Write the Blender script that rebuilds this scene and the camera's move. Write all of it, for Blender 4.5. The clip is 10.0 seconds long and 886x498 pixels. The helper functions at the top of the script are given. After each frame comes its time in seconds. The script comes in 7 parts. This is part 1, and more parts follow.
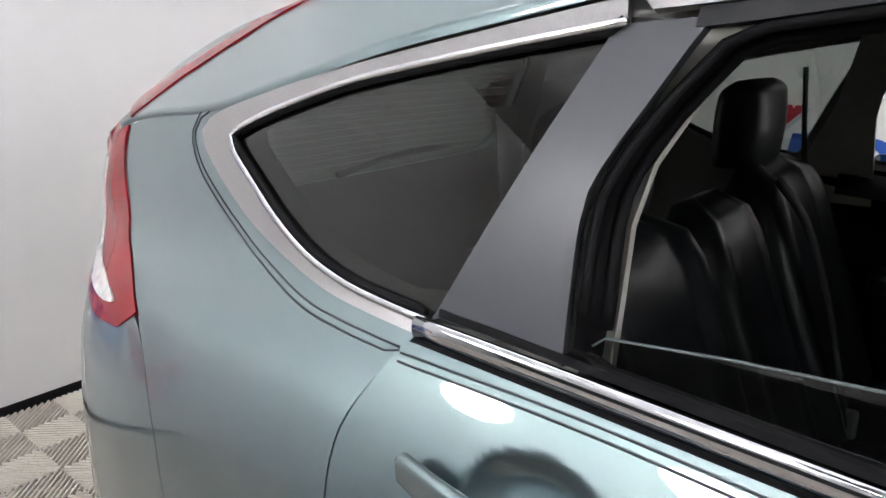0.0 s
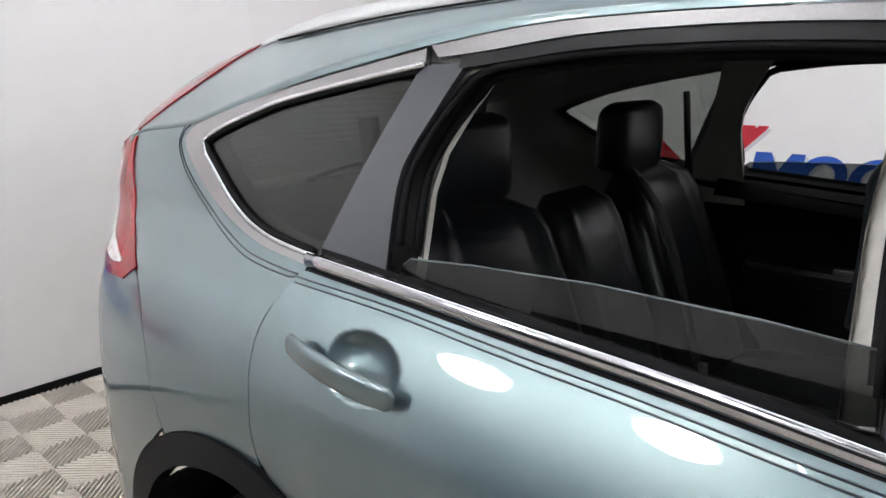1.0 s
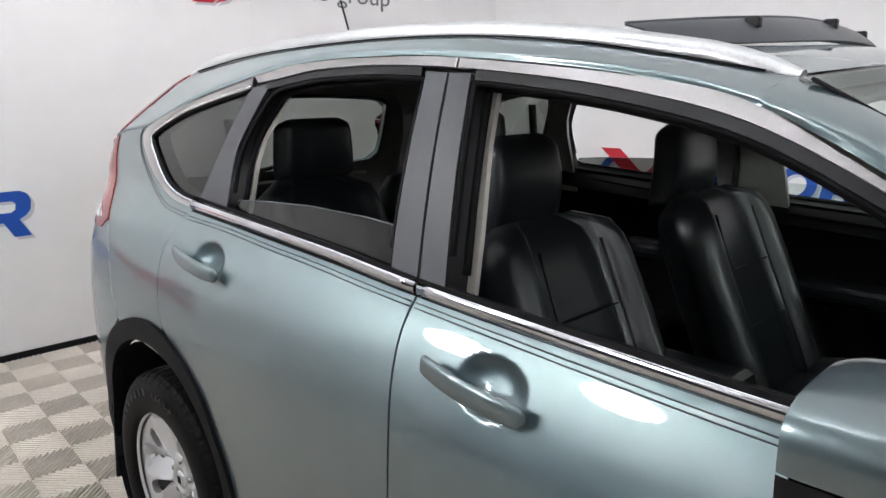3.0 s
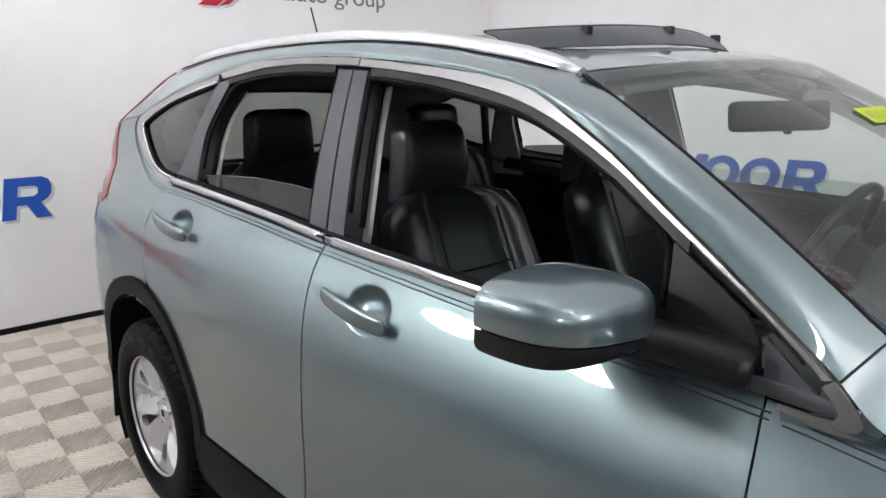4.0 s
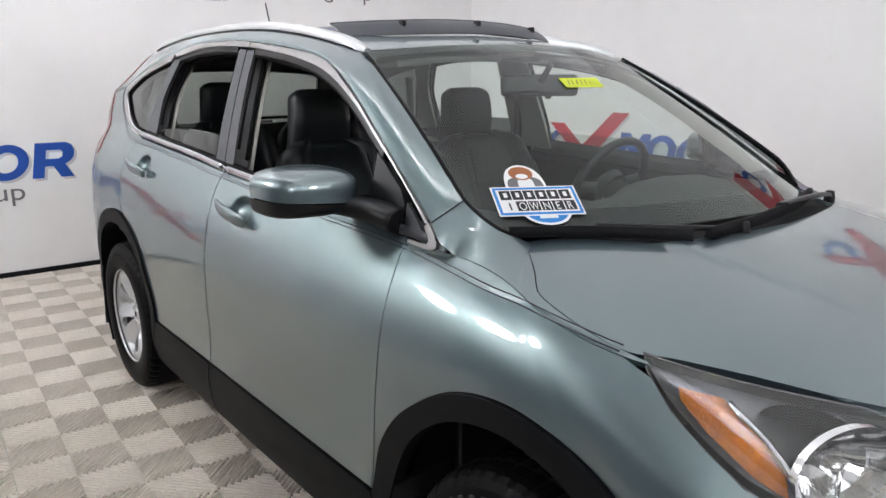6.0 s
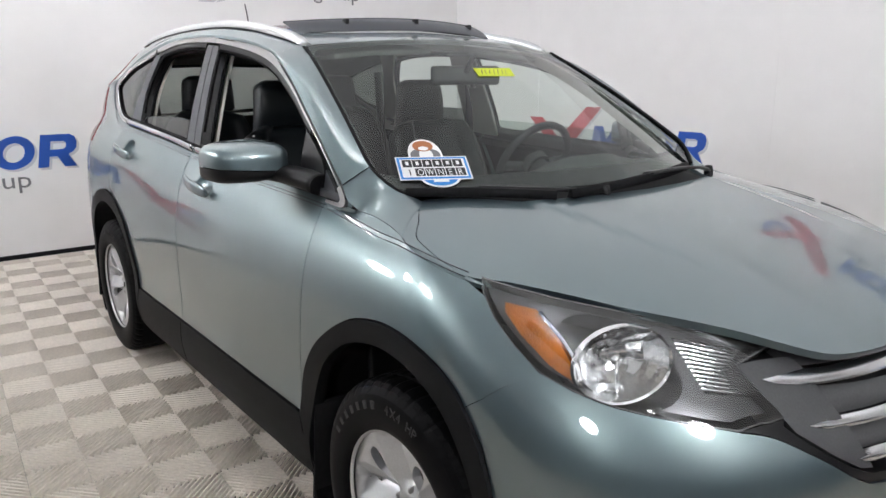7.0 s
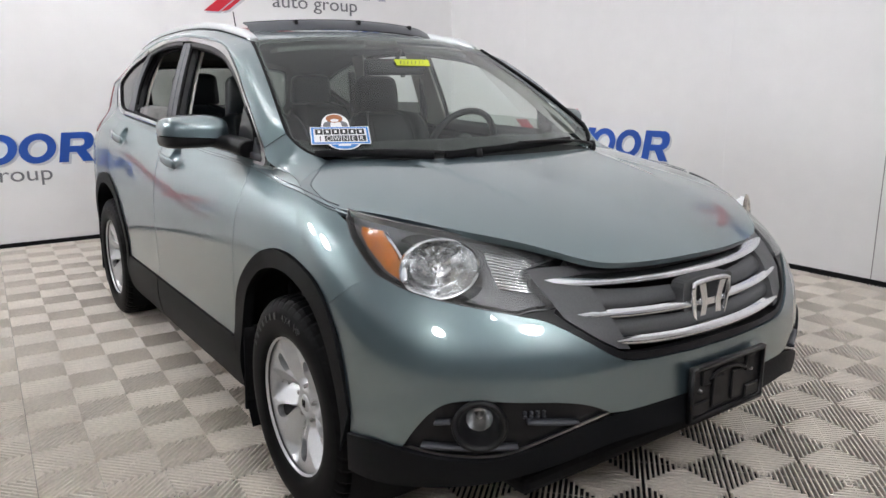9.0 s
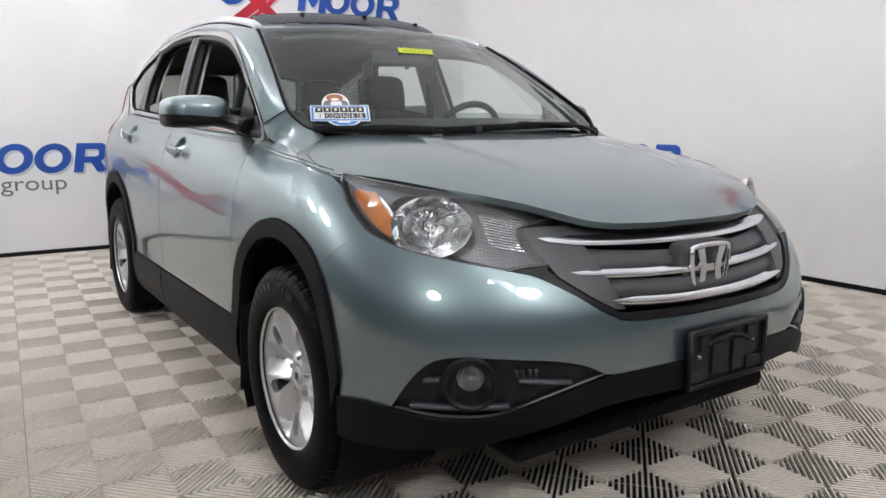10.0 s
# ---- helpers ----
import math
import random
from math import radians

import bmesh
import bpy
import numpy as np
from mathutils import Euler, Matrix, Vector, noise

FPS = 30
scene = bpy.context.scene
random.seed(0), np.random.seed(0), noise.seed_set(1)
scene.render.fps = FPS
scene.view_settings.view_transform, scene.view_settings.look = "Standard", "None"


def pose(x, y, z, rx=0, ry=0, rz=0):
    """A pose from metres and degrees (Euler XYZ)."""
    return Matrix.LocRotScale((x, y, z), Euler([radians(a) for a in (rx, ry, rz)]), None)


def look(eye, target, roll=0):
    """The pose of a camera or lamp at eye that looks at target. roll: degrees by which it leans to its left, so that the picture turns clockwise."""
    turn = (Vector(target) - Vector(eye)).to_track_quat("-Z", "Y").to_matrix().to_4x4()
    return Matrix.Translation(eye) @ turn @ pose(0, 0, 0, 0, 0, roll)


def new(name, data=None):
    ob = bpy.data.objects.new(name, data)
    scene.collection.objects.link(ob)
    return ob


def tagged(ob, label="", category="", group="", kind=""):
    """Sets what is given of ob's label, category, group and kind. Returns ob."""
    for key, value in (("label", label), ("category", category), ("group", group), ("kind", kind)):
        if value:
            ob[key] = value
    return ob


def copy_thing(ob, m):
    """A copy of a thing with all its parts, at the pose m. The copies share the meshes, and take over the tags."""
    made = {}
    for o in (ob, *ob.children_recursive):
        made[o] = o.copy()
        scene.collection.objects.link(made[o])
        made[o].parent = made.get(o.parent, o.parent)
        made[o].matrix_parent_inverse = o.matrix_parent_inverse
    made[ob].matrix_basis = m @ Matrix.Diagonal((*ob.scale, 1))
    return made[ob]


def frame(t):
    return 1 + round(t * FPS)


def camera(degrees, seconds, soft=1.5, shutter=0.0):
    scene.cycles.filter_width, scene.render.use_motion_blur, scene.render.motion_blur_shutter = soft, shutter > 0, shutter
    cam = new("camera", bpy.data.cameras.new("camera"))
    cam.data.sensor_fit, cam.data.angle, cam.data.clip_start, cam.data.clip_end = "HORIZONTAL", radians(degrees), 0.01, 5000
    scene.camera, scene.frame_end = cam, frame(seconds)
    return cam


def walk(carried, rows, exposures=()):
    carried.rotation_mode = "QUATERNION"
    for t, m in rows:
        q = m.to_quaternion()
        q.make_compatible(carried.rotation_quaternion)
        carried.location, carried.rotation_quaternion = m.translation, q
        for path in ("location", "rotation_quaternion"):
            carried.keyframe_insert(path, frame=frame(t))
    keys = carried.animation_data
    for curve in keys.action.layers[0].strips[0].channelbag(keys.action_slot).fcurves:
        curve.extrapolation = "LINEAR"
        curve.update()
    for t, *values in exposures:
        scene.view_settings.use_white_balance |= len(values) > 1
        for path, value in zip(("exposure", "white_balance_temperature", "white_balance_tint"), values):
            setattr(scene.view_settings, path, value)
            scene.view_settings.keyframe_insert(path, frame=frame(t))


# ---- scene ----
cam = camera(62.9, 10.0)
PATH = [
    (0, (-0.74, -1.344, 1.508), (-1.941, 0.158, 0.961), 0.0),
    (0.5, (-0.501, -1.467, 1.513), (-1.739, 0.019, 1.003), -0.1),
    (1, (-0.274, -1.53, 1.521), (-1.544, -0.062, 1.038), -0.3),
    (1.5, (-0.008, -1.562, 1.521), (-1.308, -0.114, 1.059), -0.5),
    (2, (0.232, -1.621, 1.521), (-1.105, -0.201, 1.078), -0.6),
    (3.5, (0.955, -1.7, 1.518), (-0.469, -0.366, 1.08), -0.6),
    (4, (1.202, -1.74, 1.51), (-0.245, -0.431, 1.069), -0.6),
    (4.5, (1.461, -1.805, 1.498), (-0.008, -0.521, 1.057), -0.4),
    (5, (1.702, -1.812, 1.494), (0.215, -0.553, 1.044), -0.2),
    (5.5, (1.945, -1.779, 1.479), (0.443, -0.541, 1.019), -0.0),
    (7, (2.657, -1.789, 1.43), (1.12, -0.597, 0.964), -0.1),
    (7.5, (2.878, -1.698, 1.419), (1.334, -0.515, 0.953), -0.0),
    (8, (3.07, -1.703, 1.416), (1.512, -0.538, 0.949), -0.2),
    (8.5, (3.241, -1.745, 1.394), (1.665, -0.6, 0.942), -0.2),
    (9, (3.327, -1.735, 1.325), (1.731, -0.609, 0.898), -0.2),
    (9.5, (3.371, -1.702, 1.227), (1.755, -0.589, 0.84), -0.1),
    (10, (3.374, -1.693, 1.123), (1.738, -0.592, 0.791), 0.1),
]
walk(cam, [(t, look(eye, target, roll)) for t, eye, target, roll in PATH])

# ---- light ----
world = bpy.data.worlds.new("world")
scene.world = world
world.use_nodes = True
world.node_tree.nodes["Background"].inputs[0].default_value = (0.9, 0.95, 1.0, 1)
world.node_tree.nodes["Background"].inputs[1].default_value = 0.05
scene.view_settings.exposure = 0.0
LAMP_STRENGTH = 18.5
ROOM = dict(x0=-3.9, x1=6.2, y0=-5.7, y1=3.5, z=3.4)


# ---- materials ----
def node_mat(name, base, rough=0.5, metal=0.0, coat=0.0, coat_rough=0.03, spec=0.5):
    m = bpy.data.materials.new(name)
    m.use_nodes = True
    p = m.node_tree.nodes["Principled BSDF"]
    p.inputs["Base Color"].default_value = (*base, 1)
    p.inputs["Roughness"].default_value = rough
    p.inputs["Metallic"].default_value = metal
    p.inputs["Coat Weight"].default_value = coat
    p.inputs["Coat Roughness"].default_value = coat_rough
    p.inputs["Specular IOR Level"].default_value = spec
    return m


def noise_on(m, scale, amount, target="Base Color", detail=4.0, second=0.0):
    """Vary one input of a material by noise at one or two scales."""
    nt = m.node_tree
    p = nt.nodes["Principled BSDF"]
    tc = nt.nodes.new("ShaderNodeTexCoord")
    n = nt.nodes.new("ShaderNodeTexNoise")
    n.inputs["Scale"].default_value, n.inputs["Detail"].default_value = scale, detail
    nt.links.new(tc.outputs["Object"], n.inputs["Vector"])
    fac = n.outputs["Fac"]
    if second:
        n2 = nt.nodes.new("ShaderNodeTexNoise")
        n2.inputs["Scale"].default_value, n2.inputs["Detail"].default_value = second, 2.0
        nt.links.new(tc.outputs["Object"], n2.inputs["Vector"])
        av = nt.nodes.new("ShaderNodeMath")
        av.operation = "MULTIPLY_ADD"
        av.inputs[1].default_value = 0.5
        half = nt.nodes.new("ShaderNodeMath")
        half.operation = "MULTIPLY"
        half.inputs[1].default_value = 0.5
        nt.links.new(n2.outputs["Fac"], half.inputs[0])
        nt.links.new(fac, av.inputs[0])
        nt.links.new(half.outputs[0], av.inputs[2])
        fac = av.outputs[0]
    if target == "Bump":
        b = nt.nodes.new("ShaderNodeBump")
        b.inputs["Strength"].default_value, b.inputs["Distance"].default_value = 1.0, amount
        nt.links.new(fac, b.inputs["Height"])
        nt.links.new(b.outputs[0], p.inputs["Normal"])
        return m
    r = nt.nodes.new("ShaderNodeMapRange")
    r.inputs["From Min"].default_value, r.inputs["From Max"].default_value = 0.3, 0.7
    if target == "Base Color":
        base = p.inputs["Base Color"].default_value[:]
        mix = nt.nodes.new("ShaderNodeMix")
        mix.data_type = "RGBA"
        mix.inputs[6].default_value = tuple(c * (1 - amount) for c in base[:3]) + (1,)
        mix.inputs[7].default_value = tuple(min(1, c * (1 + amount)) for c in base[:3]) + (1,)
        nt.links.new(fac, r.inputs[0])
        nt.links.new(r.outputs[0], mix.inputs[0])
        nt.links.new(mix.outputs[2], p.inputs["Base Color"])
    else:
        v = p.inputs[target].default_value
        r.inputs["To Min"].default_value, r.inputs["To Max"].default_value = v * (1 - amount), v * (1 + amount)
        nt.links.new(fac, r.inputs[0])
        nt.links.new(r.outputs[0], p.inputs[target])
    return m


def glass_mat(name, tint, rough=0.0, haze=0.0):
    """Thin glass: straight-through tinted light with a mirror sheen by Fresnel."""
    m = bpy.data.materials.new(name)
    m.use_nodes = True
    nt = m.node_tree
    nt.nodes.clear()
    out = nt.nodes.new("ShaderNodeOutputMaterial")
    mix = nt.nodes.new("ShaderNodeMixShader")
    tr = nt.nodes.new("ShaderNodeBsdfTransparent")
    gl = nt.nodes.new("ShaderNodeBsdfGlossy")
    # mirror share by the angle of view: 7 % straight on, all of it when grazing
    lw = nt.nodes.new("ShaderNodeLayerWeight")
    lw.inputs["Blend"].default_value = 0.5
    pw = nt.nodes.new("ShaderNodeMath")
    pw.operation = "POWER"
    pw.inputs[1].default_value = 5.0
    fr = nt.nodes.new("ShaderNodeMath")
    fr.operation = "MULTIPLY_ADD"
    fr.inputs[1].default_value, fr.inputs[2].default_value = 0.93, 0.07
    nt.links.new(lw.outputs["Facing"], pw.inputs[0])
    nt.links.new(pw.outputs[0], fr.inputs[0])
    tr.inputs[0].default_value = (*tint, 1)
    gl.inputs["Roughness"].default_value = rough
    nt.links.new(fr.outputs[0], mix.inputs[0])
    nt.links.new(tr.outputs[0], mix.inputs[1])
    nt.links.new(gl.outputs[0], mix.inputs[2])
    if haze:
        # an even share of pale grey diffuse over the whole surface
        df = nt.nodes.new("ShaderNodeBsdfDiffuse")
        df.inputs[0].default_value = (0.55, 0.54, 0.52, 1)
        film = nt.nodes.new("ShaderNodeMixShader")
        film.inputs[0].default_value = haze
        nt.links.new(mix.outputs[0], film.inputs[1])
        nt.links.new(df.outputs[0], film.inputs[2])
        mix = film
    nt.links.new(mix.outputs[0], out.inputs[0])
    return m


def light_mat(name, colour, strength):
    m = bpy.data.materials.new(name)
    m.use_nodes = True
    p = m.node_tree.nodes["Principled BSDF"]
    p.inputs["Base Color"].default_value = (0.8, 0.8, 0.8, 1)
    p.inputs["Emission Color"].default_value = (*colour, 1)
    p.inputs["Emission Strength"].default_value = strength
    return m


PAINT = node_mat("sage_metallic_paint", (0.060, 0.098, 0.148), 0.52, 0.85, 1.0, 0.005)
# two layers under the clear coat: a soft blue-grey ground and brighter green flakes
_p = PAINT.node_tree.nodes["Principled BSDF"]
_p.inputs["Coat IOR"].default_value = 1.75
noise_on(PAINT, 900.0, 0.12, "Base Color", 2.0)
_f = PAINT.node_tree.nodes.new("ShaderNodeBsdfPrincipled")
for _k, _v in (("Base Color", (0.275, 0.350, 0.325, 1)), ("Roughness", 0.38), ("Metallic", 1.0), ("Coat Weight", 1.0), ("Coat Roughness", 0.005), ("Coat IOR", 1.75)):
    _f.inputs[_k].default_value = _v
_m = PAINT.node_tree.nodes.new("ShaderNodeMixShader")
_m.inputs[0].default_value = 0.5
PAINT.node_tree.links.new(_p.outputs[0], _m.inputs[1])
PAINT.node_tree.links.new(_f.outputs[0], _m.inputs[2])
PAINT.node_tree.links.new(_m.outputs[0], PAINT.node_tree.nodes["Material Output"].inputs[0])
CLAD = noise_on(noise_on(node_mat("grey_grained_plastic", (0.0055, 0.006, 0.007), 0.5, spec=0.10), 14.0, 0.12), 700.0, 0.0004, "Bump")
BLACK_GLOSS = noise_on(node_mat("satin_black_trim", (0.046, 0.049, 0.058), 0.46, 0.0, 0.15, 0.22), 6.0, 0.12, "Roughness")
BLACK = noise_on(node_mat("black_plastic", (0.006, 0.006, 0.007), 0.4, spec=0.3), 20.0, 0.2)
RUBBER = noise_on(node_mat("black_rubber", (0.006, 0.006, 0.007), 0.7, spec=0.15), 60.0, 0.25)
TYRE_RUBBER = noise_on(node_mat("tyre_rubber", (0.0035, 0.0035, 0.0040), 0.5, spec=0.07), 25.0, 0.3, second=160.0)
TYRE_LETTER = node_mat("raised_tyre_rubber", (0.022, 0.022, 0.023), 0.6)
CHROME = node_mat("bright_chrome", (0.80, 0.81, 0.83), 0.22, 1.0)
POLISHED = node_mat("polished_chrome", (0.62, 0.63, 0.66), 0.09, 1.0)
SATIN = noise_on(node_mat("satin_aluminium", (0.38, 0.37, 0.37), 0.32, 1.0), 300.0, 0.05)
SILVER = noise_on(node_mat("silver_wheel_paint", (0.60, 0.61, 0.62), 0.38, 0.6, 0.5, 0.10), 400.0, 0.1)
LEATHER = noise_on(noise_on(node_mat("black_leather", (0.011, 0.0135, 0.0165), 0.34, spec=0.5), 9.0, 0.10, "Roughness"), 140.0, 0.00012, "Bump", second=40.0)
CLOTH = noise_on(node_mat("grey_headliner_cloth", (0.33, 0.33, 0.31), 0.95), 300.0, 0.1)
PILLAR = noise_on(node_mat("beige_pillar_plastic", (0.60, 0.58, 0.53), 0.6), 40.0, 0.06)
WALLM = noise_on(node_mat("white_vinyl_wall", (0.80, 0.79, 0.785), 0.5), 0.7, 0.025, second=6.0)
DARK_WALL = noise_on(node_mat("dark_grey_curtain", (0.045, 0.046, 0.050), 0.8), 1.5, 0.2, second=14.0)
CEILM = noise_on(node_mat("white_ceiling", (0.84, 0.84, 0.84), 0.8), 3.0, 0.08)
GLASS = glass_mat("clear_green_glass", (0.70, 0.78, 0.735))
TINTED = glass_mat("dark_tinted_glass", (0.16, 0.17, 0.16))
PRIVACY = glass_mat("quarter_privacy_glass", (0.18, 0.195, 0.18))
LENS = glass_mat("clear_lamp_lens", (0.95, 0.96, 0.96), haze=0.02)
BLUE = noise_on(node_mat("blue_vinyl", (0.008, 0.07, 0.36), 0.45), 8.0, 0.08)
RED = noise_on(node_mat("red_vinyl", (0.5, 0.012, 0.03), 0.45), 8.0, 0.08)
WHITE = noise_on(node_mat("white_vinyl", (0.8, 0.8, 0.8), 0.45), 8.0, 0.03)
GREY_INK = noise_on(node_mat("grey_vinyl", (0.16, 0.16, 0.17), 0.5), 8.0, 0.08)
BRIGHT_LAMP = light_mat("bright_lamp_diffuser", (0.975, 0.98, 1.02), LAMP_STRENGTH * 2.9)
# weak glow of the added cloth overhead, brightens hood and windshield
SOFTBOX_FILL = light_mat("added_softbox_cloth", (0.97, 0.985, 1.03), LAMP_STRENGTH * 0.028)
# fill light of the added trough lamps, which stay out of view
ADDED_WASH_LAMP = light_mat("added_washer_diffuser", (0.975, 0.98, 1.02), LAMP_STRENGTH * 1.35)
TILE = noise_on(node_mat("grey_floor_tile", (0.72, 0.655, 0.575), 0.45), 5.0, 0.12, second=60.0)
TILE_BASE = node_mat("dark_tile_base", (0.010, 0.009, 0.009), 0.8)
RED_LENS = node_mat("red_lamp_lens", (0.24, 0.005, 0.009), 0.15, 0.0, 0.25, 0.03, 0.3)
AMBER = noise_on(noise_on(node_mat("amber_lens", (0.42, 0.115, 0.002), 0.22, 0.0, 0.6, 0.05), 90.0, 0.35, second=25.0), 160.0, 0.002, "Bump")
MIRROR = node_mat("mirror_silver", (0.85, 0.87, 0.88), 0.02, 1.0)


# ---- mesh helpers ----
def part(name, bm, material, parent=None, label="", smooth=False):
    """Link a bmesh as one mesh object, under a thing or a part."""
    me = bpy.data.meshes.new(name)
    bm.normal_update()
    bm.to_mesh(me)
    bm.free()
    if smooth:
        me.shade_smooth()
    mats = material if isinstance(material, (list, tuple)) else [material]
    for m in mats:
        me.materials.append(m)
    ob = new(name, me)
    ob.parent = parent
    if label:
        tagged(ob, label)
    return ob


def empty(name):
    ob = new(name)
    ob.empty_display_size = 0.2
    return ob


def tab(rows, x):
    """Smooth interpolation through (x, value) rows."""
    if x <= rows[0][0]:
        return rows[0][1]
    if x >= rows[-1][0]:
        return rows[-1][1]
    i = 0
    while x > rows[i + 1][0]:
        i += 1

    def slope(j):
        a, b = max(j - 1, 0), min(j + 1, len(rows) - 1)
        return (rows[b][1] - rows[a][1]) / (rows[b][0] - rows[a][0])

    (x0, y0), (x1, y1) = rows[i], rows[i + 1]
    h = x1 - x0
    m0, m1, t = slope(i) * h, slope(i + 1) * h, (x - x0) / h
    return (2 * t**3 - 3 * t**2 + 1) * y0 + (t**3 - 2 * t**2 + t) * m0 + (3 * t**2 - 2 * t**3) * y1 + (t**3 - t**2) * m1


def curve(pts, step=0.02, closed=False):
    """Catmull-Rom line through points of any dimension, cut into even short steps."""
    p = [np.array(q, float) for q in pts]
    n = len(p)
    out = []
    for i in range(n if closed else n - 1):
        a, b = p[i], p[(i + 1) % n]
        pa = p[i - 1] if (closed or i > 0) else 2 * a - b
        pb = p[(i + 2) % n] if (closed or i + 2 < n) else 2 * b - a
        k = max(1, int(round(np.linalg.norm(b - a) / step)))
        for j in range(k):
            t = j / k
            out.append(0.5 * (2 * a + (b - pa) * t + (2 * pa - 5 * a + 4 * b - pb) * t * t + (3 * a - 3 * b + pb - pa) * t**3))
    if not closed:
        out.append(p[-1])
    return out


def inside(poly, pts):
    """Even-odd test of many points."""
    poly, pts = np.asarray(poly), np.asarray(pts)
    hit = np.zeros(len(pts), bool)
    a, b = poly, np.roll(poly, -1, 0)
    for (x0, y0), (x1, y1) in zip(a, b):
        if y0 == y1:
            continue
        c = ((y0 > pts[:, 1]) != (y1 > pts[:, 1])) & (pts[:, 0] < (x1 - x0) * (pts[:, 1] - y0) / (y1 - y0) + x0)
        hit ^= c
    return hit


def edge_far(poly, pts):
    poly, pts = np.asarray(poly), np.asarray(pts)
    best = np.full(len(pts), 1e9)
    for p, q in zip(poly, np.roll(poly, -1, 0)):
        d = q - p
        t = np.clip(((pts - p) @ d) / max(d @ d, 1e-12), 0, 1)
        best = np.minimum(best, np.hypot(*(pts - p - t[:, None] * d).T))
    return best


def shrink(poly, by):
    """Move a closed outline inwards by a small gap."""
    p = np.asarray(poly, float)
    area = np.sum(p[:, 0] * np.roll(p[:, 1], -1) - np.roll(p[:, 0], -1) * p[:, 1])
    t = np.roll(p, -1, 0) - np.roll(p, 1, 0)
    n = np.stack([-t[:, 1], t[:, 0]], 1) * (1 if area > 0 else -1)
    return p + by * n / np.maximum(np.hypot(*n.T), 1e-9)[:, None]


def clean(poly, least=0.004):
    out = []
    for p in poly:
        if not out or np.hypot(p[0] - out[-1][0], p[1] - out[-1][1]) > least:
            out.append(np.array(p, float))
    if np.hypot(*(out[0] - out[-1])) <= least:
        out.pop()
    return out


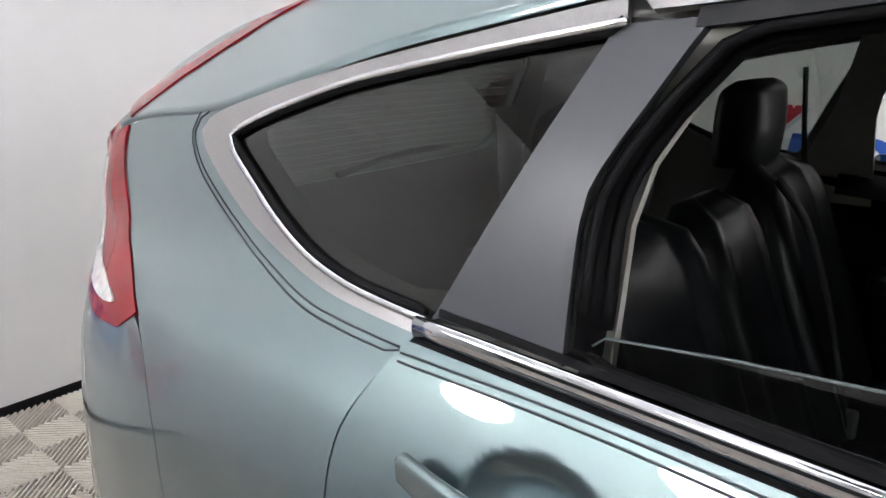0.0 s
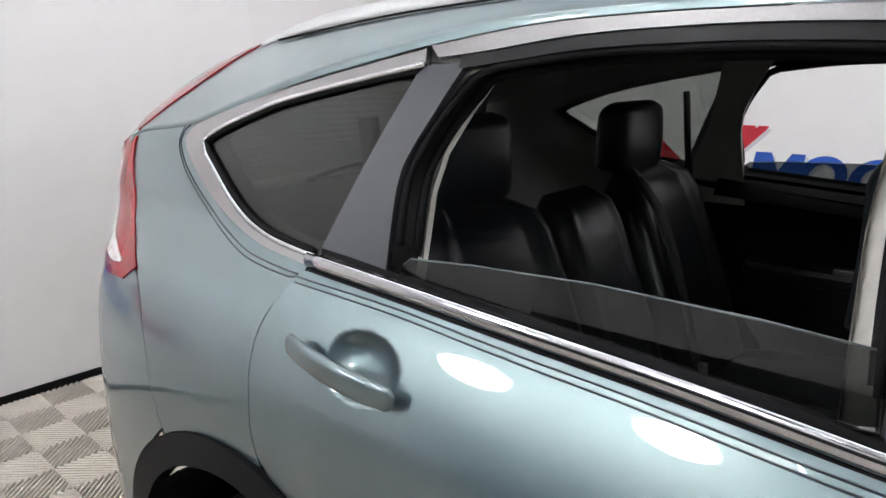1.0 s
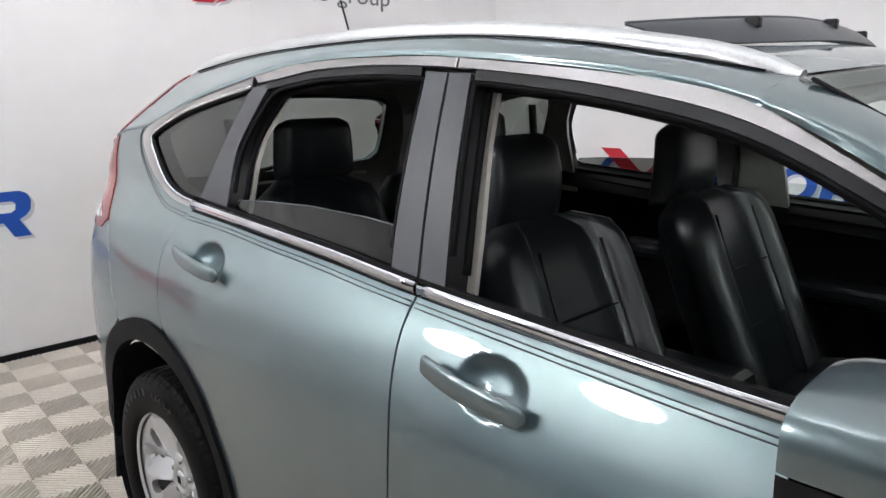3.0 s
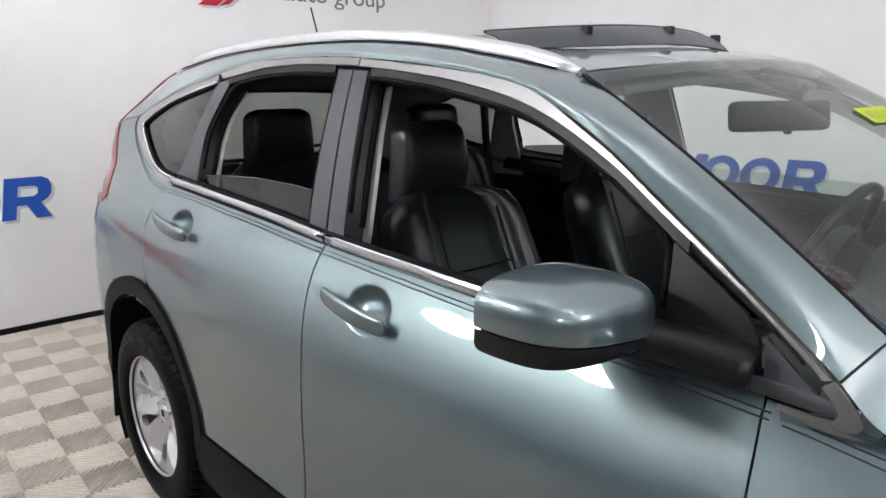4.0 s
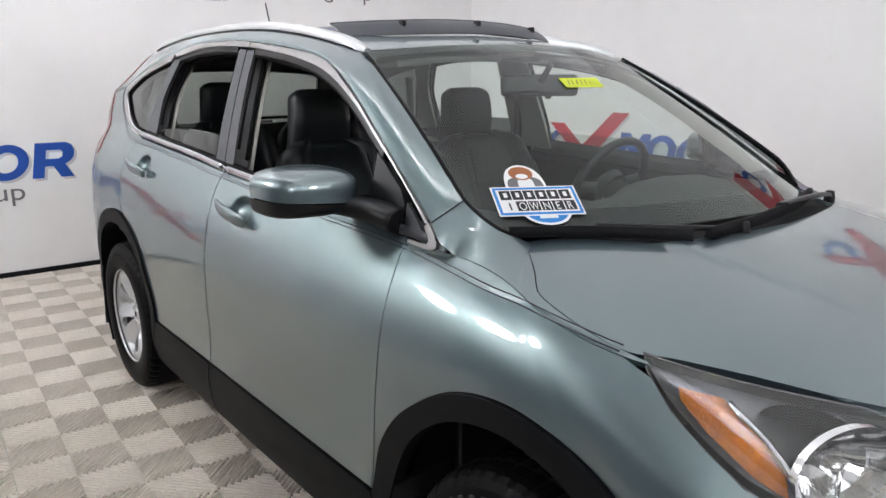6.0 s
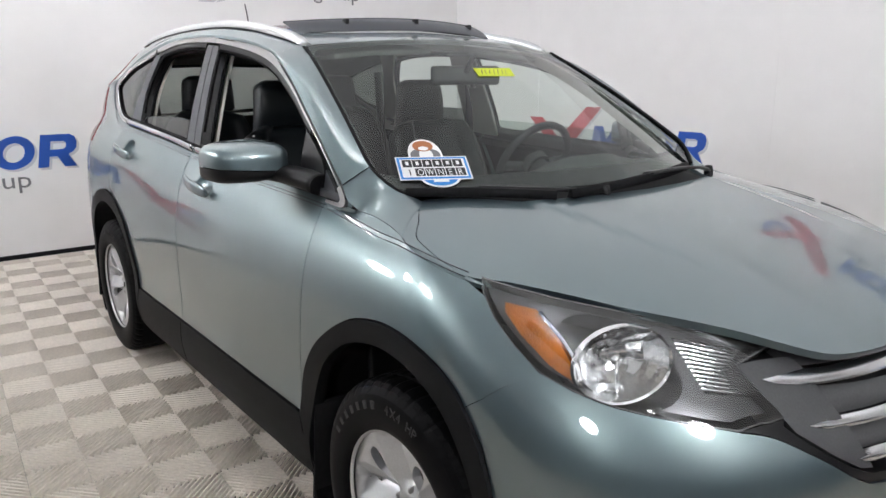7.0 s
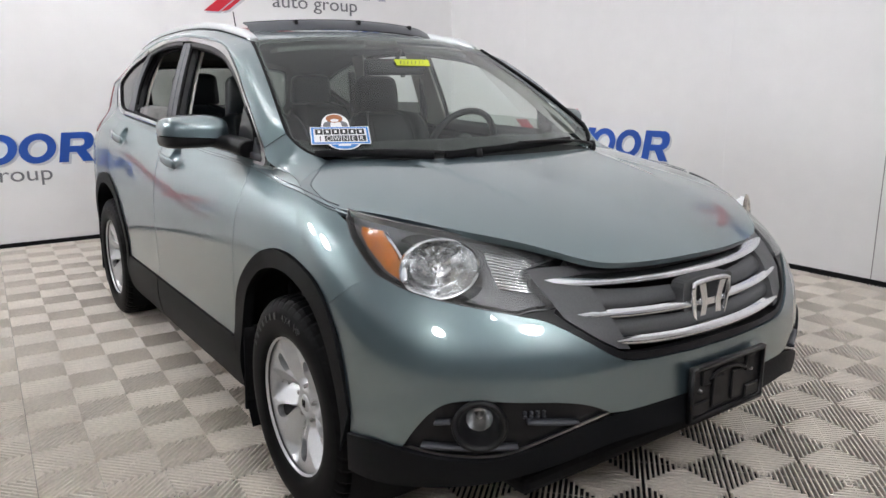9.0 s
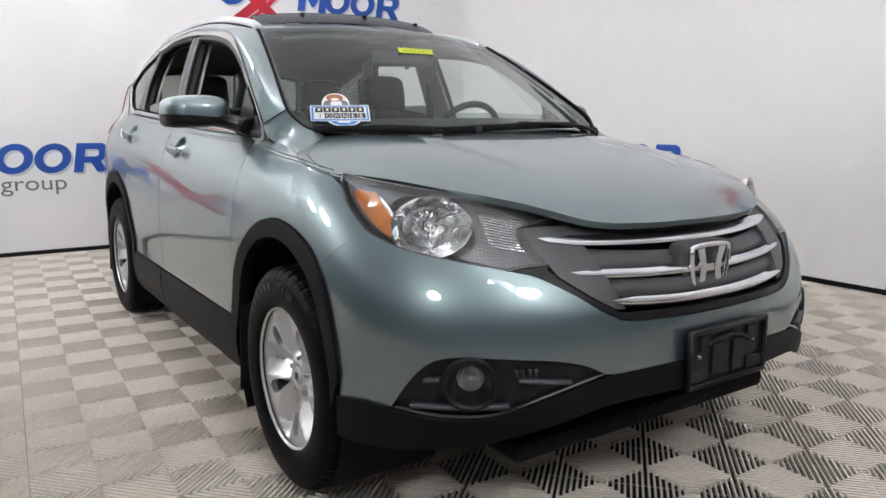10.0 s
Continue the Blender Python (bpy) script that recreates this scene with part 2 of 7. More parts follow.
def patch(name, fn, outline, material, parent=None, step=0.03, gap=0.0, deep=0.012, holes=(), flip=1, label="", spots=(), mirrored=False, away=None):
    """A panel on the surface fn(a, b), cut to an outline in (a, b), with a turned-in edge. flip: side to which it faces."""
    from mathutils.geometry import delaunay_2d_cdt
    rings = [shrink(clean(outline), gap) if gap else np.array(clean(outline))]
    rings += [shrink(clean(h), -gap) if gap else np.array(clean(h)) for h in holes]
    box0, box1 = rings[0].min(0), rings[0].max(0)
    gx, gy = np.meshgrid(np.arange(box0[0] + step / 2, box1[0], step), np.arange(box0[1] + step / 2, box1[1], step))
    grid = np.stack([gx.ravel(), gy.ravel()], 1)
    for cx, cy, half, fine in spots:
        keep = (abs(grid[:, 0] - cx) > half) | (abs(grid[:, 1] - cy) > half)
        sx, sy = np.meshgrid(np.arange(cx - half, cx + half, fine), np.arange(cy - half, cy + half, fine))
        grid = np.concatenate([grid[keep], np.stack([sx.ravel(), sy.ravel()], 1)])
    if len(grid):
        ok = inside(rings[0], grid) & (edge_far(rings[0], grid) > 0.35 * min(step, 0.02))
        for r in rings[1:]:
            ok &= ~inside(r, grid) & (edge_far(r, grid) > 0.35 * min(step, 0.02))
        grid = grid[ok]
    verts, edges = [], []
    for r in rings:
        s = len(verts)
        verts += [tuple(v) for v in r]
        edges += [(s + i, s + (i + 1) % len(r)) for i in range(len(r))]
    nb = len(verts)
    verts += [tuple(v) for v in grid]
    co, _, faces, orig, _, _ = delaunay_2d_cdt([Vector(v) for v in verts], edges, [], 0, 1e-7)
    co = np.array([tuple(c) for c in co])
    tri = np.array([tuple(f) for f in faces])
    mid = co[tri].mean(1)
    ok = inside(rings[0], mid)
    for r in rings[1:]:
        ok &= ~inside(r, mid)
    tri = tri[ok]
    where = {}
    for i, o in enumerate(orig):
        for k in o:
            where[k] = i
    e = 1e-3

    def spot(a, b):
        p = np.array(fn(a, b), float)
        n = np.cross(np.array(fn(a + e, b)) - np.array(fn(a - e, b)), np.array(fn(a, b + e)) - np.array(fn(a, b - e)))
        return p, n / max(np.linalg.norm(n), 1e-12)

    got = [spot(*c) for c in co]
    pts, nor = [g[0] for g in got], [g[1] for g in got]
    # a panel faces away from the middle of the car; flip -1: towards it
    heart = [np.array((min(1.2, max(-1.2, q[0])), 0.0, 0.8)) for q in pts]
    if sum((q - h) @ m for q, h, m in zip(pts, heart, nor)) * flip < 0:
        nor = [-m for m in nor]
    polys = []
    for a, b, c in tri:
        n = np.cross(pts[b] - pts[a], pts[c] - pts[a])
        polys.append((a, b, c) if n @ nor[a] > 0 else (a, c, b))
    if deep:
        s0 = 0
        for r in rings:
            loop = [where[s0 + i] for i in range(len(r)) if s0 + i in where]
            s0 += len(r)
            base = len(pts)
            m = len(loop)
            for i, v in enumerate(loop):
                tang = pts[loop[(i + 1) % m]] - pts[loop[i - 1]]
                out = np.cross(tang, nor[v])
                out /= max(np.linalg.norm(out), 1e-9)
                pts += [pts[v], pts[v] - deep * nor[v]]
                nor += [out, out]
            for i in range(m):
                j = (i + 1) % m
                quad = (base + 2 * i, base + 2 * j, base + 2 * j + 1, base + 2 * i + 1)
                polys.append(quad)
            # face the skirt away from the panel
            a, b, c, _ = quad
            centre = np.mean([pts[v] for v in loop], 0)
            n = np.cross(pts[b] - pts[a], pts[c] - pts[a])
            outward = np.sign(n @ nor[a])
            inner = r is not rings[0]
            want = np.sign((pts[a] - centre) @ nor[a]) * (-1 if inner else 1)
            if want < 0:
                for k in range(base, len(nor)):
                    nor[k] = -nor[k]
                outward = -outward
            if outward < 0:
                for k in range(len(polys) - m, len(polys)):
                    polys[k] = polys[k][::-1]
    obs = []
    for side in ((1, -1) if mirrored else (1,)):
        me = bpy.data.meshes.new(name)
        vv = [(p[0], p[1] * side, p[2]) for p in pts]
        ff = [tuple(int(v) for v in f) for f in polys]
        if side < 0:
            ff = [f[::-1] for f in ff]
        me.from_pydata(vv, [], ff)
        me.shade_smooth()
        me.normals_split_custom_set_from_vertices([(n[0], n[1] * side, n[2]) for n in nor])
        me.materials.append(material)
        ob = new(name, me)
        ob.parent = parent if not isinstance(parent, (list, tuple)) else parent[0 if side > 0 else 1]
        if label:
            tagged(ob, label)
        obs.append(ob)
    return obs if mirrored else obs[0]


def sweep(line, shape, closed=False, up=(0, 0, 1), cap=True, bm=None, scale=None):
    """Carry a closed 2D shape (side, up) along a 3D line."""
    bm = bm or bmesh.new()
    line = [Vector(p) for p in line]
    rings = []
    n = len(line)
    for i, p in enumerate(line):
        a = line[i - 1] if (closed or i) else p
        b = line[(i + 1) % n] if (closed or i < n - 1) else p
        t = (b - a).normalized()
        s = t.cross(Vector(up)).normalized()
        u = s.cross(t).normalized()
        k = scale[i] if scale else 1.0
        rings.append([bm.verts.new(p + s * (x * k) + u * (y * k)) for x, y in shape])
    m = len(shape)
    for i in range(n if closed else n - 1):
        r, q = rings[i], rings[(i + 1) % n]
        for j in range(m):
            f = bm.faces.new((r[j], r[(j + 1) % m], q[(j + 1) % m], q[j]))
            f.smooth = True
    if cap and not closed:
        bm.faces.new(rings[0][::-1])
        bm.faces.new(rings[-1])
    bmesh.ops.recalc_face_normals(bm, faces=bm.faces)
    return bm


def tube(line, r, seg=8, closed=False, bm=None, up=(0, 0, 1)):
    return sweep(line, [(r * math.cos(2 * math.pi * i / seg), r * math.sin(2 * math.pi * i / seg)) for i in range(seg)], closed, up, True, bm)


def loft(rows, bm=None, flat=False):
    """A sheet of quads through rows of points, all of one length."""
    bm = bm or bmesh.new()
    grid = [[bm.verts.new(p) for p in row] for row in rows]
    for a, b in zip(grid, grid[1:]):
        for i in range(len(a) - 1):
            f = bm.faces.new((a[i], a[i + 1], b[i + 1], b[i]))
            f.smooth = not flat
    return bm


def flip_y(bm):
    for v in bm.verts:
        v.co.y = -v.co.y
    bmesh.ops.reverse_faces(bm, faces=bm.faces)
    return bm


def box(x0, x1, y0, y1, z0, z1, bevel=0.0, seg=2, bm=None):
    bm = bm or bmesh.new()
    got = bmesh.ops.create_cube(bm, size=1.0)["verts"]
    for v in got:
        v.co = Vector(((x0 + x1) / 2 + v.co.x * (x1 - x0), (y0 + y1) / 2 + v.co.y * (y1 - y0), (z0 + z1) / 2 + v.co.z * (z1 - z0)))
    if bevel:
        edges = {e for v in got for e in v.link_edges}
        bmesh.ops.bevel(bm, geom=list(edges), offset=bevel, segments=seg, profile=0.5, affect="EDGES")
    return bm


def lathe(profile, seg=48, axis="y", centre=(0, 0, 0), bm=None):
    """Turn a profile of (radius, along) round an axis."""
    bm = bm or bmesh.new()
    rings = []
    for r, h in profile:
        ring = []
        for i in range(seg):
            a = 2 * math.pi * i / seg
            c, s = r * math.cos(a), r * math.sin(a)
            p = (c, h, s) if axis == "y" else ((h, c, s) if axis == "x" else (c, s, h))
            ring.append(bm.verts.new(Vector(centre) + Vector(p)))
        rings.append(ring)
    for a, b in zip(rings, rings[1:]):
        for i in range(seg):
            j = (i + 1) % seg
            bm.faces.new((a[i], a[j], b[j], b[i])).smooth = True
    bmesh.ops.recalc_face_normals(bm, faces=bm.faces)
    return bm


# ---- room ----
R = ROOM
TH = 0.12


def slab(name, x0, x1, y0, y1, z0, z1, mat, label):
    return tagged(part(name, box(x0, x1, y0, y1, z0, z1), mat), label, name.split("_")[0], kind="structure")


wall_rear = slab("wall_rear", R["x0"] - TH, R["x0"], R["y0"] - TH, R["y1"] + TH, -0.05, R["z"], WALLM, "white vinyl-covered studio wall with printed logos")
wall_far = slab("wall_far", R["x0"], R["x1"] + TH, R["y1"], R["y1"] + TH, -0.05, R["z"], WALLM, "white vinyl-covered studio wall with panel seams")
# unseen, behind the camera: white walls, dark lower curtains assumed from the paint's reflections
wall_front = slab("wall_front", R["x1"], R["x1"] + TH, R["y0"], R["y1"], -0.05, R["z"], WALLM, "white studio wall above a dark curtain")
wall_near = slab("wall_near", R["x0"], R["x1"] + TH, R["y0"] - TH, R["y0"], -0.05, R["z"], WALLM, "white studio wall above a dark curtain")
for lo, hi, at, top, axis in ((R["x0"] + 0.05, R["x1"] - 0.12, R["y0"] + 0.06, 1.95, 0), (R["y0"] + 0.12, R["y1"] - 0.05, R["x1"] - 0.06, 1.75, 1)):
    k = int((hi - lo) / 0.05)
    rows = []
    for z in (0.02, top):
        row = []
        for i in range(k + 1):
            u = lo + (hi - lo) * i / k
            w = at + 0.03 * math.sin(u * 21.0) * (1.0 if z < 1 else 0.7)
            row.append((w, u, z) if axis else (u, w, z))
        rows.append(row)
    tagged(part("curtain", loft(rows), DARK_WALL), "dark grey pleated curtain along the lower wall, assumed out of view", "curtain", kind="structure")
ceiling = slab("ceiling", R["x0"] - TH, R["x1"] + TH, R["y0"] - TH, R["y1"] + TH, R["z"], R["z"] + 0.1, CEILM, "plain white ceiling over hung lamps and an added glowing cloth")
floor = slab("floor", R["x0"], R["x1"], R["y0"], R["y1"], -0.06, -0.016, TILE_BASE, "modular grey ribbed garage floor tiles in a checker pattern")
bm = box(R["x0"], R["x0"] + 0.012, R["y0"], R["y1"], -0.016, 0.035)
box(R["x0"] + 0.012, R["x1"], R["y1"] - 0.012, R["y1"], -0.016, 0.035, bm=bm)
tagged(part("baseboard", bm, RUBBER), "thin black rubber strip along the foot of the walls", "baseboard", kind="structure")


def soft_lamp(x, y, z, r, target, mat):
    """A round lamp hung on two rods and tilted towards the car."""
    thing = empty("studio_lamp")
    tilt = look((x, y, z), target)

    def turned(bm):
        for v in bm.verts:
            v.co = tilt @ v.co
        return bm
    part("frame", turned(lathe([(r, -0.02), (r + 0.03, -0.02), (r + 0.034, 0.0), (r + 0.03, 0.05), (r, 0.05), (r, -0.02)], 40, "z")), WHITE, thing)
    part("diffuser", turned(lathe([(0.0005, -0.012), (r - 0.001, -0.012), (r - 0.001, 0.0), (0.0005, 0.0)], 40, "z")), mat, thing)
    part("back_plate", turned(lathe([(0.0005, 0.02), (r - 0.001, 0.02), (r - 0.001, 0.03), (0.0005, 0.03)], 40, "z")), WHITE, thing)
    for s in (-1, 1):
        p = tilt @ Vector((s * (r + 0.015), 0, 0.03))
        part("rod", tube([p, (p.x, p.y, R["z"])], 0.006, 6, up=(1, 0, 0)), WHITE, thing)
    return tagged(thing, "round white studio lamp tilted towards the car, lit", "studio lamp", "studio lamps")


SIDE, NOSE_AT = (0.0, -0.85, 1.0), (1.95, -0.65, 0.75)
for place, target, mat in (((-3.0, -3.95, 2.78), SIDE, BRIGHT_LAMP), ((-1.45, -3.7, 2.78), SIDE, BRIGHT_LAMP), ((3.75, -3.95, 2.78), NOSE_AT, BRIGHT_LAMP), ((4.6, -0.95, 2.78), NOSE_AT, BRIGHT_LAMP)):
    soft_lamp(*place, 0.27, target, mat)


def added_wall_washer(m, long):
    """A trough lamp added out of view under the ceiling to brighten a wall. Its lit face looks at the wall, slightly
    down; the wall lies along its own y.
    """
    thing = empty("added_wall_washer")
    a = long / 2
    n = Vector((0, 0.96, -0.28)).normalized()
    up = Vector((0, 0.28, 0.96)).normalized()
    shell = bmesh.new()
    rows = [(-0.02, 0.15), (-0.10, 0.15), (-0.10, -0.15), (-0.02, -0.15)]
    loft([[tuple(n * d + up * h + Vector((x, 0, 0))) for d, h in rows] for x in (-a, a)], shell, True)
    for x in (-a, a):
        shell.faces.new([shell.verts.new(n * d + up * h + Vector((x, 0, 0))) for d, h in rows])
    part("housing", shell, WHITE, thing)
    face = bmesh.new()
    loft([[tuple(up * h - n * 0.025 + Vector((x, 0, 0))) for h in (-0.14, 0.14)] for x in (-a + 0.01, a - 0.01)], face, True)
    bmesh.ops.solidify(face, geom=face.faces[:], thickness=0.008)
    part("diffuser", face, ADDED_WASH_LAMP, thing)
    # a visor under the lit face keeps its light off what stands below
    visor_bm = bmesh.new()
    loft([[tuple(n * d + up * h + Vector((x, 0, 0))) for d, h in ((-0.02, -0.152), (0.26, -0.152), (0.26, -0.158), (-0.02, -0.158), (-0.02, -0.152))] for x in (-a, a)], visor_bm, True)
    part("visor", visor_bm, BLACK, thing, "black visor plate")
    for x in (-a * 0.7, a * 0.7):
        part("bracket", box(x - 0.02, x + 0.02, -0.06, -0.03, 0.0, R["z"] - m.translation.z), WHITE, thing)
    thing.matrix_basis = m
    return tagged(thing, "added long white trough lamp, out of view, that brightens the wall", "wall washer", "lamps along the walls")


# unseen trough lamps, added only to brighten the far and rear walls
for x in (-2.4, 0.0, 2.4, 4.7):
    added_wall_washer(pose(x, -1.6, 3.18), 1.6)
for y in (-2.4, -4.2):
    added_wall_washer(pose(-0.8, y, 3.18, 0, 0, 90), 1.4)


def added_softbox(x0, x1, y0, y1):
    """A broad glowing cloth stretched under the ceiling between two walls, added out of view as fill light."""
    thing = empty("added_softbox")
    z = R["z"]
    part("cloth", box(x0, x1, y0, y1, z - 0.05, z - 0.04), SOFTBOX_FILL, thing)
    part("rail", box(x0, x1 + 0.04, y0 - 0.04, y0, z - 0.07, z - 0.002, 0.005, 1), WHITE, thing)
    part("rail", box(x1, x1 + 0.04, y0, y1, z - 0.07, z - 0.002, 0.005, 1), WHITE, thing)
    return tagged(thing, "added broad glowing cloth under the ceiling, out of view, that brightens the car", "softbox")


# added fill light over the car, never in view
added_softbox(R["x0"] + 0.02, 3.9, -1.2, R["y1"] - 0.02)

# ---- car surfaces: x forward, right side at negative y ----
BELT = [(-1.6, 1.205), (-1.235, 1.192), (-.83, 1.168), (-.55, 1.151), (-.285, 1.131), (0, 1.117), (.3, 1.105), (.6, 1.095), (.82, 1.086), (.93, 1.080), (1.3, 1.06)]
PROFILE = [(0.15, .84), (0.25, .875), (0.36, .893), (0.5, .886), (0.68, .892), (0.82, .888), (0.92, .872), (1.0, .846), (1.05, .824), (1.09, .803), (1.117, .786), (1.15, .762), (1.25, .72)]
FPROFILE = [(0.15, .84), (0.25, .875), (0.36, .893), (0.5, .890), (0.68, .893), (0.82, .889), (0.92, .872), (0.98, .850), (1.03, .815), (1.06, .775), (1.08, .725), (1.095, .65)]
DROP = [(0.9, 0.0), (1.1, 0.01), (1.3, 0.03), (1.46, 0.06), (1.6, 0.10), (1.8, 0.17)]
X0F = [(0.2, 1.60), (0.6, 1.60), (0.82, 1.48), (0.95, 1.30), (1.1, 1.1)]
XF = [(0.15, 2.02), (0.22, 2.10), (0.32, 2.17), (0.42, 2.205), (0.6, 2.205), (0.7, 2.185), (0.8, 2.12), (0.87, 2.04), (0.95, 1.93), (1.05, 1.75)]
X0R, XR = -1.40, [(0.2, -2.20), (0.5, -2.27), (0.8, -2.29), (1.0, -2.29), (1.2, -2.27), (1.4, -2.20), (1.55, -2.1)]
GTAPER = [(-2.3, .26), (-2.22, .150), (-2.1, .078), (-2.0, .058), (-1.8, .04), (-1.6, .022), (-1.3, .006), (-1.0, 0.0), (0.2, 0.0), (0.6, 0.004), (1.0, 0.01)]
NOSE = 2.2


def base_w(x, z):
    k = min(1.0, max(0.0, (x - 0.75) / 0.4))
    k = k * k * (3 - 2 * k)
    lift = tab(BELT, x) - 1.117
    a = tab(PROFILE, z - lift * min(1.0, max(0.0, (z - 0.7) / 0.3)))
    return a * (1 - k) + k * tab(FPROFILE, z + tab(DROP, x)) if k else a


def side_w(x, z):
    """Half-width of the lower body."""
    x0, xf = tab(X0F, z), tab(XF, z)
    w = base_w(min(x, x0), z)
    if x > x0:
        return w * max(0.0, 1 - min(1, (x - x0) / (xf - x0)) ** NOSE) ** (1 / NOSE)
    if x < X0R:
        return w * max(0.0, 1 - min(1, (X0R - x) / (X0R - tab(XR, z))) ** 3.6) ** (1 / 3.6)
    return w


def green_w(x, z):
    """Half-width of the upper body at the windows."""
    s = (z - 1.14) / 0.46
    return .789 - .325 * (z - 1.14) + .035 * s * (1 - s) - tab(GTAPER, x)


def body_w(x, z):
    """Half-width where the lower body runs into the upper, behind the doors."""
    k = min(1.0, max(0.0, (z - 1.10) / 0.16))
    k = k * k * (3 - 2 * k)
    return side_w(x, z) * (1 - k) + green_w(x, z) * k


def body(x, z):
    return (x, -body_w(x, z), z)


def side(x, z):
    return (x, -side_w(x, z), z)


def side_in(d):
    return lambda x, z: (x, -side_w(x, z) + d, z)


def green(x, z):
    return (x, -green_w(x, z), z)


def green_in(d):
    return lambda x, z: (x, -green_w(x, z) + d, z)


def nose(u, z):
    """The front end: u is the angle from straight ahead, 0, to the side, 1."""
    x0, xf = tab(X0F, z), tab(XF, z)
    w = base_w(x0, z)
    a = u * math.pi / 2
    s, c = math.sin(a), math.cos(a)
    return (x0 + (xf - x0) * math.copysign(abs(c) ** (2 / NOSE), c), -w * math.copysign(abs(s) ** (2 / NOSE), s), z)


HOODC = [(0.9, 1.135), (1.1, 1.122), (1.3, 1.098), (1.5, 1.064), (1.7, 1.022), (1.9, 0.965), (2.02, 0.918), (2.12, 0.86)]


def hood_z(x, y):
    u = abs(y) / 0.72
    # a low raised field in the middle that fades out towards the nose
    edge = min(1.0, max(0.0, (0.43 - 0.16 * (x - 1.25) - abs(y)) / 0.035))
    field = 0.007 * edge * edge * (3 - 2 * edge) * min(1.0, max(0.0, (1.85 - x) / 0.5))
    return tab(HOODC, x + 0.10 * u**2) - 0.045 * u**3.2 + field


def hood(x, y):
    return (x, y, hood_z(x, y))


TOPLINE = [(-2.2, 1.30), (-2.0, 1.37), (-1.8, 1.395), (-1.713, 1.408), (-1.546, 1.453), (-1.375, 1.497), (-1.18, 1.535), (-1.06, 1.557), (-.883, 1.581), (-.73, 1.589), (-.594, 1.590), (-.424, 1.587), (-.3, 1.579), (0, 1.550), (.2, 1.518), (.3, 1.49)]
ROOFC = [(-2.2, 1.50), (-2.0, 1.57), (-1.7, 1.612), (-1.3, 1.638), (-0.8, 1.648), (-0.4, 1.645), (0.0, 1.622), (0.2, 1.598), (0.4, 1.562)]
RAILZ = [(-2.2, 1.45), (-1.9, 1.53), (-1.64, 1.575), (-1.44, 1.595), (-1.12, 1.619), (-.69, 1.630), (-.36, 1.624), (-.1, 1.602), (.075, 1.576), (.227, 1.549), (.3, 1.533), (.45, 1.505)]
RAILY = [(-2.2, 0.47), (-1.9, 0.52), (-1.6, 0.555), (-1.0, 0.58), (0.3, 0.568)]


def roof(x, s):
    """The roof: s runs from the window line, 0, over the rail, 0.35, to the middle, 1."""
    z0, zc, yr = tab(TOPLINE, x), tab(ROOFC, x), tab(RAILY, x)
    p = [(green_w(x, z0) , z0), (yr, tab(RAILZ, x)), (yr * 0.5, max(zc - 0.012, tab(RAILZ, x) + 0.012)), (0.0, max(zc, tab(RAILZ, x) + 0.018))]
    # carry on from the side below without a kink
    ty = (body_w(x, z0 - 0.05) - body_w(x, z0)) / 0.05
    lift = min(0.02, 0.35 * (p[1][1] - z0))
    pts = [(-0.12, p[0][0] + ty * lift, z0 - lift), (0.0, *p[0]), (0.12, p[0][0] - ty * lift * 1.15, z0 + lift), (0.35, *p[1]), (0.68, *p[2]), (1.0, *p[3]), (1.32, -p[2][0], p[2][1])]
    return (x, -tab([(a, b) for a, b, _ in pts], s), tab([(a, c) for a, _, c in pts], s))


def upper_w(x, z):
    """Half-width above the window line too, where the side rolls into the roof."""
    if z <= tab(TOPLINE, x):
        return body_w(x, z)
    lo, hi = 0.0, 0.6
    for _ in range(24):
        mid = (lo + hi) / 2
        lo, hi = (mid, hi) if roof(x, mid)[2] < z else (lo, mid)
    return -roof(x, lo)[1]


def windshield(u, v):
    """u across, -1 right to 1 left; v from the foot, 0, to the roof, 1."""
    k = abs(u)
    foot = (tab([(0, 1.265), (.35, 1.222), (.6, 1.145), (.82, 1.062), (.92, 1.033), (1, 1.008)], k), 0.734 * u, tab([(0, 1.118), (.6, 1.112), (.85, 1.094), (.93, 1.099), (1, 1.120)], k))
    top = (tab([(0, .41), (.5, .390), (1, .312)], k), 0.590 * u, tab([(0, 1.563), (.5, 1.557), (1, 1.531)], k))
    b = 0.028 * v * (1 - v) * 4 * 0.5
    return (foot[0] + (top[0] - foot[0]) * v + b * 0.6, foot[1] + (top[1] - foot[1]) * v, foot[2] + (top[2] - foot[2]) * v + b)


# ---- car: outlines in side view ----
REAR_GAP = [(-1.237, 1.190), (-1.254, 1.168), (-1.288, 1.105), (-1.298, 1.05), (-1.289, .97), (-1.277, .905), (-1.25, .855)]
ARCH_R = [(-.88, .44), (-.92, .548), (-1.005, .705), (-1.108, .79), (-1.25, .85), (-1.37, .86), (-1.50, .838), (-1.62, .78), (-1.71, .69), (-1.77, .57), (-1.79, .44)]
ARCH_RI = [(-.915, .25), (-.925, .40), (-.96, .53), (-1.03, .66), (-1.14, .745), (-1.26, .785), (-1.37, .795), (-1.49, .77), (-1.60, .705), (-1.68, .60), (-1.715, .48), (-1.72, .36)]
B_GAP = [(-.285, 1.131), (-.291, 1.075), (-.284, 1.0), (-.268, .898), (-.261, .8), (-.264, .63), (-.282, .44)]
F_GAP = [(.808, 1.086), (.816, 1.03), (.823, .95), (.828, .85), (.824, .75), (.809, .62), (.786, .44)]
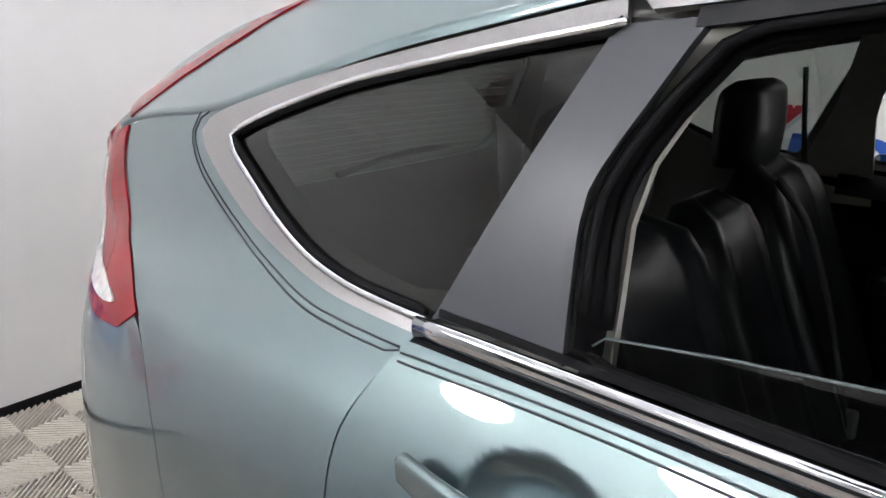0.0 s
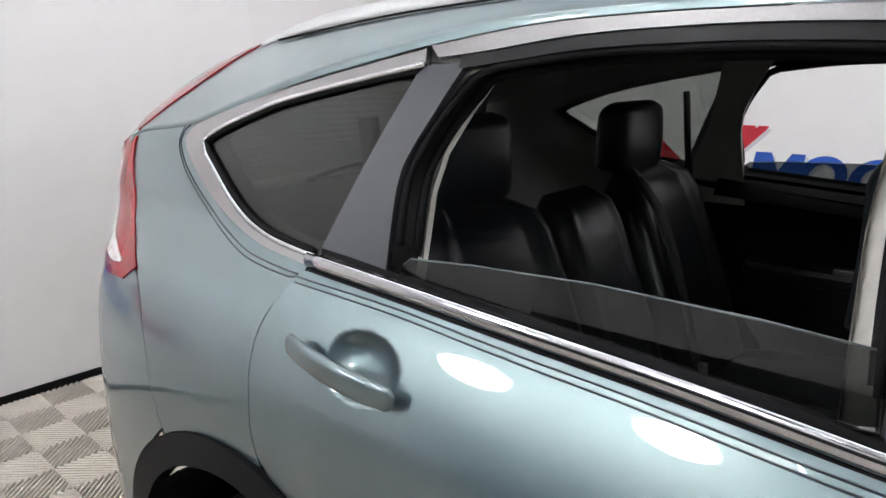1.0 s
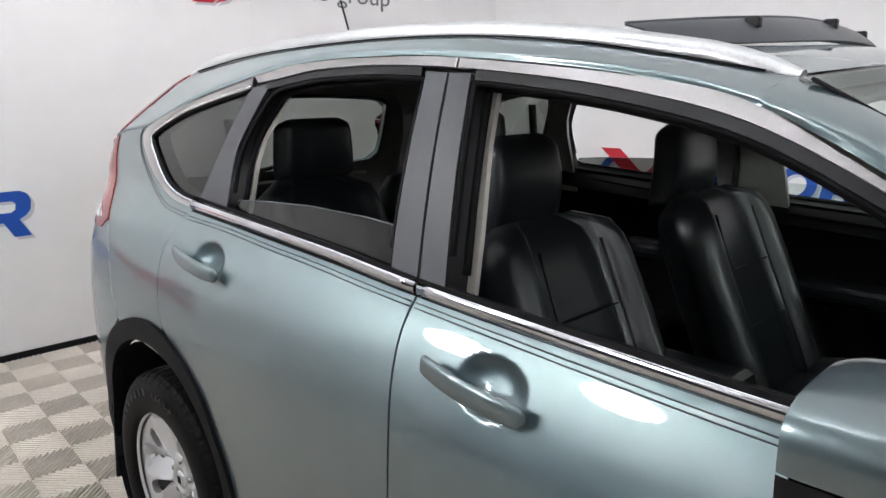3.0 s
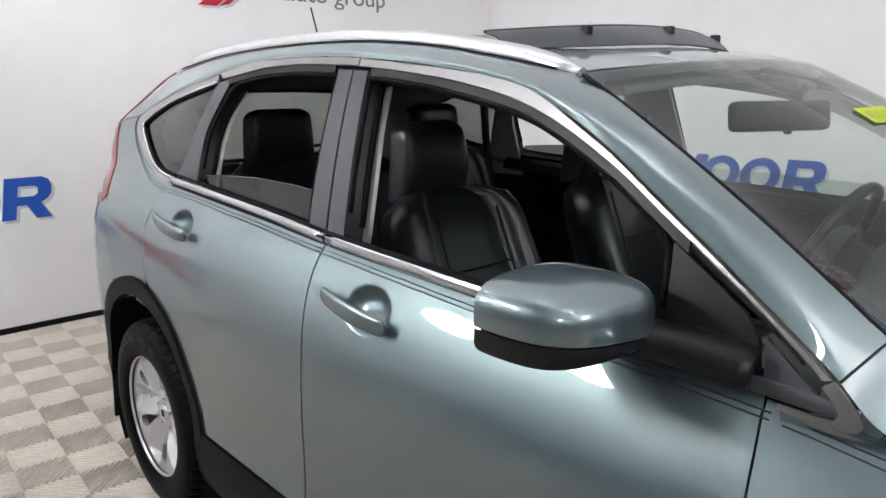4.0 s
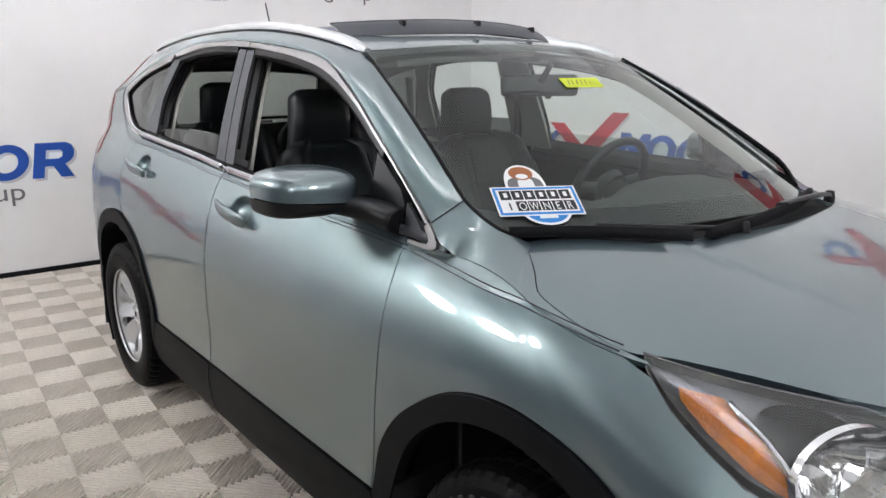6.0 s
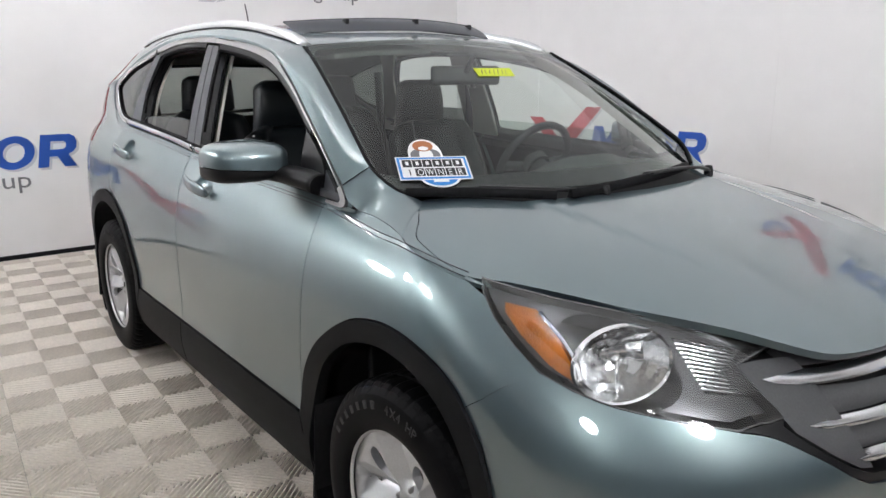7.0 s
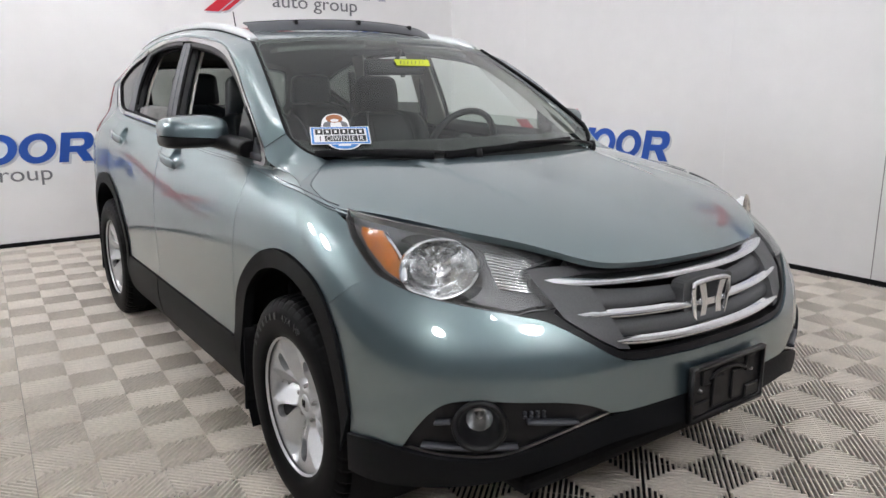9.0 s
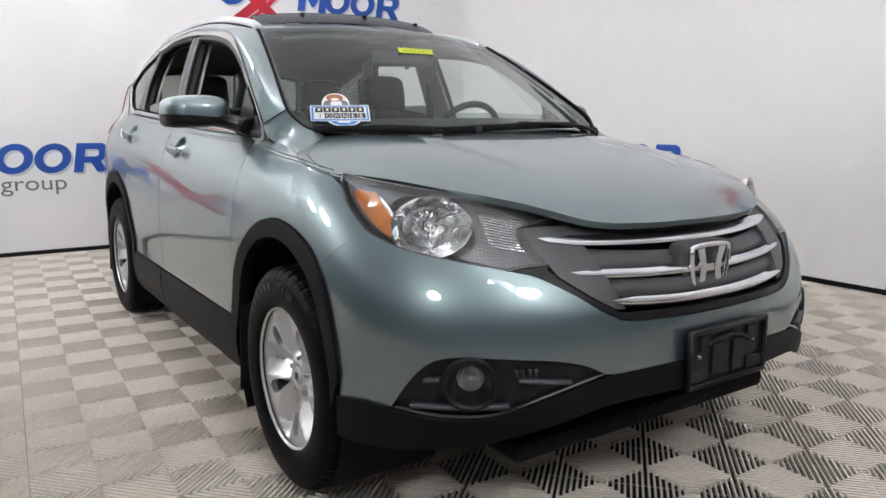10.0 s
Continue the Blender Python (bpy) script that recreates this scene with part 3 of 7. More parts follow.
ARCH_F = [(.80, .44), (.83, .56), (.87, .635), (.94, .715), (1.06, .797), (1.16, .834), (1.28, .845), (1.42, .822), (1.53, .778), (1.606, .709), (1.66, .6), (1.69, .47)]
ARCH_FI = [(.86, .25), (.87, .40), (.90, .52), (.97, .65), (1.07, .735), (1.17, .775), (1.28, .787), (1.40, .765), (1.50, .715), (1.57, .64), (1.62, .54), (1.645, .42), (1.64, .34)]
SILL = 0.44
Q_OUT = [(-1.06, 1.553), (-1.18, 1.531), (-1.375, 1.493), (-1.519, 1.461), (-1.597, 1.441), (-1.690, 1.415), (-1.737, 1.396), (-1.753, 1.376), (-1.737, 1.354), (-1.679, 1.317), (-1.586, 1.269), (-1.521, 1.244), (-1.448, 1.222), (-1.383, 1.208), (-1.308, 1.200), (-1.236, 1.195)]
Q_IN = [(-1.055, 1.528), (-1.195, 1.505), (-1.37, 1.473), (-1.44, 1.457), (-1.509, 1.437), (-1.585, 1.413), (-1.641, 1.391), (-1.663, 1.376), (-1.653, 1.358), (-1.595, 1.323), (-1.523, 1.281), (-1.461, 1.252), (-1.416, 1.237), (-1.355, 1.224), (-1.292, 1.217), (-1.225, 1.212)]
CH_TOP = [(-1.058, 1.556), (-.883, 1.580), (-.73, 1.588), (-.594, 1.589), (-.424, 1.586), (-.3, 1.578), (0, 1.549), (.2, 1.521), (.301, 1.492), (.404, 1.441), (.497, 1.391), (.584, 1.336), (.663, 1.287), (.721, 1.25), (.803, 1.195), (.880, 1.142), (.917, 1.110), (.928, 1.090)]
CH_LOW = [(-1.052, 1.530), (-.952, 1.538), (-.793, 1.557), (-.65, 1.563), (-.526, 1.563), (-.404, 1.558), (-.3, 1.552), (-.109, 1.534), (.088, 1.508), (.287, 1.464), (.476, 1.382), (.622, 1.294), (.722, 1.233), (.80, 1.181), (.872, 1.128), (.906, 1.092)]
C_RIGHT = [(-.975, 1.533), (-1.02, 1.45), (-1.052, 1.39), (-1.062, 1.34), (-1.052, 1.205)]
TAIL_IN = [(-1.752, 1.114), (-1.82, 1.148), (-1.87, 1.170), (-1.925, 1.197), (-1.985, 1.262), (-2.012, 1.310), (-2.016, 1.365), (-1.95, 1.423), (-1.895, 1.458), (-1.785, 1.509), (-1.65, 1.569)]
TAIL_OUT = [(-1.80, 1.080), (-1.92, 1.075), (-2.03, 1.105), (-2.11, 1.165), (-2.155, 1.25), (-2.165, 1.33), (-2.13, 1.385), (-2.02, 1.432), (-1.93, 1.472), (-1.81, 1.524), (-1.675, 1.578)]
BSEAM = [(-1.585, .815), (-1.622, .878), (-1.64, .94), (-1.663, 1.0), (-1.697, 1.056), (-1.752, 1.114)]


def cut(rows, lo, hi, step=0.04):
    """A stretch of a table of (x, z) as a line."""
    n = max(2, int(abs(hi - lo) / step))
    return [(lo + (hi - lo) * i / n, tab(rows, lo + (hi - lo) * i / n)) for i in range(n + 1)]


def span(pts, a, b, step=0.02):
    """The part of a line between two x, with its ends exactly there."""
    lo, hi = min(a, b), max(a, b)
    c = [tuple(p) for p in curve(pts, step)]
    out = []
    for p, q in zip(c, c[1:]):
        for e in ((lo, hi) if q[0] > p[0] else (hi, lo)):
            if min(p[0], q[0]) < e < max(p[0], q[0]):
                t = (e - p[0]) / (q[0] - p[0])
                out.append((e, p[1] + (q[1] - p[1]) * t))
        if lo <= q[0] <= hi:
            out.append(q)
    return out


def raised(fn, d):
    """The surface fn moved out of the car by d."""
    def moved(a, b):
        p = fn(a, b)
        return (p[0], p[1] - d, p[2])
    return moved


def both(name, make, material, parents, label=""):
    """A part made for the right side and again, mirrored, for the left."""
    pr, pl = parents if isinstance(parents, (list, tuple)) else (parents, parents)
    return part(name, make(), material, pr, label), part(name, flip_y(make()), material, pl, label)


car = empty("car")
# the whole car, a little broader to its left: its middle lies at y = 0.02
BROAD = Matrix.Translation((0, 0.02, 0)) @ Matrix.Diagonal((1, 1.0225, 1, 1))
car.matrix_basis = BROAD
tagged(car, "sage green metallic suv with open windows on tiled floor", "car")
HANDLES = {"rear": (-1.075, 1.078), "front": (-0.085, 1.024)}


def door_fn(cx, cz):
    def fn(x, z):
        dx, dz = (x - cx - 0.034) / 0.084, (z - cz - 0.002) / 0.054
        d = dx * dx + dz * dz
        dent = 0.028 * (1 - d) ** 2 * (1 + 1.6 * d) if d < 1 else 0.0
        return (x, -side_w(x, z) + dent, z)
    return fn


def grip(cx, cz):
    """Body-coloured pull handle, bowed out from the door."""
    line, size = [], []
    for i in range(25):
        t = i / 24
        x = cx - 0.112 + 0.245 * t
        z = cz + 0.016 - 0.030 * t
        bow = 0.012 + 0.026 * math.sin(math.pi * min(1, 0.12 + 0.80 * t)) ** 0.7
        line.append((x, -side_w(x, z) - bow, z))
        size.append(0.55 + 0.45 * math.sin(math.pi * (0.08 + 0.84 * t)) ** 0.35 if 0 < i < 24 else 0.3)
    shape = [(0.009 * math.copysign(abs(math.cos(a)) ** 0.7, math.cos(a)), 0.0215 * math.copysign(abs(math.sin(a)) ** 0.8, math.sin(a))) for a in np.linspace(0, 2 * math.pi, 17)[:-1]]
    return sweep(line, shape, scale=size)


def strip(pts, w, h, fn, out=0.0):
    """A raised bar of w by h along a line drawn in side view."""
    line = [fn(x, z) for x, z in pts]
    line = [(p[0], p[1] - out, p[2]) for p in line]
    return sweep(line, [(-h / 2, -w / 2), (h / 2, -w / 2), (h / 2, w / 2), (-h / 2, w / 2)])


def band(upper, lower):
    return [*upper, *lower[::-1]]


OPEN_TOP = [(x, z - 0.013) for x, z in CH_LOW]
CH_LOW = [(x, z + 0.006) for x, z in CH_LOW]
REAR_OPEN = [*curve([(-1.046, 1.225), (-1.055, 1.335), (-1.046, 1.388), (-1.012, 1.45), (-.965, 1.512)], 0.03), *span(OPEN_TOP, -.93, -.40, 0.04), *curve([(-.391, 1.54), (-.379, 1.282), (-.370, 1.178)], 0.04), *cut([(a, b + 0.034) for a, b in BELT], -.40, -1.02)]
FRONT_OPEN = [*curve([(-.213, 1.17), (-.242, 1.383), (-.260, 1.532)], 0.04), *span(OPEN_TOP, -.25, .61, 0.04), *curve([(.628, 1.260), (.636, 1.2), (.64, 1.135)], 0.03), *cut([(a, b + 0.032) for a, b in BELT], .62, -.19)]

doors = {}
for which, lab in (("rear", "rear side door with half lowered window"), ("front", "front side door with open window")):
    pair = []
    for sgn in (1, -1):
        d = empty("door")
        d.parent = car
        tagged(d, "sage green metallic " + lab)
        pair.append(d)
    doors[which] = pair
    if which == "rear":
        arch = [tuple(p) for p in curve(ARCH_R, 0.025) if p[0] > -1.25 and p[1] < .853]
        outline = [*cut(BELT, -1.237, -.286), *curve(B_GAP, 0.03)[1:], *cut([(-.88, SILL), (-.282, SILL)], -.30, -.88)[:-1], *arch, *curve(REAR_GAP, 0.02)[::-1][1:-1]]
        x0, x1 = -1.232, -.289
    else:
        outline = [*cut(BELT, -.284, .808), *curve(F_GAP, 0.03)[1:], *cut([(-.28, SILL), (.8, SILL)], .78, -.282), *curve(B_GAP, 0.03)[::-1][1:-1]]
        x0, x1 = -.281, .93
    cx, cz = HANDLES[which]
    patch("skin", door_fn(cx, cz), outline, PAINT, pair, 0.035, 0.0025, mirrored=True, spots=[(cx + 0.03, cz, 0.115, 0.0065)])
    patch("inner_panel", side_in(0.085), [(x, min(z, tab(BELT, x) - 0.005)) for x, z in shrink(clean(outline), 0.014)], BLACK, pair, 0.06, flip=-1, mirrored=True, deep=0.0)
    h = both("handle", lambda: grip(cx, cz), PAINT, pair)
    low = cut(BELT, x0, x1)
    half = [(0.006 - 0.008 * math.sin(k), -0.0135 * math.cos(k)) for k in np.linspace(0, math.pi, 9)]
    
    if x1 > 0.5:
        tip = cut(BELT, .64, x1)
        both("belt_end", lambda: sweep([(x, -max(side_w(x, z) - 0.001, green_w(x, z + 0.0135) + 0.002), z + 0.0135) for x, z in tip], [(-a_, b_) for a_, b_ in half]), BLACK_GLOSS, pair, "satin black end of the strip")
        low = cut(BELT, x0, .638)
    both("belt_chrome", lambda: sweep([(x, -max(side_w(x, z) - 0.001, green_w(x, z + 0.0135) + 0.002), z + 0.0135) for x, z in low], [(-a_, b_) for a_, b_ in half]), POLISHED, pair, "bright chrome strip")
    patch("belt_backing", side_in(0.010), band([(x, z + 0.010) for x, z in cut(BELT, x0, x1)], [(x, z - 0.02) for x, z in cut(BELT, x0, x1)]), RUBBER, pair, 0.04, 0, 0, mirrored=True)
    hi = cut(BELT, max(x0, -1.21) , min(x1, .80))
    patch("belt_seal", green_in(-0.002), band([(x, z + 0.036) for x, z in hi], [(x, z + 0.0275) for x, z in hi]), RUBBER, pair, 0.03, 0, 0.02, mirrored=True, label="black rubber window seal")
    sill = cut([(a, b) for a, b in BELT], max(x0, -1.1), min(x1, .66))
    both("inner_ledge", lambda: loft([[(x, -green_w(x, z + 0.03) + 0.004, z + 0.032) for x, z in sill], [(x, -green_w(x, z + 0.03) + 0.05, z + 0.004) for x, z in sill], [(x, -green_w(x, z + 0.03) + 0.085, z - 0.05) for x, z in sill]]), BLACK, pair)
    if which == "rear":
        up, lo = span(CH_TOP, -1.054, -.303), span(CH_LOW, -1.052, -.303)
        patch("sash", raised(green, -0.001), [*curve([(-.391, 1.556), (-.378, 1.282), (-.366, 1.160)], 0.03), *curve([(-.286, 1.154), (-.311, 1.378), (-.327, 1.551)], 0.03)], BLACK_GLOSS, pair, 0.03, 0.0015, mirrored=True, label="satin black pillar cover")
        patch("rear_sash", raised(green, -0.001), [*curve([(-1.068, 1.527), (-1.143, 1.38), (-1.222, 1.212)], 0.03), *cut([(a, b + 0.024) for a, b in BELT], -1.21, -1.06), *curve(C_RIGHT, 0.03)[::-1]], BLACK_GLOSS, pair, 0.03, 0.0015, mirrored=True, label="satin black pillar cover")
        open_line, closed_gap = REAR_OPEN, None
    else:
        up, lo = span(CH_TOP, -.299, .892), span(CH_LOW, -.299, .878)
        patch("sash", raised(green, -0.001), [*curve([(-.323, 1.551), (-.307, 1.378), (-.281, 1.152)], 0.03), *curve([(-.208, 1.146), (-.241, 1.383), (-.262, 1.548)], 0.03)], BLACK_GLOSS, pair, 0.03, 0.0015, mirrored=True, label="satin black pillar cover")
        patch("mirror_sail", raised(green, 0.002), [(.634, 1.272), (.68, 1.246), (.722, 1.220), (.764, 1.194), (.79, 1.16), (.80, 1.100), (.72, 1.104), (.645, 1.108), (.64, 1.2)], BLACK, pair, 0.03, 0.001, mirrored=True, label="black triangular mirror base")
        patch("corner_cover", raised(green, 0.002), [(.797, 1.166), (.83, 1.144), (.866, 1.118), (.893, 1.094), (.88, 1.088), (.806, 1.096)], BLACK_GLOSS, pair, 0.02, 0.0015, mirrored=True, label="glossy black corner cover")
        patch("trim_corner", raised(green, 0.005), [*curve([(.893, 1.133), (.918, 1.112), (.933, 1.094), (.934, 1.082), (.922, 1.075), (.90, 1.074), (.83, 1.078)], 0.008), *curve([(.83, 1.086), (.885, 1.084), (.902, 1.086), (.906, 1.093), (.898, 1.105), (.880, 1.122)], 0.008)], SATIN, pair, 0.012, 0.0, 0.010, mirrored=True, label="satin silver corner of the window trim")
        open_line = FRONT_OPEN
    patch("upper_chrome", raised(green, 0.004), band(up, lo), SATIN, pair, 0.03, 0.0015, 0.012, mirrored=True, label="satin silver window trim")
    a, b = (-0.99, -.402) if which == "rear" else (-.25, .66)
    patch("frame_face", raised(green, 0.0), band(span(CH_LOW, a, b), span(OPEN_TOP, a, b)), BLACK, pair, 0.03, 0.0005, 0.008, mirrored=True, label="black door frame edge")
    # rubber run round the window opening, stepped into the door
    for d_in, r, mat in ((0.010, 0.005, RUBBER), (0.042, 0.006, RUBBER)):
        shr = [p for p in shrink(clean(open_line, 0.01), 0.002 + d_in * 0.3) if p[1] > tab(BELT, p[0]) + 0.05]
        both("window_run", lambda: sweep([(x, -green_w(x, z) + d_in, z) for x, z in shr], [(-r, -r), (r, -r), (r, r), (-r, r)], up=(0, 1, 0.3)), mat, pair)
    # door frame, facing the opening
    ring = shrink(clean(open_line, 0.01), 0.001)
    deep = shrink(clean(open_line, 0.01), 0.014)
    deep = [(x, z if z > tab(BELT, x) + 0.06 else z - 0.03) for x, z in deep]
    both("window_frame", lambda: loft([[(x, -green_w(x, z) + 0.001, z) for x, z in [*ring, ring[0]]], [(x, -green_w(x, z) + 0.05, z) for x, z in [*deep, deep[0]]]]), BLACK, pair)

GLASS_TOP = [(-1.032, 1.226), (-1.020, 1.236), (-.9, 1.246), (-.7, 1.255), (-.5, 1.254), (-.372, 1.248)]
g = [*GLASS_TOP, (-.372, 1.14), *cut(BELT, -.42, -1.0), (-1.048, 1.18)]
for i, d in enumerate(doors["rear"]):
    ob = patch("window_glass", green_in(0.016), g, TINTED, d, 0.05, 0, 0, label="dark tinted glass, half lowered")
    if i:
        for v in ob.data.vertices:
            v.co.y = -v.co.y
    edge = sweep([(x, -green_w(x, z) + 0.016, z) for x, z in GLASS_TOP], [(-0.0018, -0.001), (0.0018, -0.001), (0.0018, 0.001), (-0.0018, 0.001)])
    part("glass_edge", edge if not i else flip_y(edge), node_mat("glass_edge_grey", (0.10, 0.12, 0.12), 0.3), d)
g = [(-.225, 1.19), (-.2, 1.205), (.2, 1.20), (.60, 1.185), (.63, 1.12), *cut(BELT, .6, -.2)]
ob = patch("window_glass", green_in(0.03), g, GLASS, doors["front"][1], 0.06, 0, 0, label="clear glass, lowered")
for v in ob.data.vertices:
    v.co.y = -v.co.y

# quarter panel, lamp, rear bumper
quarter_q = [*curve(REAR_GAP, 0.02), *[tuple(p) for p in curve(ARCH_R, 0.025) if -1.585 < p[0] < -1.25], *curve(BSEAM, 0.03), *curve(TAIL_IN[:7], 0.03)[1:], *cut(TOPLINE, -2.01, -1.70, 0.03)[1:], *[tuple(p) for p in curve(Q_OUT[5:], 0.02)]]
patch("quarter_panel", body, quarter_q, PAINT, car, 0.028, 0.0, mirrored=True)
patch("quarter_chrome", raised(body, 0.004), [*curve(Q_OUT, 0.02), *curve(Q_IN, 0.02)[::-1]], SATIN, car, 0.02, 0.001, 0.014, mirrored=True, label="satin silver window trim")
both("quarter_chrome_edge", lambda: sweep([(x, -body_w(x, z) - 0.004, z) for x, z in curve(Q_IN, 0.02)], [(-0.004, -0.004), (0.004, -0.004), (0.004, 0.004), (-0.004, 0.004)]), CHROME, car)
patch("quarter_glass", lambda x, z: (x, -body_w(x, z) + 0.006, z), [*curve(Q_IN, 0.02), (-1.16, 1.215), (-1.10, 1.37), (-1.0, 1.53)], PRIVACY, car, 0.03, -0.004, 0, mirrored=True, label="dark tinted fixed glass")
both("quarter_seal", lambda: sweep([(x, -body_w(x, z) + 0.001, z) for x, z in shrink(clean([*curve(Q_IN, 0.02), (-1.13, 1.38)]), 0.006)[:-1]], [(-0.004, -0.005), (0.004, -0.005), (0.004, 0.005), (-0.004, 0.005)]), RUBBER, car)


def tail(u, z):
    """The rear corner: u from the side, 1, to straight behind, 0."""
    xr = tab(XR, z)
    w = base_w(X0R, z)
    a = u * math.pi / 2
    return (X0R - (X0R - xr) * math.cos(a) ** (2 / 3.6), -w * math.sin(a) ** (2 / 3.6), z)


lamps = []
for s in (1, -1):
    t = empty("tail_lamp")
    t.parent = car
    tagged(t, "tall red tail lamp with clear lower lens")
    lamps.append(t)


def lamp_skin(out):
    return lambda x, z: (x, -upper_w(x, z) - out, z)


TI, TO = [tuple(p) for p in curve(TAIL_IN, 0.02)], [tuple(p) for p in curve(TAIL_OUT, 0.02)]
SPLIT = 1.368
low_in, low_out = [p for p in TI[:len(TI) * 6 // 10] if p[1] < SPLIT], [p for p in TO[:len(TO) * 6 // 10] if p[1] < SPLIT + 0.012]
top_in, top_out = TI[len(low_in):], TO[len(low_out):]
patch("lower_lens", lamp_skin(0.004), [*low_in, *low_out[::-1]], RED_LENS, lamps, 0.02, 0.0, 0.02, mirrored=True)
patch("upper_lens", lamp_skin(0.004), [*top_in, *top_out[::-1]], RED_LENS, lamps, 0.02, 0.001, 0.02, mirrored=True)
CLEAR_BAND = [(-2.125, 1.300), (-2.118, 1.22), (-2.075, 1.150), (-2.0, 1.118), (-1.90, 1.104), (-1.835, 1.112), (-1.90, 1.132), (-1.985, 1.150), (-2.045, 1.178), (-2.078, 1.225), (-2.095, 1.300)]
patch("clear_lens", lamp_skin(0.007), [tuple(p) for p in curve(CLEAR_BAND, 0.02, True)], noise_on(node_mat("clear_reversing_lens", (0.6, 0.58, 0.58), 0.15, 0.0, 1.0), 60.0, 0.25), lamps, 0.015, 0.0, 0.004, mirrored=True, label="clear reversing lens")
patch("rear_bumper", body, [*curve(BSEAM, 0.03)[:-1], (-1.77, 1.112), (-1.87, 1.135), (-1.97, 1.165), (-2.04, 1.19), (-2.13, 1.12), (-2.22, .9), (-2.22, .6), (-2.12, .50), (-1.80, .48), (-1.775, .58), (-1.71, .695), (-1.62, .785)], PAINT, car, 0.03, 0.0015, mirrored=True)


def hatch(y, z):
    return (-2.23 + 0.62 * max(0, z - 1.08) ** 1.0 + 0.16 * (y / 0.6) ** 2 * 0.5, y, z)


hole = [(-.50, 1.19), (-.25, 1.17), (0, 1.165), (.25, 1.17), (.50, 1.19), (.535, 1.23), (.50, 1.42), (.46, 1.475), (.25, 1.495), (0, 1.50), (-.25, 1.495), (-.46, 1.475), (-.50, 1.42), (-.535, 1.23)]
patch("tailgate", hatch, [(-.60, .62), (.60, .62), (.64, 1.0), (.60, 1.3), (.50, 1.50), (.3, 1.545), (0, 1.56), (-.3, 1.545), (-.50, 1.50), (-.60, 1.3), (-.64, 1.0)], PAINT, car, 0.08, 0, 0.03, holes=[curve(hole, 0.04, True)])
patch("tailgate_trim", lambda y, z: (hatch(y, z)[0] + 0.04, y, z), [(-.62, .62), (.62, .62), (.66, 1.0), (.63, 1.3), (.54, 1.50), (.3, 1.545), (0, 1.56), (-.3, 1.545), (-.54, 1.50), (-.63, 1.3), (-.66, 1.0)], CLOTH, car, 0.08, 0, 0.0, holes=[curve(hole, 0.04, True)], flip=-1, label="grey tailgate lining")
patch("rear_glass", lambda y, z: (hatch(y, z)[0] + 0.01, y, z), curve(hole, 0.04, True), glass_mat("grey_privacy_glass", (0.27, 0.29, 0.27)), car, 0.1, -0.01, 0, label="grey privacy glass with defroster wires")
bm = bmesh.new()
for i in range(14):
    z = 1.20 + 0.02 * i
    tube([(hatch(y, z)[0] + 0.016, y, z) for y in np.linspace(-.48, .48, 9)], 0.0008, 4, bm=bm)
part("defroster_wires", bm, GREY_INK, car)
part("rear_wiper", tube(curve([(-2.15, -.05, 1.17), (-2.13, .15, 1.20), (-2.12, .38, 1.205)], 0.05), 0.010, 6), BLACK, car)

# fender, claddings
def seam_z(x):
    """Height at which the side meets the hood's surface."""
    z = 1.04
    for _ in range(40):
        z = 0.5 * z + 0.5 * hood_z(x, side_w(x, z))
    return z


fender = [(.811, 1.083), *curve(F_GAP, 0.03)[1:], *[p for p in curve(ARCH_F, 0.025)[1:] if p[1] > .755 or p[0] < 1.3], (1.568, .746), (1.612, .778), (1.652, .812), *[(nose(u, z)[0], z) for u, z in ((.744, .850), (.764, .89), (.775, .93), (.772, .965))], *[(x, seam_z(x)) for x in np.linspace(1.46, .95, 20)]]
patch("fender", side, fender, PAINT, car, 0.022, 0.0012, mirrored=True)
for a_out, a_in, lo in ((ARCH_R, ARCH_RI, None), (ARCH_F, ARCH_FI, None)):
    patch("arch_cladding", raised(side, 0.010), band([tuple(p) for p in curve(a_out, 0.03)], [tuple(p) for p in curve(a_in, 0.03)]), CLAD, car, 0.025, 0.001, 0.035, mirrored=True, label="grey grained plastic arch trim")
sl = [(.79, .43), (.86, .26), (.5, .245), (0, .24), (-.5, .245), (-.915, .26), (-.885, .43)]
patch("sill_cladding", raised(side, 0.006), [*cut([(-.9, .437), (.8, .437)], -.885, -.286), (-.284, .437), *cut([(-.9, .437), (.8, .437)], -.28, .79), *curve(sl[:1] + sl[1:-1] + sl[-1:], 0.04)[1:-1]], CLAD, car, 0.04, 0.001, 0.03, mirrored=True, label="grey grained plastic sill trim")
both("sill_seam", lambda: sweep([(-.284, -side_w(-.284, z) - 0.007, z) for z in np.linspace(.25, .436, 8)], [(-0.002, -0.0015), (0.002, -0.0015), (0.002, 0.0015), (-0.002, 0.0015)], up=(0, 1, 0)), BLACK, car)
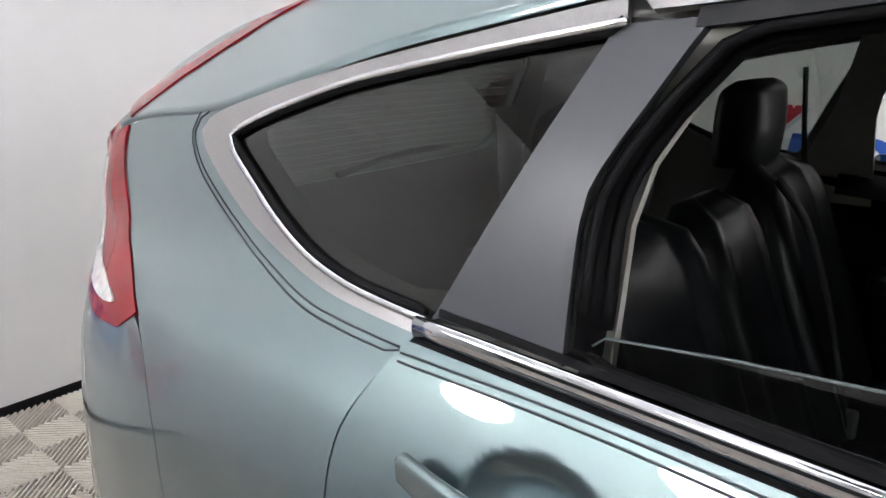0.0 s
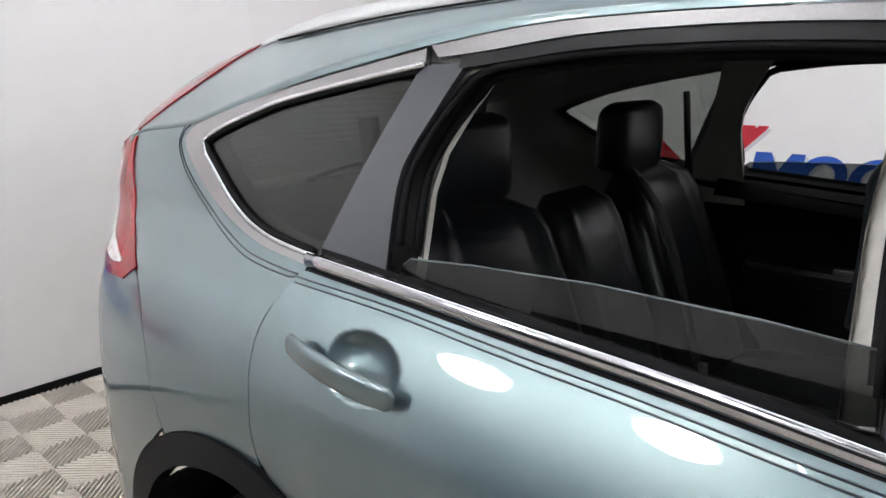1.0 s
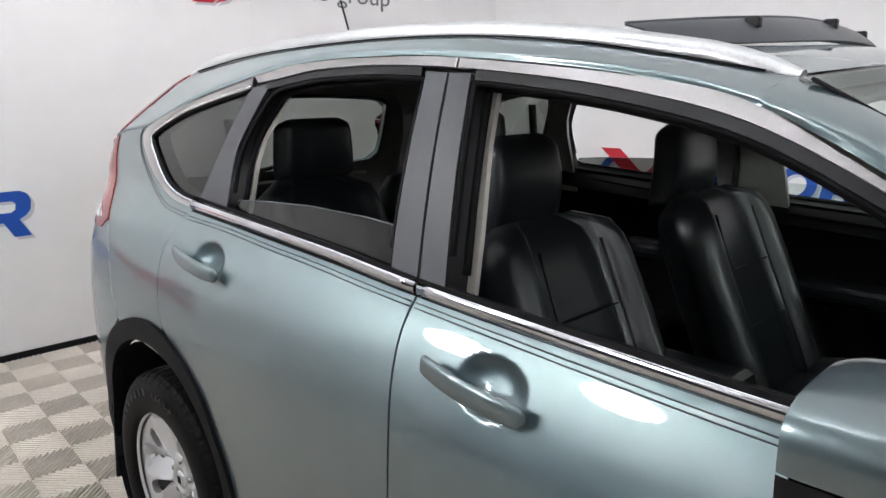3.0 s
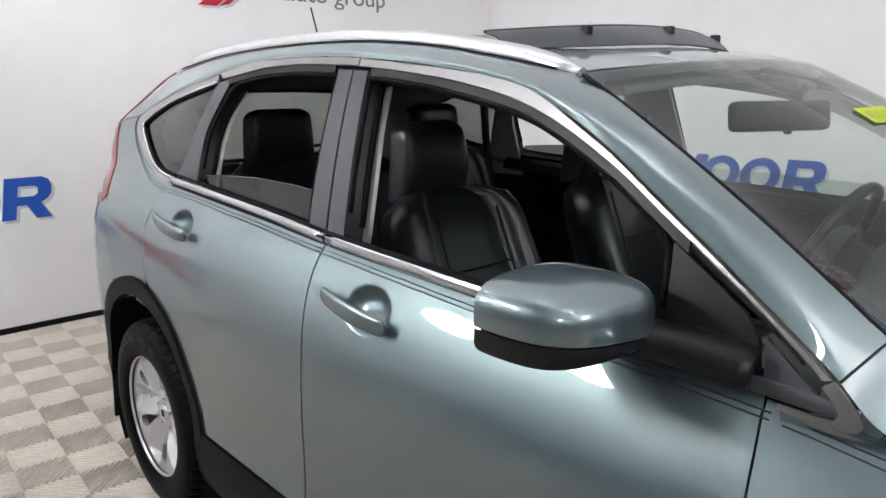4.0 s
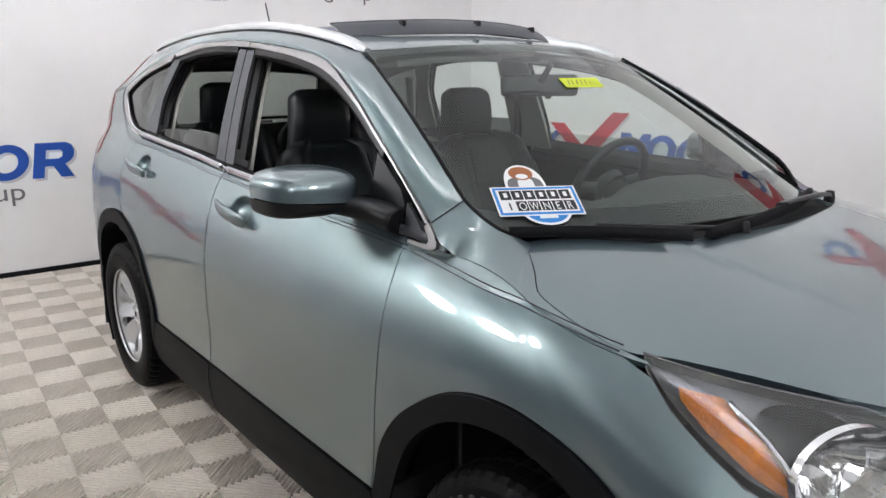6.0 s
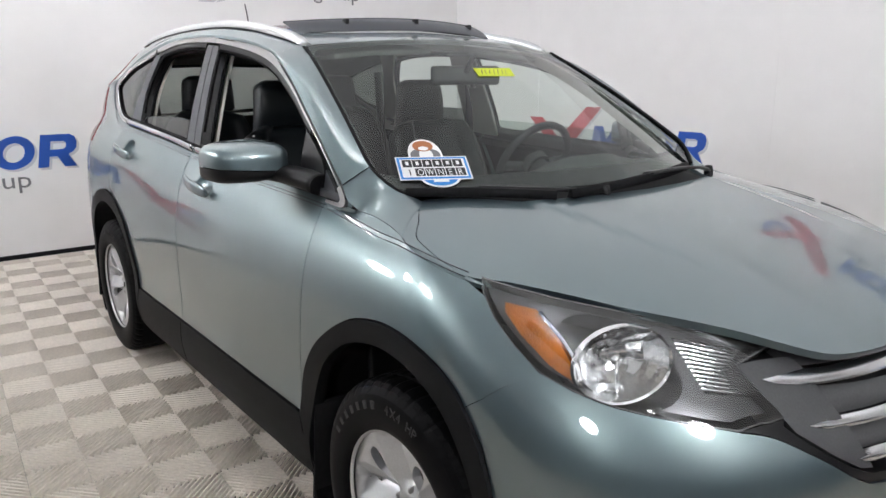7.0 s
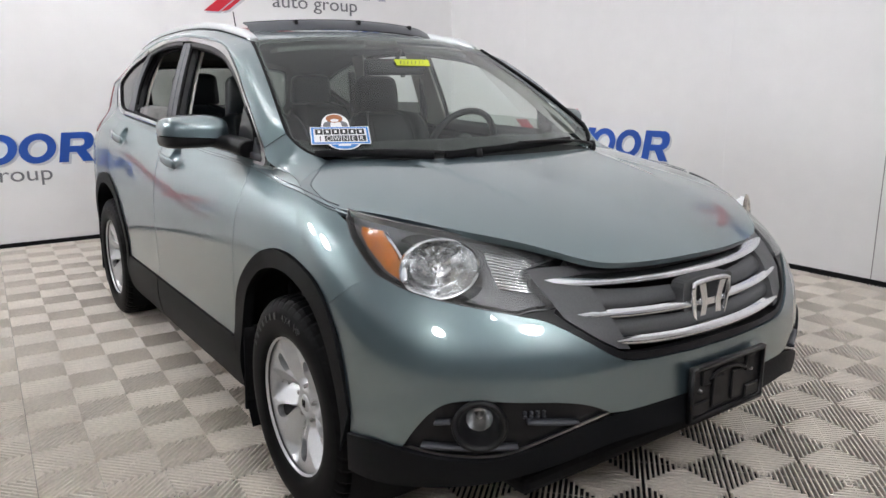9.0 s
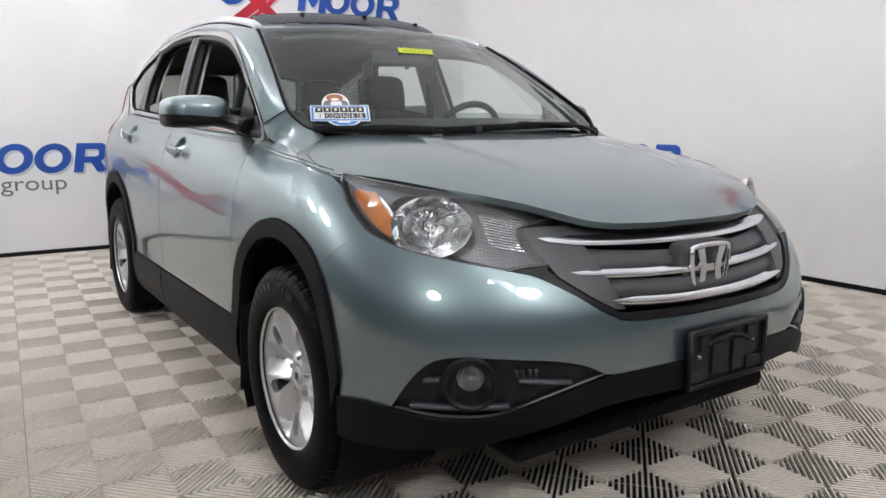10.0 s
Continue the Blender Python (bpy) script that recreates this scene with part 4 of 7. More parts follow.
# pinstripes: two thin dark lines under the window line
PIN = [(-1.25, 1.178), (-1.016, 1.170), (-.8, 1.155), (-.6, 1.143), (-.4, 1.127), (-.2, 1.115), (0, 1.104), (.3, 1.089), (.6, 1.079), (.82, 1.068), (.967, 1.052), (1.11, 1.036), (1.236, 1.027), (1.346, 1.015), (1.45, 1.0)]
for a, b, o in ((-1.295, -.292, doors["rear"]), (-.28, .822, doors["front"]), (.84, 1.45, None)):
    for dz in (0.0, -0.0085):
        def line(a=a, b=b, dz=dz):
            pts = [(x, z + dz) for x, z in cut(PIN, max(a, -1.24), b, 0.03)]
            return sweep([(x, -side_w(x, z) - 0.0006, z) for x, z in pts], [(-0.0008, -0.0013), (0.0008, -0.0013), (0.0008, 0.0013), (-0.0008, 0.0013)])
        both("pinstripe", line, node_mat("dark_pinstripe", (0.03, 0.04, 0.05), 0.4) if (a, dz) == (-1.295, 0.0) else bpy.data.materials["dark_pinstripe"], o or car)
QP = [(-1.745, 1.405), (-1.768, 1.394), (-1.778, 1.372), (-1.762, 1.346), (-1.718, 1.312), (-1.621, 1.262), (-1.534, 1.225), (-1.428, 1.194), (-1.347, 1.184), (-1.25, 1.178)]
for k in (0.0, 0.0085):
    both("pinstripe", lambda: sweep([(x, -body_w(x, z) - 0.0006, z) for x, z in shrink([*curve(QP, 0.02), (-1.25, 1.39)], -k)[:-1]], [(-0.0008, -0.0013), (0.0008, -0.0013), (0.0008, 0.0013), (-0.0008, 0.0013)]), bpy.data.materials["dark_pinstripe"], car)

# wheel wells and underbody
for wx in (-1.33, 1.26):
    both("wheel_well", lambda: loft([[(wx + 0.43 * math.cos(a), -y, 0.36 + 0.43 * math.sin(a)) for a in np.linspace(-0.6, math.pi + 0.6, 25)] for y in (0.90 * 0.985, 0.55)]), RUBBER, car)
    both("well_back", lambda: loft([[(wx + r * math.cos(a), -0.55, 0.36 + r * math.sin(a)) for a in np.linspace(-0.6, math.pi + 0.6, 25)] for r in (0.43, 0.01)]), RUBBER, car)
part("underbody", box(-2.1, 2.0, -.54, .54, .24, .30, 0.02), RUBBER, car)
for s in (1, -1):
    part("rocker", box(-.90, .86, min(s * .55, s * .80), max(s * .55, s * .80), .25, .30), RUBBER, car)
for wx, lo, top in ((-1.735, .19, .47), (.885, .17, .50)):
    both("mudflap", lambda: sweep(curve([(wx, -.80, top), (wx - 0.012, -.80, (top + lo) / 2), (wx - 0.035, -.80, lo)], 0.05), [(-0.10, -0.006), (0.09, -0.006), (0.09, 0.006), (-0.10, 0.006)], up=(1, 0, 0)), RUBBER, car)

# hood and scuttle
def GAP_Y(x):
    """Half-width of the hood along its side gap."""
    return side_w(x, seam_z(x)) - tab([(1.2, .030), (1.3, .026), (1.46, .012), (1.5, .006)], x)


hood_half = [(2.102, 0.0), (2.096, 0.15), (2.07, 0.3), (2.022, .393), (1.908, .499), (1.765, .612), (1.62, .695), (1.52, .748), *[(x, GAP_Y(x)) for x in (1.46, 1.38, 1.30, 1.235)], (1.205, GAP_Y(1.205) - 0.008), (1.163, .715), (1.10, .668), (1.045, .622), (1.12, .530), (1.20, .458), (1.275, .380), (1.318, .2), (1.335, 0.0)]
hood_line = curve(hood_half[:15], 0.02) + curve(hood_half[14:], 0.03)[1:]


def hood_out(line):
    return [(x, -y) for x, y in line] + [(x, y) for x, y in line[::-1][1:-1]]


patch("hood", hood, hood_out(hood_line), PAINT, car, 0.02, 0.0015, 0.02)
patch("scuttle", lambda x, y: (x, y, hood_z(x, y) - 0.012 - 0.05 * max(0, 1.10 - x)), hood_out([(1.40, 0), (1.38, .2), (1.34, .38), (1.17, .55), (1.09, .72), (.96, .735), (.90, .72), (1.0, .6), (1.12, .4), (1.2, 0)]), RUBBER, car, 0.05, 0, 0, label="black plastic scuttle panel")
# the fender's upper face, between its edge and the hood's gap, up to the pillar's foot
diagonal = [(.978, .652), (1.045, .622), (1.10, .668), (1.163, .715), (1.205, GAP_Y(1.205) - 0.008), (1.235, GAP_Y(1.235)), (1.30, GAP_Y(1.30)), (1.38, GAP_Y(1.38)), (1.46, GAP_Y(1.46)), (1.50, GAP_Y(1.50))]
edge_out = [(x, -side_w(x, seam_z(x)) - 0.001) for x in np.linspace(1.505, .95, 32)]
patch("fender_top", hood, [*[(x, -y) for x, y in curve(diagonal, 0.02)], *edge_out], PAINT, car, 0.02, 0.0008, 0.012, mirrored=True)

# roof skin, front pillars
n = 70
rl = [(-2.06 + 2.36 * i / n) for i in range(n + 1)]
ends_f = [(tab([(0, .30), (.35, .30), (.6, .36), (.8, .39), (1, .40)], s), s) for s in np.linspace(0.06, 0.96, 16)]
outline = [*[(x, 0.0) for x in rl], *ends_f, *[(x, 1.0) for x in [.40 - .06 * i for i in range(41)]], *[(-2.06, s) for s in np.linspace(0.9, 0.1, 9)]]
patch("roof_panel", roof, outline, PAINT, car, 0.045, 0.0, mirrored=True, deep=0)


def GLASS_U(v):
    """Half-width of the visible windshield, in u."""
    return tab([(0, .86), (.03, .925), (.06, .963), (.10, .990), (.14, 1.0), (.5, 1.003), (1, 1.0)], min(1, max(0, v)))


WS_EDGE = [windshield(-GLASS_U(v), v) for v in (.98, .9, .8, .7, .6, .5, .4, .3, .22, .16, .12, .09, .06, .035, .01)]


def even(line, n):
    """n points at even steps along a line."""
    p = np.array(line, float)
    d = np.concatenate([[0], np.cumsum(np.linalg.norm(np.diff(p, axis=0), axis=1))])
    t = np.linspace(0, d[-1], n)
    return np.stack([np.interp(t, d, p[:, a]) for a in range(3)], 1)


def glass_rim(v):
    """Edge of the sheet metal just over the windshield's rim."""
    return tuple(np.array(windshield(-GLASS_U(v) - 0.002, v)) + np.array((0.003, 0, 0.005)))


def pillar_rows():
    """Lines from the door's trim over the front pillar to the glass, from the roof down to the seam."""
    outer = [(x, -green_w(x, z) - 0.001, z + 0.002) for x, z in curve([(.30, 1.490), (.404, 1.443), (.497, 1.393), (.584, 1.338), (.663, 1.289), (.721, 1.252), (.803, 1.197), (.883, 1.144), (.900, 1.130)], 0.03)]
    outer[0] = roof(.296, 0.0)
    m = 34
    outer = even(outer, m)
    inner = even(curve([roof(.296, 0.35), *[glass_rim(v) for v in (.88, .76, .62, .48, .34, .22, .12)]], 0.03), m)
    r0, r1 = np.array(roof(.296, 0.0)), np.array(roof(.296, 0.35))
    rows = []
    for k in np.linspace(0, 1, 11):
        row = []
        start = np.array(roof(.296, 0.35 * k)) - (r0 + (r1 - r0) * k)
        for i, (a, b) in enumerate(zip(outer, inner)):
            w = min(1.0, i / (m * 0.4))
            w = w * w * (3 - 2 * w)
            fade = 1.0 - 1.0 * max(0.0, i / (m - 1) - 0.55) / 0.45
            row.append(tuple(a + (b - a) * k + (1 - w) * start + w * fade * 0.016 * math.sin(math.pi * k) * np.array((0.35, -0.55, 0.75))))
        rows.append(row)
    return rows


def pillar():
    return loft(pillar_rows()[::-1])


def pillar_foot():
    """Smooth sheet that carries the pillar down and forward into the fender's upper face."""
    rows = pillar_rows()
    n = len(rows) - 1
    low = [(x, -green_w(x, z) - 0.001, z + 0.002) for x, z in ((.922, 1.110), (.944, 1.092))]
    outer = even(curve([tuple(rows[0][-1]), *low, *[(x, -side_w(x, seam_z(x)) - 0.001, seam_z(x)) for x in (.972, 1.0, 1.05, 1.10, 1.15, 1.20)]], 0.012), 30)
    inner = even(curve([rows[-1][-1], *[glass_rim(v) for v in (.09, .06, .035, .012)], (1.058, -.632, hood_z(1.058, .632) + 0.004), (1.075, -.640, hood_z(1.075, .640))], 0.012), 30)
    grid = np.zeros((n + 1, 30, 3))
    for j, row in enumerate(rows):
        k = j / n
        grid[j] = outer * (1 - k) + inner * k
        grid[j, 0] = row[-1]
    # relax the sheet like a stretched skin between its four edges, never under the sheets below
    for _ in range(120):
        grid[1:-1, 1:-1] = 0.25 * (grid[:-2, 1:-1] + grid[2:, 1:-1] + grid[1:-1, :-2] + grid[1:-1, 2:])
        for j in range(1, n):
            for i in range(1, 29):
                grid[j, i, 2] = max(grid[j, i, 2], hood_z(grid[j, i, 0], grid[j, i, 1]) + 0.0012)
    grid[1:-1, 29, 2] -= 0.002
    lines = [[tuple(p) for p in line] for line in grid]
    return loft(lines[::-1])


both("front_pillar", pillar, PAINT, car)
both("pillar_foot", pillar_foot, PAINT, car)
patch("trim_backing", green_in(0.006), [(.880, 1.124), (.922, 1.113), (.946, 1.096), (.957, 1.080), (.948, 1.071), (.870, 1.071)], PAINT, car, 0.02, 0.0, 0, mirrored=True)
# narrow lip of the fender under the end of the window trim
LIP = np.linspace(.835, .966, 12)
both("fender_lip", lambda: loft([[(x, -side_w(x, 1.062) - 0.0006, 1.062) for x in LIP], [(x, -0.5 * (side_w(x, 1.070) + green_w(x, 1.076)) - 0.001, 1.071) for x in LIP], [(x, -green_w(x, 1.080) - 0.001, 1.081 - 0.10 * max(0.0, x - .93)) for x in LIP]]), PAINT, car)
PR = pillar_rows()
both("pillar_seam", lambda: sweep([tuple(np.array(row[-1]) + np.array((0.0, -0.0008, 0.0010))) for row in PR], [(-0.0016, -0.001), (0.0016, -0.001), (0.0016, 0.001), (-0.0016, 0.001)]), BLACK, car)
both("windshield_moulding", lambda: sweep([(p[0] + 0.002, p[1] + 0.005, p[2] + 0.004) for p in curve(WS_EDGE, 0.03)], [(-0.006, -0.003), (0.006, -0.003), (0.006, 0.002), (-0.006, 0.002)], up=(0.6, 0, 0.8)), RUBBER, car)
GV = (.01, .03, .06, .09, .12, .16, .25, .35, .45, .55, .65, .75, .85, .97)
full = [*[(u, 0) for u in np.linspace(-.85, .85, 25)], *[(GLASS_U(v), v) for v in GV], *[(u, 1) for u in np.linspace(1, -1, 25)], *[(-GLASS_U(v), v) for v in GV[::-1]]]
patch("windshield", windshield, full, GLASS, car, 0.08, 0.0, 0, label="clear windshield glass")
FRIT = node_mat("black_glass_frit", (0.012, 0.012, 0.013), 0.15)
inner_w = [*[(u, .085) for u in np.linspace(-.79, .79, 25)], *[(GLASS_U(v) - 0.035, v) for v in np.linspace(.12, .92, 12)], *[(u, .955) for u in np.linspace(.94, -.94, 25)], *[(0.035 - GLASS_U(v), v) for v in np.linspace(.92, .12, 12)]]
patch("glass_border", lambda u, v: tuple(np.array(windshield(u, v)) - np.array((0.002, 0, 0.003))), full, FRIT, car, 0.06, 0.0, 0, holes=[inner_w], label="black border printed on the glass")


# ---- car: front end ----
def to_u(x, z):
    """The angle along the nose of a point of the right side."""
    x0, xf = tab(X0F, z), tab(XF, z)
    return math.acos(min(1, max(0, (x - x0) / (xf - x0))) ** (NOSE / 2)) / (math.pi / 2)


def nose_in(d):
    def fn(u, z):
        x, y, zz = nose(u, z)
        k = math.cos(u * math.pi / 2)
        return (x - d * (0.35 + 0.65 * k), y + d * math.sin(u * math.pi / 2) * 0.9, zz)
    return fn


def mirror_u(line):
    return [(-u, z) for u, z in line]


def ring_u(right):
    """A closed outline from its right half, drawn from the top middle to the bottom middle."""
    return [*right, *mirror_u(right[::-1])[1:-1]] if right[0][0] == 0 else [*right, *mirror_u(right[::-1])]


CHIN_TOP = [(0.94, .412), (.846, .425), (.753, .422), (.659, .413), (.528, .413), (.441, .441), (.348, .480), (.253, .509), (.167, .516), (.089, .520), (0, .521)]
CHIN_BOT = [(0.94, .295), (.835, .298), (.729, .308), (.532, .338), (.394, .385), (.263, .432), (.143, .442), (0, .440)]
FOG = [(.753, .424), (.728, .465), (.698, .505), (.670, .535), (.638, .557), (.60, .568), (.556, .571), (.47, .566), (.375, .558), (.313, .541), (.267, .513)]
FOG_LOW = [(.267, .513), (.33, .490), (.399, .462), (.474, .429), (.527, .416), (.60, .413), (.658, .415), (.753, .424)]
BAND = [(.437, .771), (.383, .756), (.316, .71), (.256, .659), (.21, .641), (.106, .637), (0, .636)]
BAND_IN = [(.372, .790), (.34, .752), (.285, .702), (.235, .668), (.20, .660), (.106, .657), (0, .657)]
HL_TOP = [(.762, .995), (.70, .985), (.644, .976), (.533, .958), (.411, .936), (.299, .914), (.262, .892)]
HL_LOW = [(.437, .772), (.543, .793), (.637, .811), (.698, .830), (.745, .851), (.768, .89), (.778, .93), (.775, .975)]
HL_IN = [(.372, .866), (.362, .82), (.35, .785), (.398, .780), (.437, .772)]

seam = [(to_u(x, z), z) for x, z in ((1.568, .746), (1.612, .778), (1.652, .812))]
arch_edge = [(to_u(x, z), z) for x, z in ((1.685, .45), (1.672, .55), (1.655, .62), (1.63, .68), (1.595, .722))]
right = [(0, .636), *curve(BAND[::-1], 0.02)[1:], *curve(HL_LOW[:5], 0.02)[1:], *seam[::-1], *arch_edge[::-1], *curve(CHIN_TOP[:3], 0.02)[:-1], *curve(FOG, 0.02), *curve(CHIN_TOP[7:], 0.02)[1:]]
right = [(max(0.0, u), z) for u, z in right]
right[-1] = (0.0, right[-1][1])
patch("bumper", nose, ring_u(right), PAINT, car, 0.018, 0.0, 0.015, flip=1)
chin = [(0.0, .5195), *curve(CHIN_TOP[::-1], 0.02)[1:], *curve(CHIN_BOT, 0.02)]
chin[-1] = (0.0, chin[-1][1])


def chin_fn(u, z):
    x, y, zz = nose(u, z)
    out = 0.012 * math.sin(math.pi * min(1, max(0, (z - 0.29) / 0.22)))
    return (x + out * math.cos(u * 1.5), y - out * math.sin(u * 1.57), zz)


patch("lower_bumper", chin_fn, ring_u(chin), CLAD, car, 0.018, 0.0008, 0.03, label="dark grained plastic bumper skirt")
lip = [(0.0, .48), *[(u, .48 - .08 * u) for u in np.linspace(.1, .9, 9)], *[(u, tab(CHIN_BOT[::-1], u) - 0.012) for u in np.linspace(.9, .1, 9)], (0.0, .428)]
patch("under_lip", nose_in(0.05), ring_u(lip), BLACK, car, 0.04, 0, 0)
for sgn in (1, -1):
    f = empty("fog_lamp")
    f.parent = car
    tagged(f, "round clear fog lamp in black surround")
    m = (lambda bm: bm) if sgn > 0 else flip_y

    def flipped(ob):
        if sgn < 0:
            for v in ob.data.vertices:
                v.co.y = -v.co.y
            ob.data.flip_normals()
        return ob
    flipped(patch("surround", nose_in(0.016), shrink(clean([*curve(FOG, 0.02), *curve(FOG_LOW, 0.02)[1:-1]]), -0.004), BLACK, f, 0.02, 0, 0, holes=[[(.556 + 0.062 * math.cos(k), .504 + 0.050 * math.sin(k)) for k in np.linspace(0, 2 * math.pi, 25)[:-1]]]))
    flipped(patch("surround_edge", nose_in(0.002), [*curve(FOG_LOW, 0.02), *[(u, z + 0.006) for u, z in curve(FOG_LOW, 0.02)[::-1]][1:-1]], SATIN, f, 0.02, 0, 0.006, label="thin bright edge line"))
    c = Vector(nose(.556, .504))
    ahead = Vector((0.80, -0.60, 0.0))

    def turned(profile, seg=40):
        bm = lathe(profile, seg, "x")
        q = Vector((1, 0, 0)).rotation_difference(ahead).to_matrix()
        for v in bm.verts:
            v.co = c + q @ v.co
        return bm
    part("ring", m(turned([(0.050, -0.02), (0.066, -0.012), (0.070, 0.002), (0.066, 0.010), (0.058, 0.008), (0.052, -0.004), (0.046, -0.030), (0.034, -0.046)])), BLACK, f)
    part("reflector", m(turned([(0.001, -0.078), (0.015, -0.073), (0.028, -0.058), (0.034, -0.044)])), CHROME, f)
    part("bulb", m(turned([(0.001, -0.050), (0.007, -0.053), (0.008, -0.072)], 12)), SATIN, f)
    part("lens", m(turned([(0.0005, -0.034), (0.016, -0.035), (0.029, -0.039), (0.034, -0.043)])), LENS, f)
    for (u0, z0), (u1, z1), h in (((.45, .512), (.34, .500), 0.012), ((.665, .505), (.625, .510), 0.010), ((.70, .437), (.47, .446), 0.014)):
        line = [nose_in(0.006)(u0 + (u1 - u0) * t, z0 + (z1 - z0) * t) for t in np.linspace(0, 1, 8)]
        part("blade", m(sweep(line, [(-0.012, -h / 2), (0.012, -h / 3), (0.012, h / 3), (-0.012, h / 2)])), BLACK_GLOSS, f)
    for i in range(8):
        cc = nose_in(0.012)(.455 - 0.014 * (i % 4), .533 - 0.011 * (i // 4))
        part("mesh_cell", m(box(cc[0] - 0.004, cc[0] + 0.005, cc[1] - 0.004, cc[1] + 0.004, cc[2] - 0.004, cc[2] + 0.004, 0.001, 1)), BLACK_GLOSS, f)

# grille
grille = empty("grille")
grille.parent = car
tagged(grille, "dark grey grille with three chrome bars and badge")
DARK_GREY = noise_on(node_mat("dark_silver_grille_paint", (0.085, 0.086, 0.090), 0.42, 0.3), 200.0, 0.08)
field = [(0.0, .866), (.1, .866), (.2, .868), (.262, .868), (.372, .866), *HL_IN[1:3], *BAND_IN[1:]]
patch("backing", nose_in(0.075), ring_u(field), BLACK, grille, 0.03, -0.006, 0)
patch("lower_frame", nose_in(0.006), ring_u([(0.0, .6585), *curve(BAND_IN[::-1], 0.02)[1:-1], (.35, .782), (.398, .777), *curve(BAND, 0.02)]), BLACK, grille, 0.02, 0.0008, 0.04, label="black grille surround")
BARS = [  # centre height, half height, outer end, material, depth, sag
    (.853, .0150, .27, DARK_GREY, 0.018), (.826, .0120, .346, CHROME, 0.004), (.774, .0165, .28, DARK_GREY, 0.026), (.747, .0100, .31, CHROME, 0.010), (.705, .0165, .235, DARK_GREY, 0.026), (.677, .0110, .244, CHROME, 0.008)]
for z0, h, ue, mat, d in BARS:
    lift = 0.015
    us = np.linspace(0, ue, 22)
    zc = [z0 + lift * (u / ue) ** 2 for u in us]
    hh = [h * (1 - 0.85 * max(0, (u / ue - 0.72) / 0.28) ** 1.5) if mat is CHROME else h * (1 + 0.5 * (u / ue)) for u in us]
    top, low = [(u, z + k) for u, z, k in zip(us, zc, hh)], [(u, z - k) for u, z, k in zip(us, zc, hh)]

    def fn(u, z, d=d, z0=z0, h=h, lift=lift, ue=ue):
        k = (z - z0 - lift * (u / ue) ** 2) / (h * 1.5)
        return nose_in(d + 0.012 * k * k)(u, z)
    patch("chrome_bar" if mat is CHROME else "grey_bar", fn, [*top, *low[::-1], *mirror_u(low)[1:], *mirror_u(top[::-1])[:-1]], mat, grille, 0.008, 0, 0.03, label="bright chrome bar" if mat is CHROME else "")
for sgn in (1, -1):
    w = patch("wing", nose_in(0.012), [(.372, .866), (.30, .868), (.262, .866), (.255, .845), (.252, .80), (.245, .775), (.235, .735), (.225, .70), (.215, .668), (.24, .672), (.285, .705), (.34, .755), (.352, .785), (.362, .82)], DARK_GREY, grille, 0.02, 0.001, 0.05)
    if sgn < 0:
        for v in w.data.vertices:
            v.co.y = -v.co.y
        w.data.flip_normals()
bm = bmesh.new()
bx, bz = 2.150, .747


def plate_xy(shape, x0, x1, bm=None, dy=0, dz=0, k=1.0):
    """Extrude an outline in (y, z) from x0 to x1."""
    bm = bm or bmesh.new()
    a = [bm.verts.new((x0, dy + y * k, dz + z * k)) for y, z in shape]
    b = [bm.verts.new((x1, dy + y * k, dz + z * k)) for y, z in shape]
    bm.faces.new(b)
    bm.faces.new(a[::-1])
    for i in range(len(shape)):
        j = (i + 1) % len(shape)
        bm.faces.new((a[i], a[j], b[j], b[i]))
    bmesh.ops.recalc_face_normals(bm, faces=bm.faces)
    return bm


badge = empty("badge")
badge.parent = grille
tagged(badge, "chrome rounded badge on dark plate")
plate = [tuple(p) for p in curve([(-.11, .045), (-.085, .066), (0, .070), (.085, .066), (.11, .045), (.095, -.045), (.075, -.062), (0, -.066), (-.075, -.062), (-.095, -.045)], 0.01, True)]
part("badge_plate", plate_xy(plate, bx - 0.05, bx - 0.008, None, 0, bz), DARK_GREY, grille)
ring = curve([(-.078, .040), (-.066, .055), (0, .059), (.066, .055), (.078, .040), (.066, -.040), (.052, -.055), (0, -.058), (-.052, -.055), (-.066, -.040)], 0.008, True)
part("frame", sweep([(bx, y, bz + z) for y, z in ring], [(0.008 * math.cos(a), 0.008 * math.sin(a)) for a in np.linspace(0, 2 * math.pi, 9)[:-1]], True, (1, 0, 0)), CHROME, badge)
for sgn in (1, -1):
    part("upright", plate_xy([(sgn * y, z) for y, z in ((.060, .050), (.032, .052), (.020, .008), (.018, -.008), (.024, -.052), (.048, -.050), (.041, 0.0))], bx - 0.012, bx + 0.006, None, 0, bz), CHROME, badge)
part("crossbar", plate_xy([(-.023, .006), (.023, .006), (.021, -.014), (-.021, -.014)], bx - 0.012, bx + 0.004, None, 0, bz), CHROME, badge)
part("badge_well", plate_xy([(y * .92, z * .92) for y, z in ring], bx - 0.02, bx - 0.004, None, 0, bz), BLACK, badge)

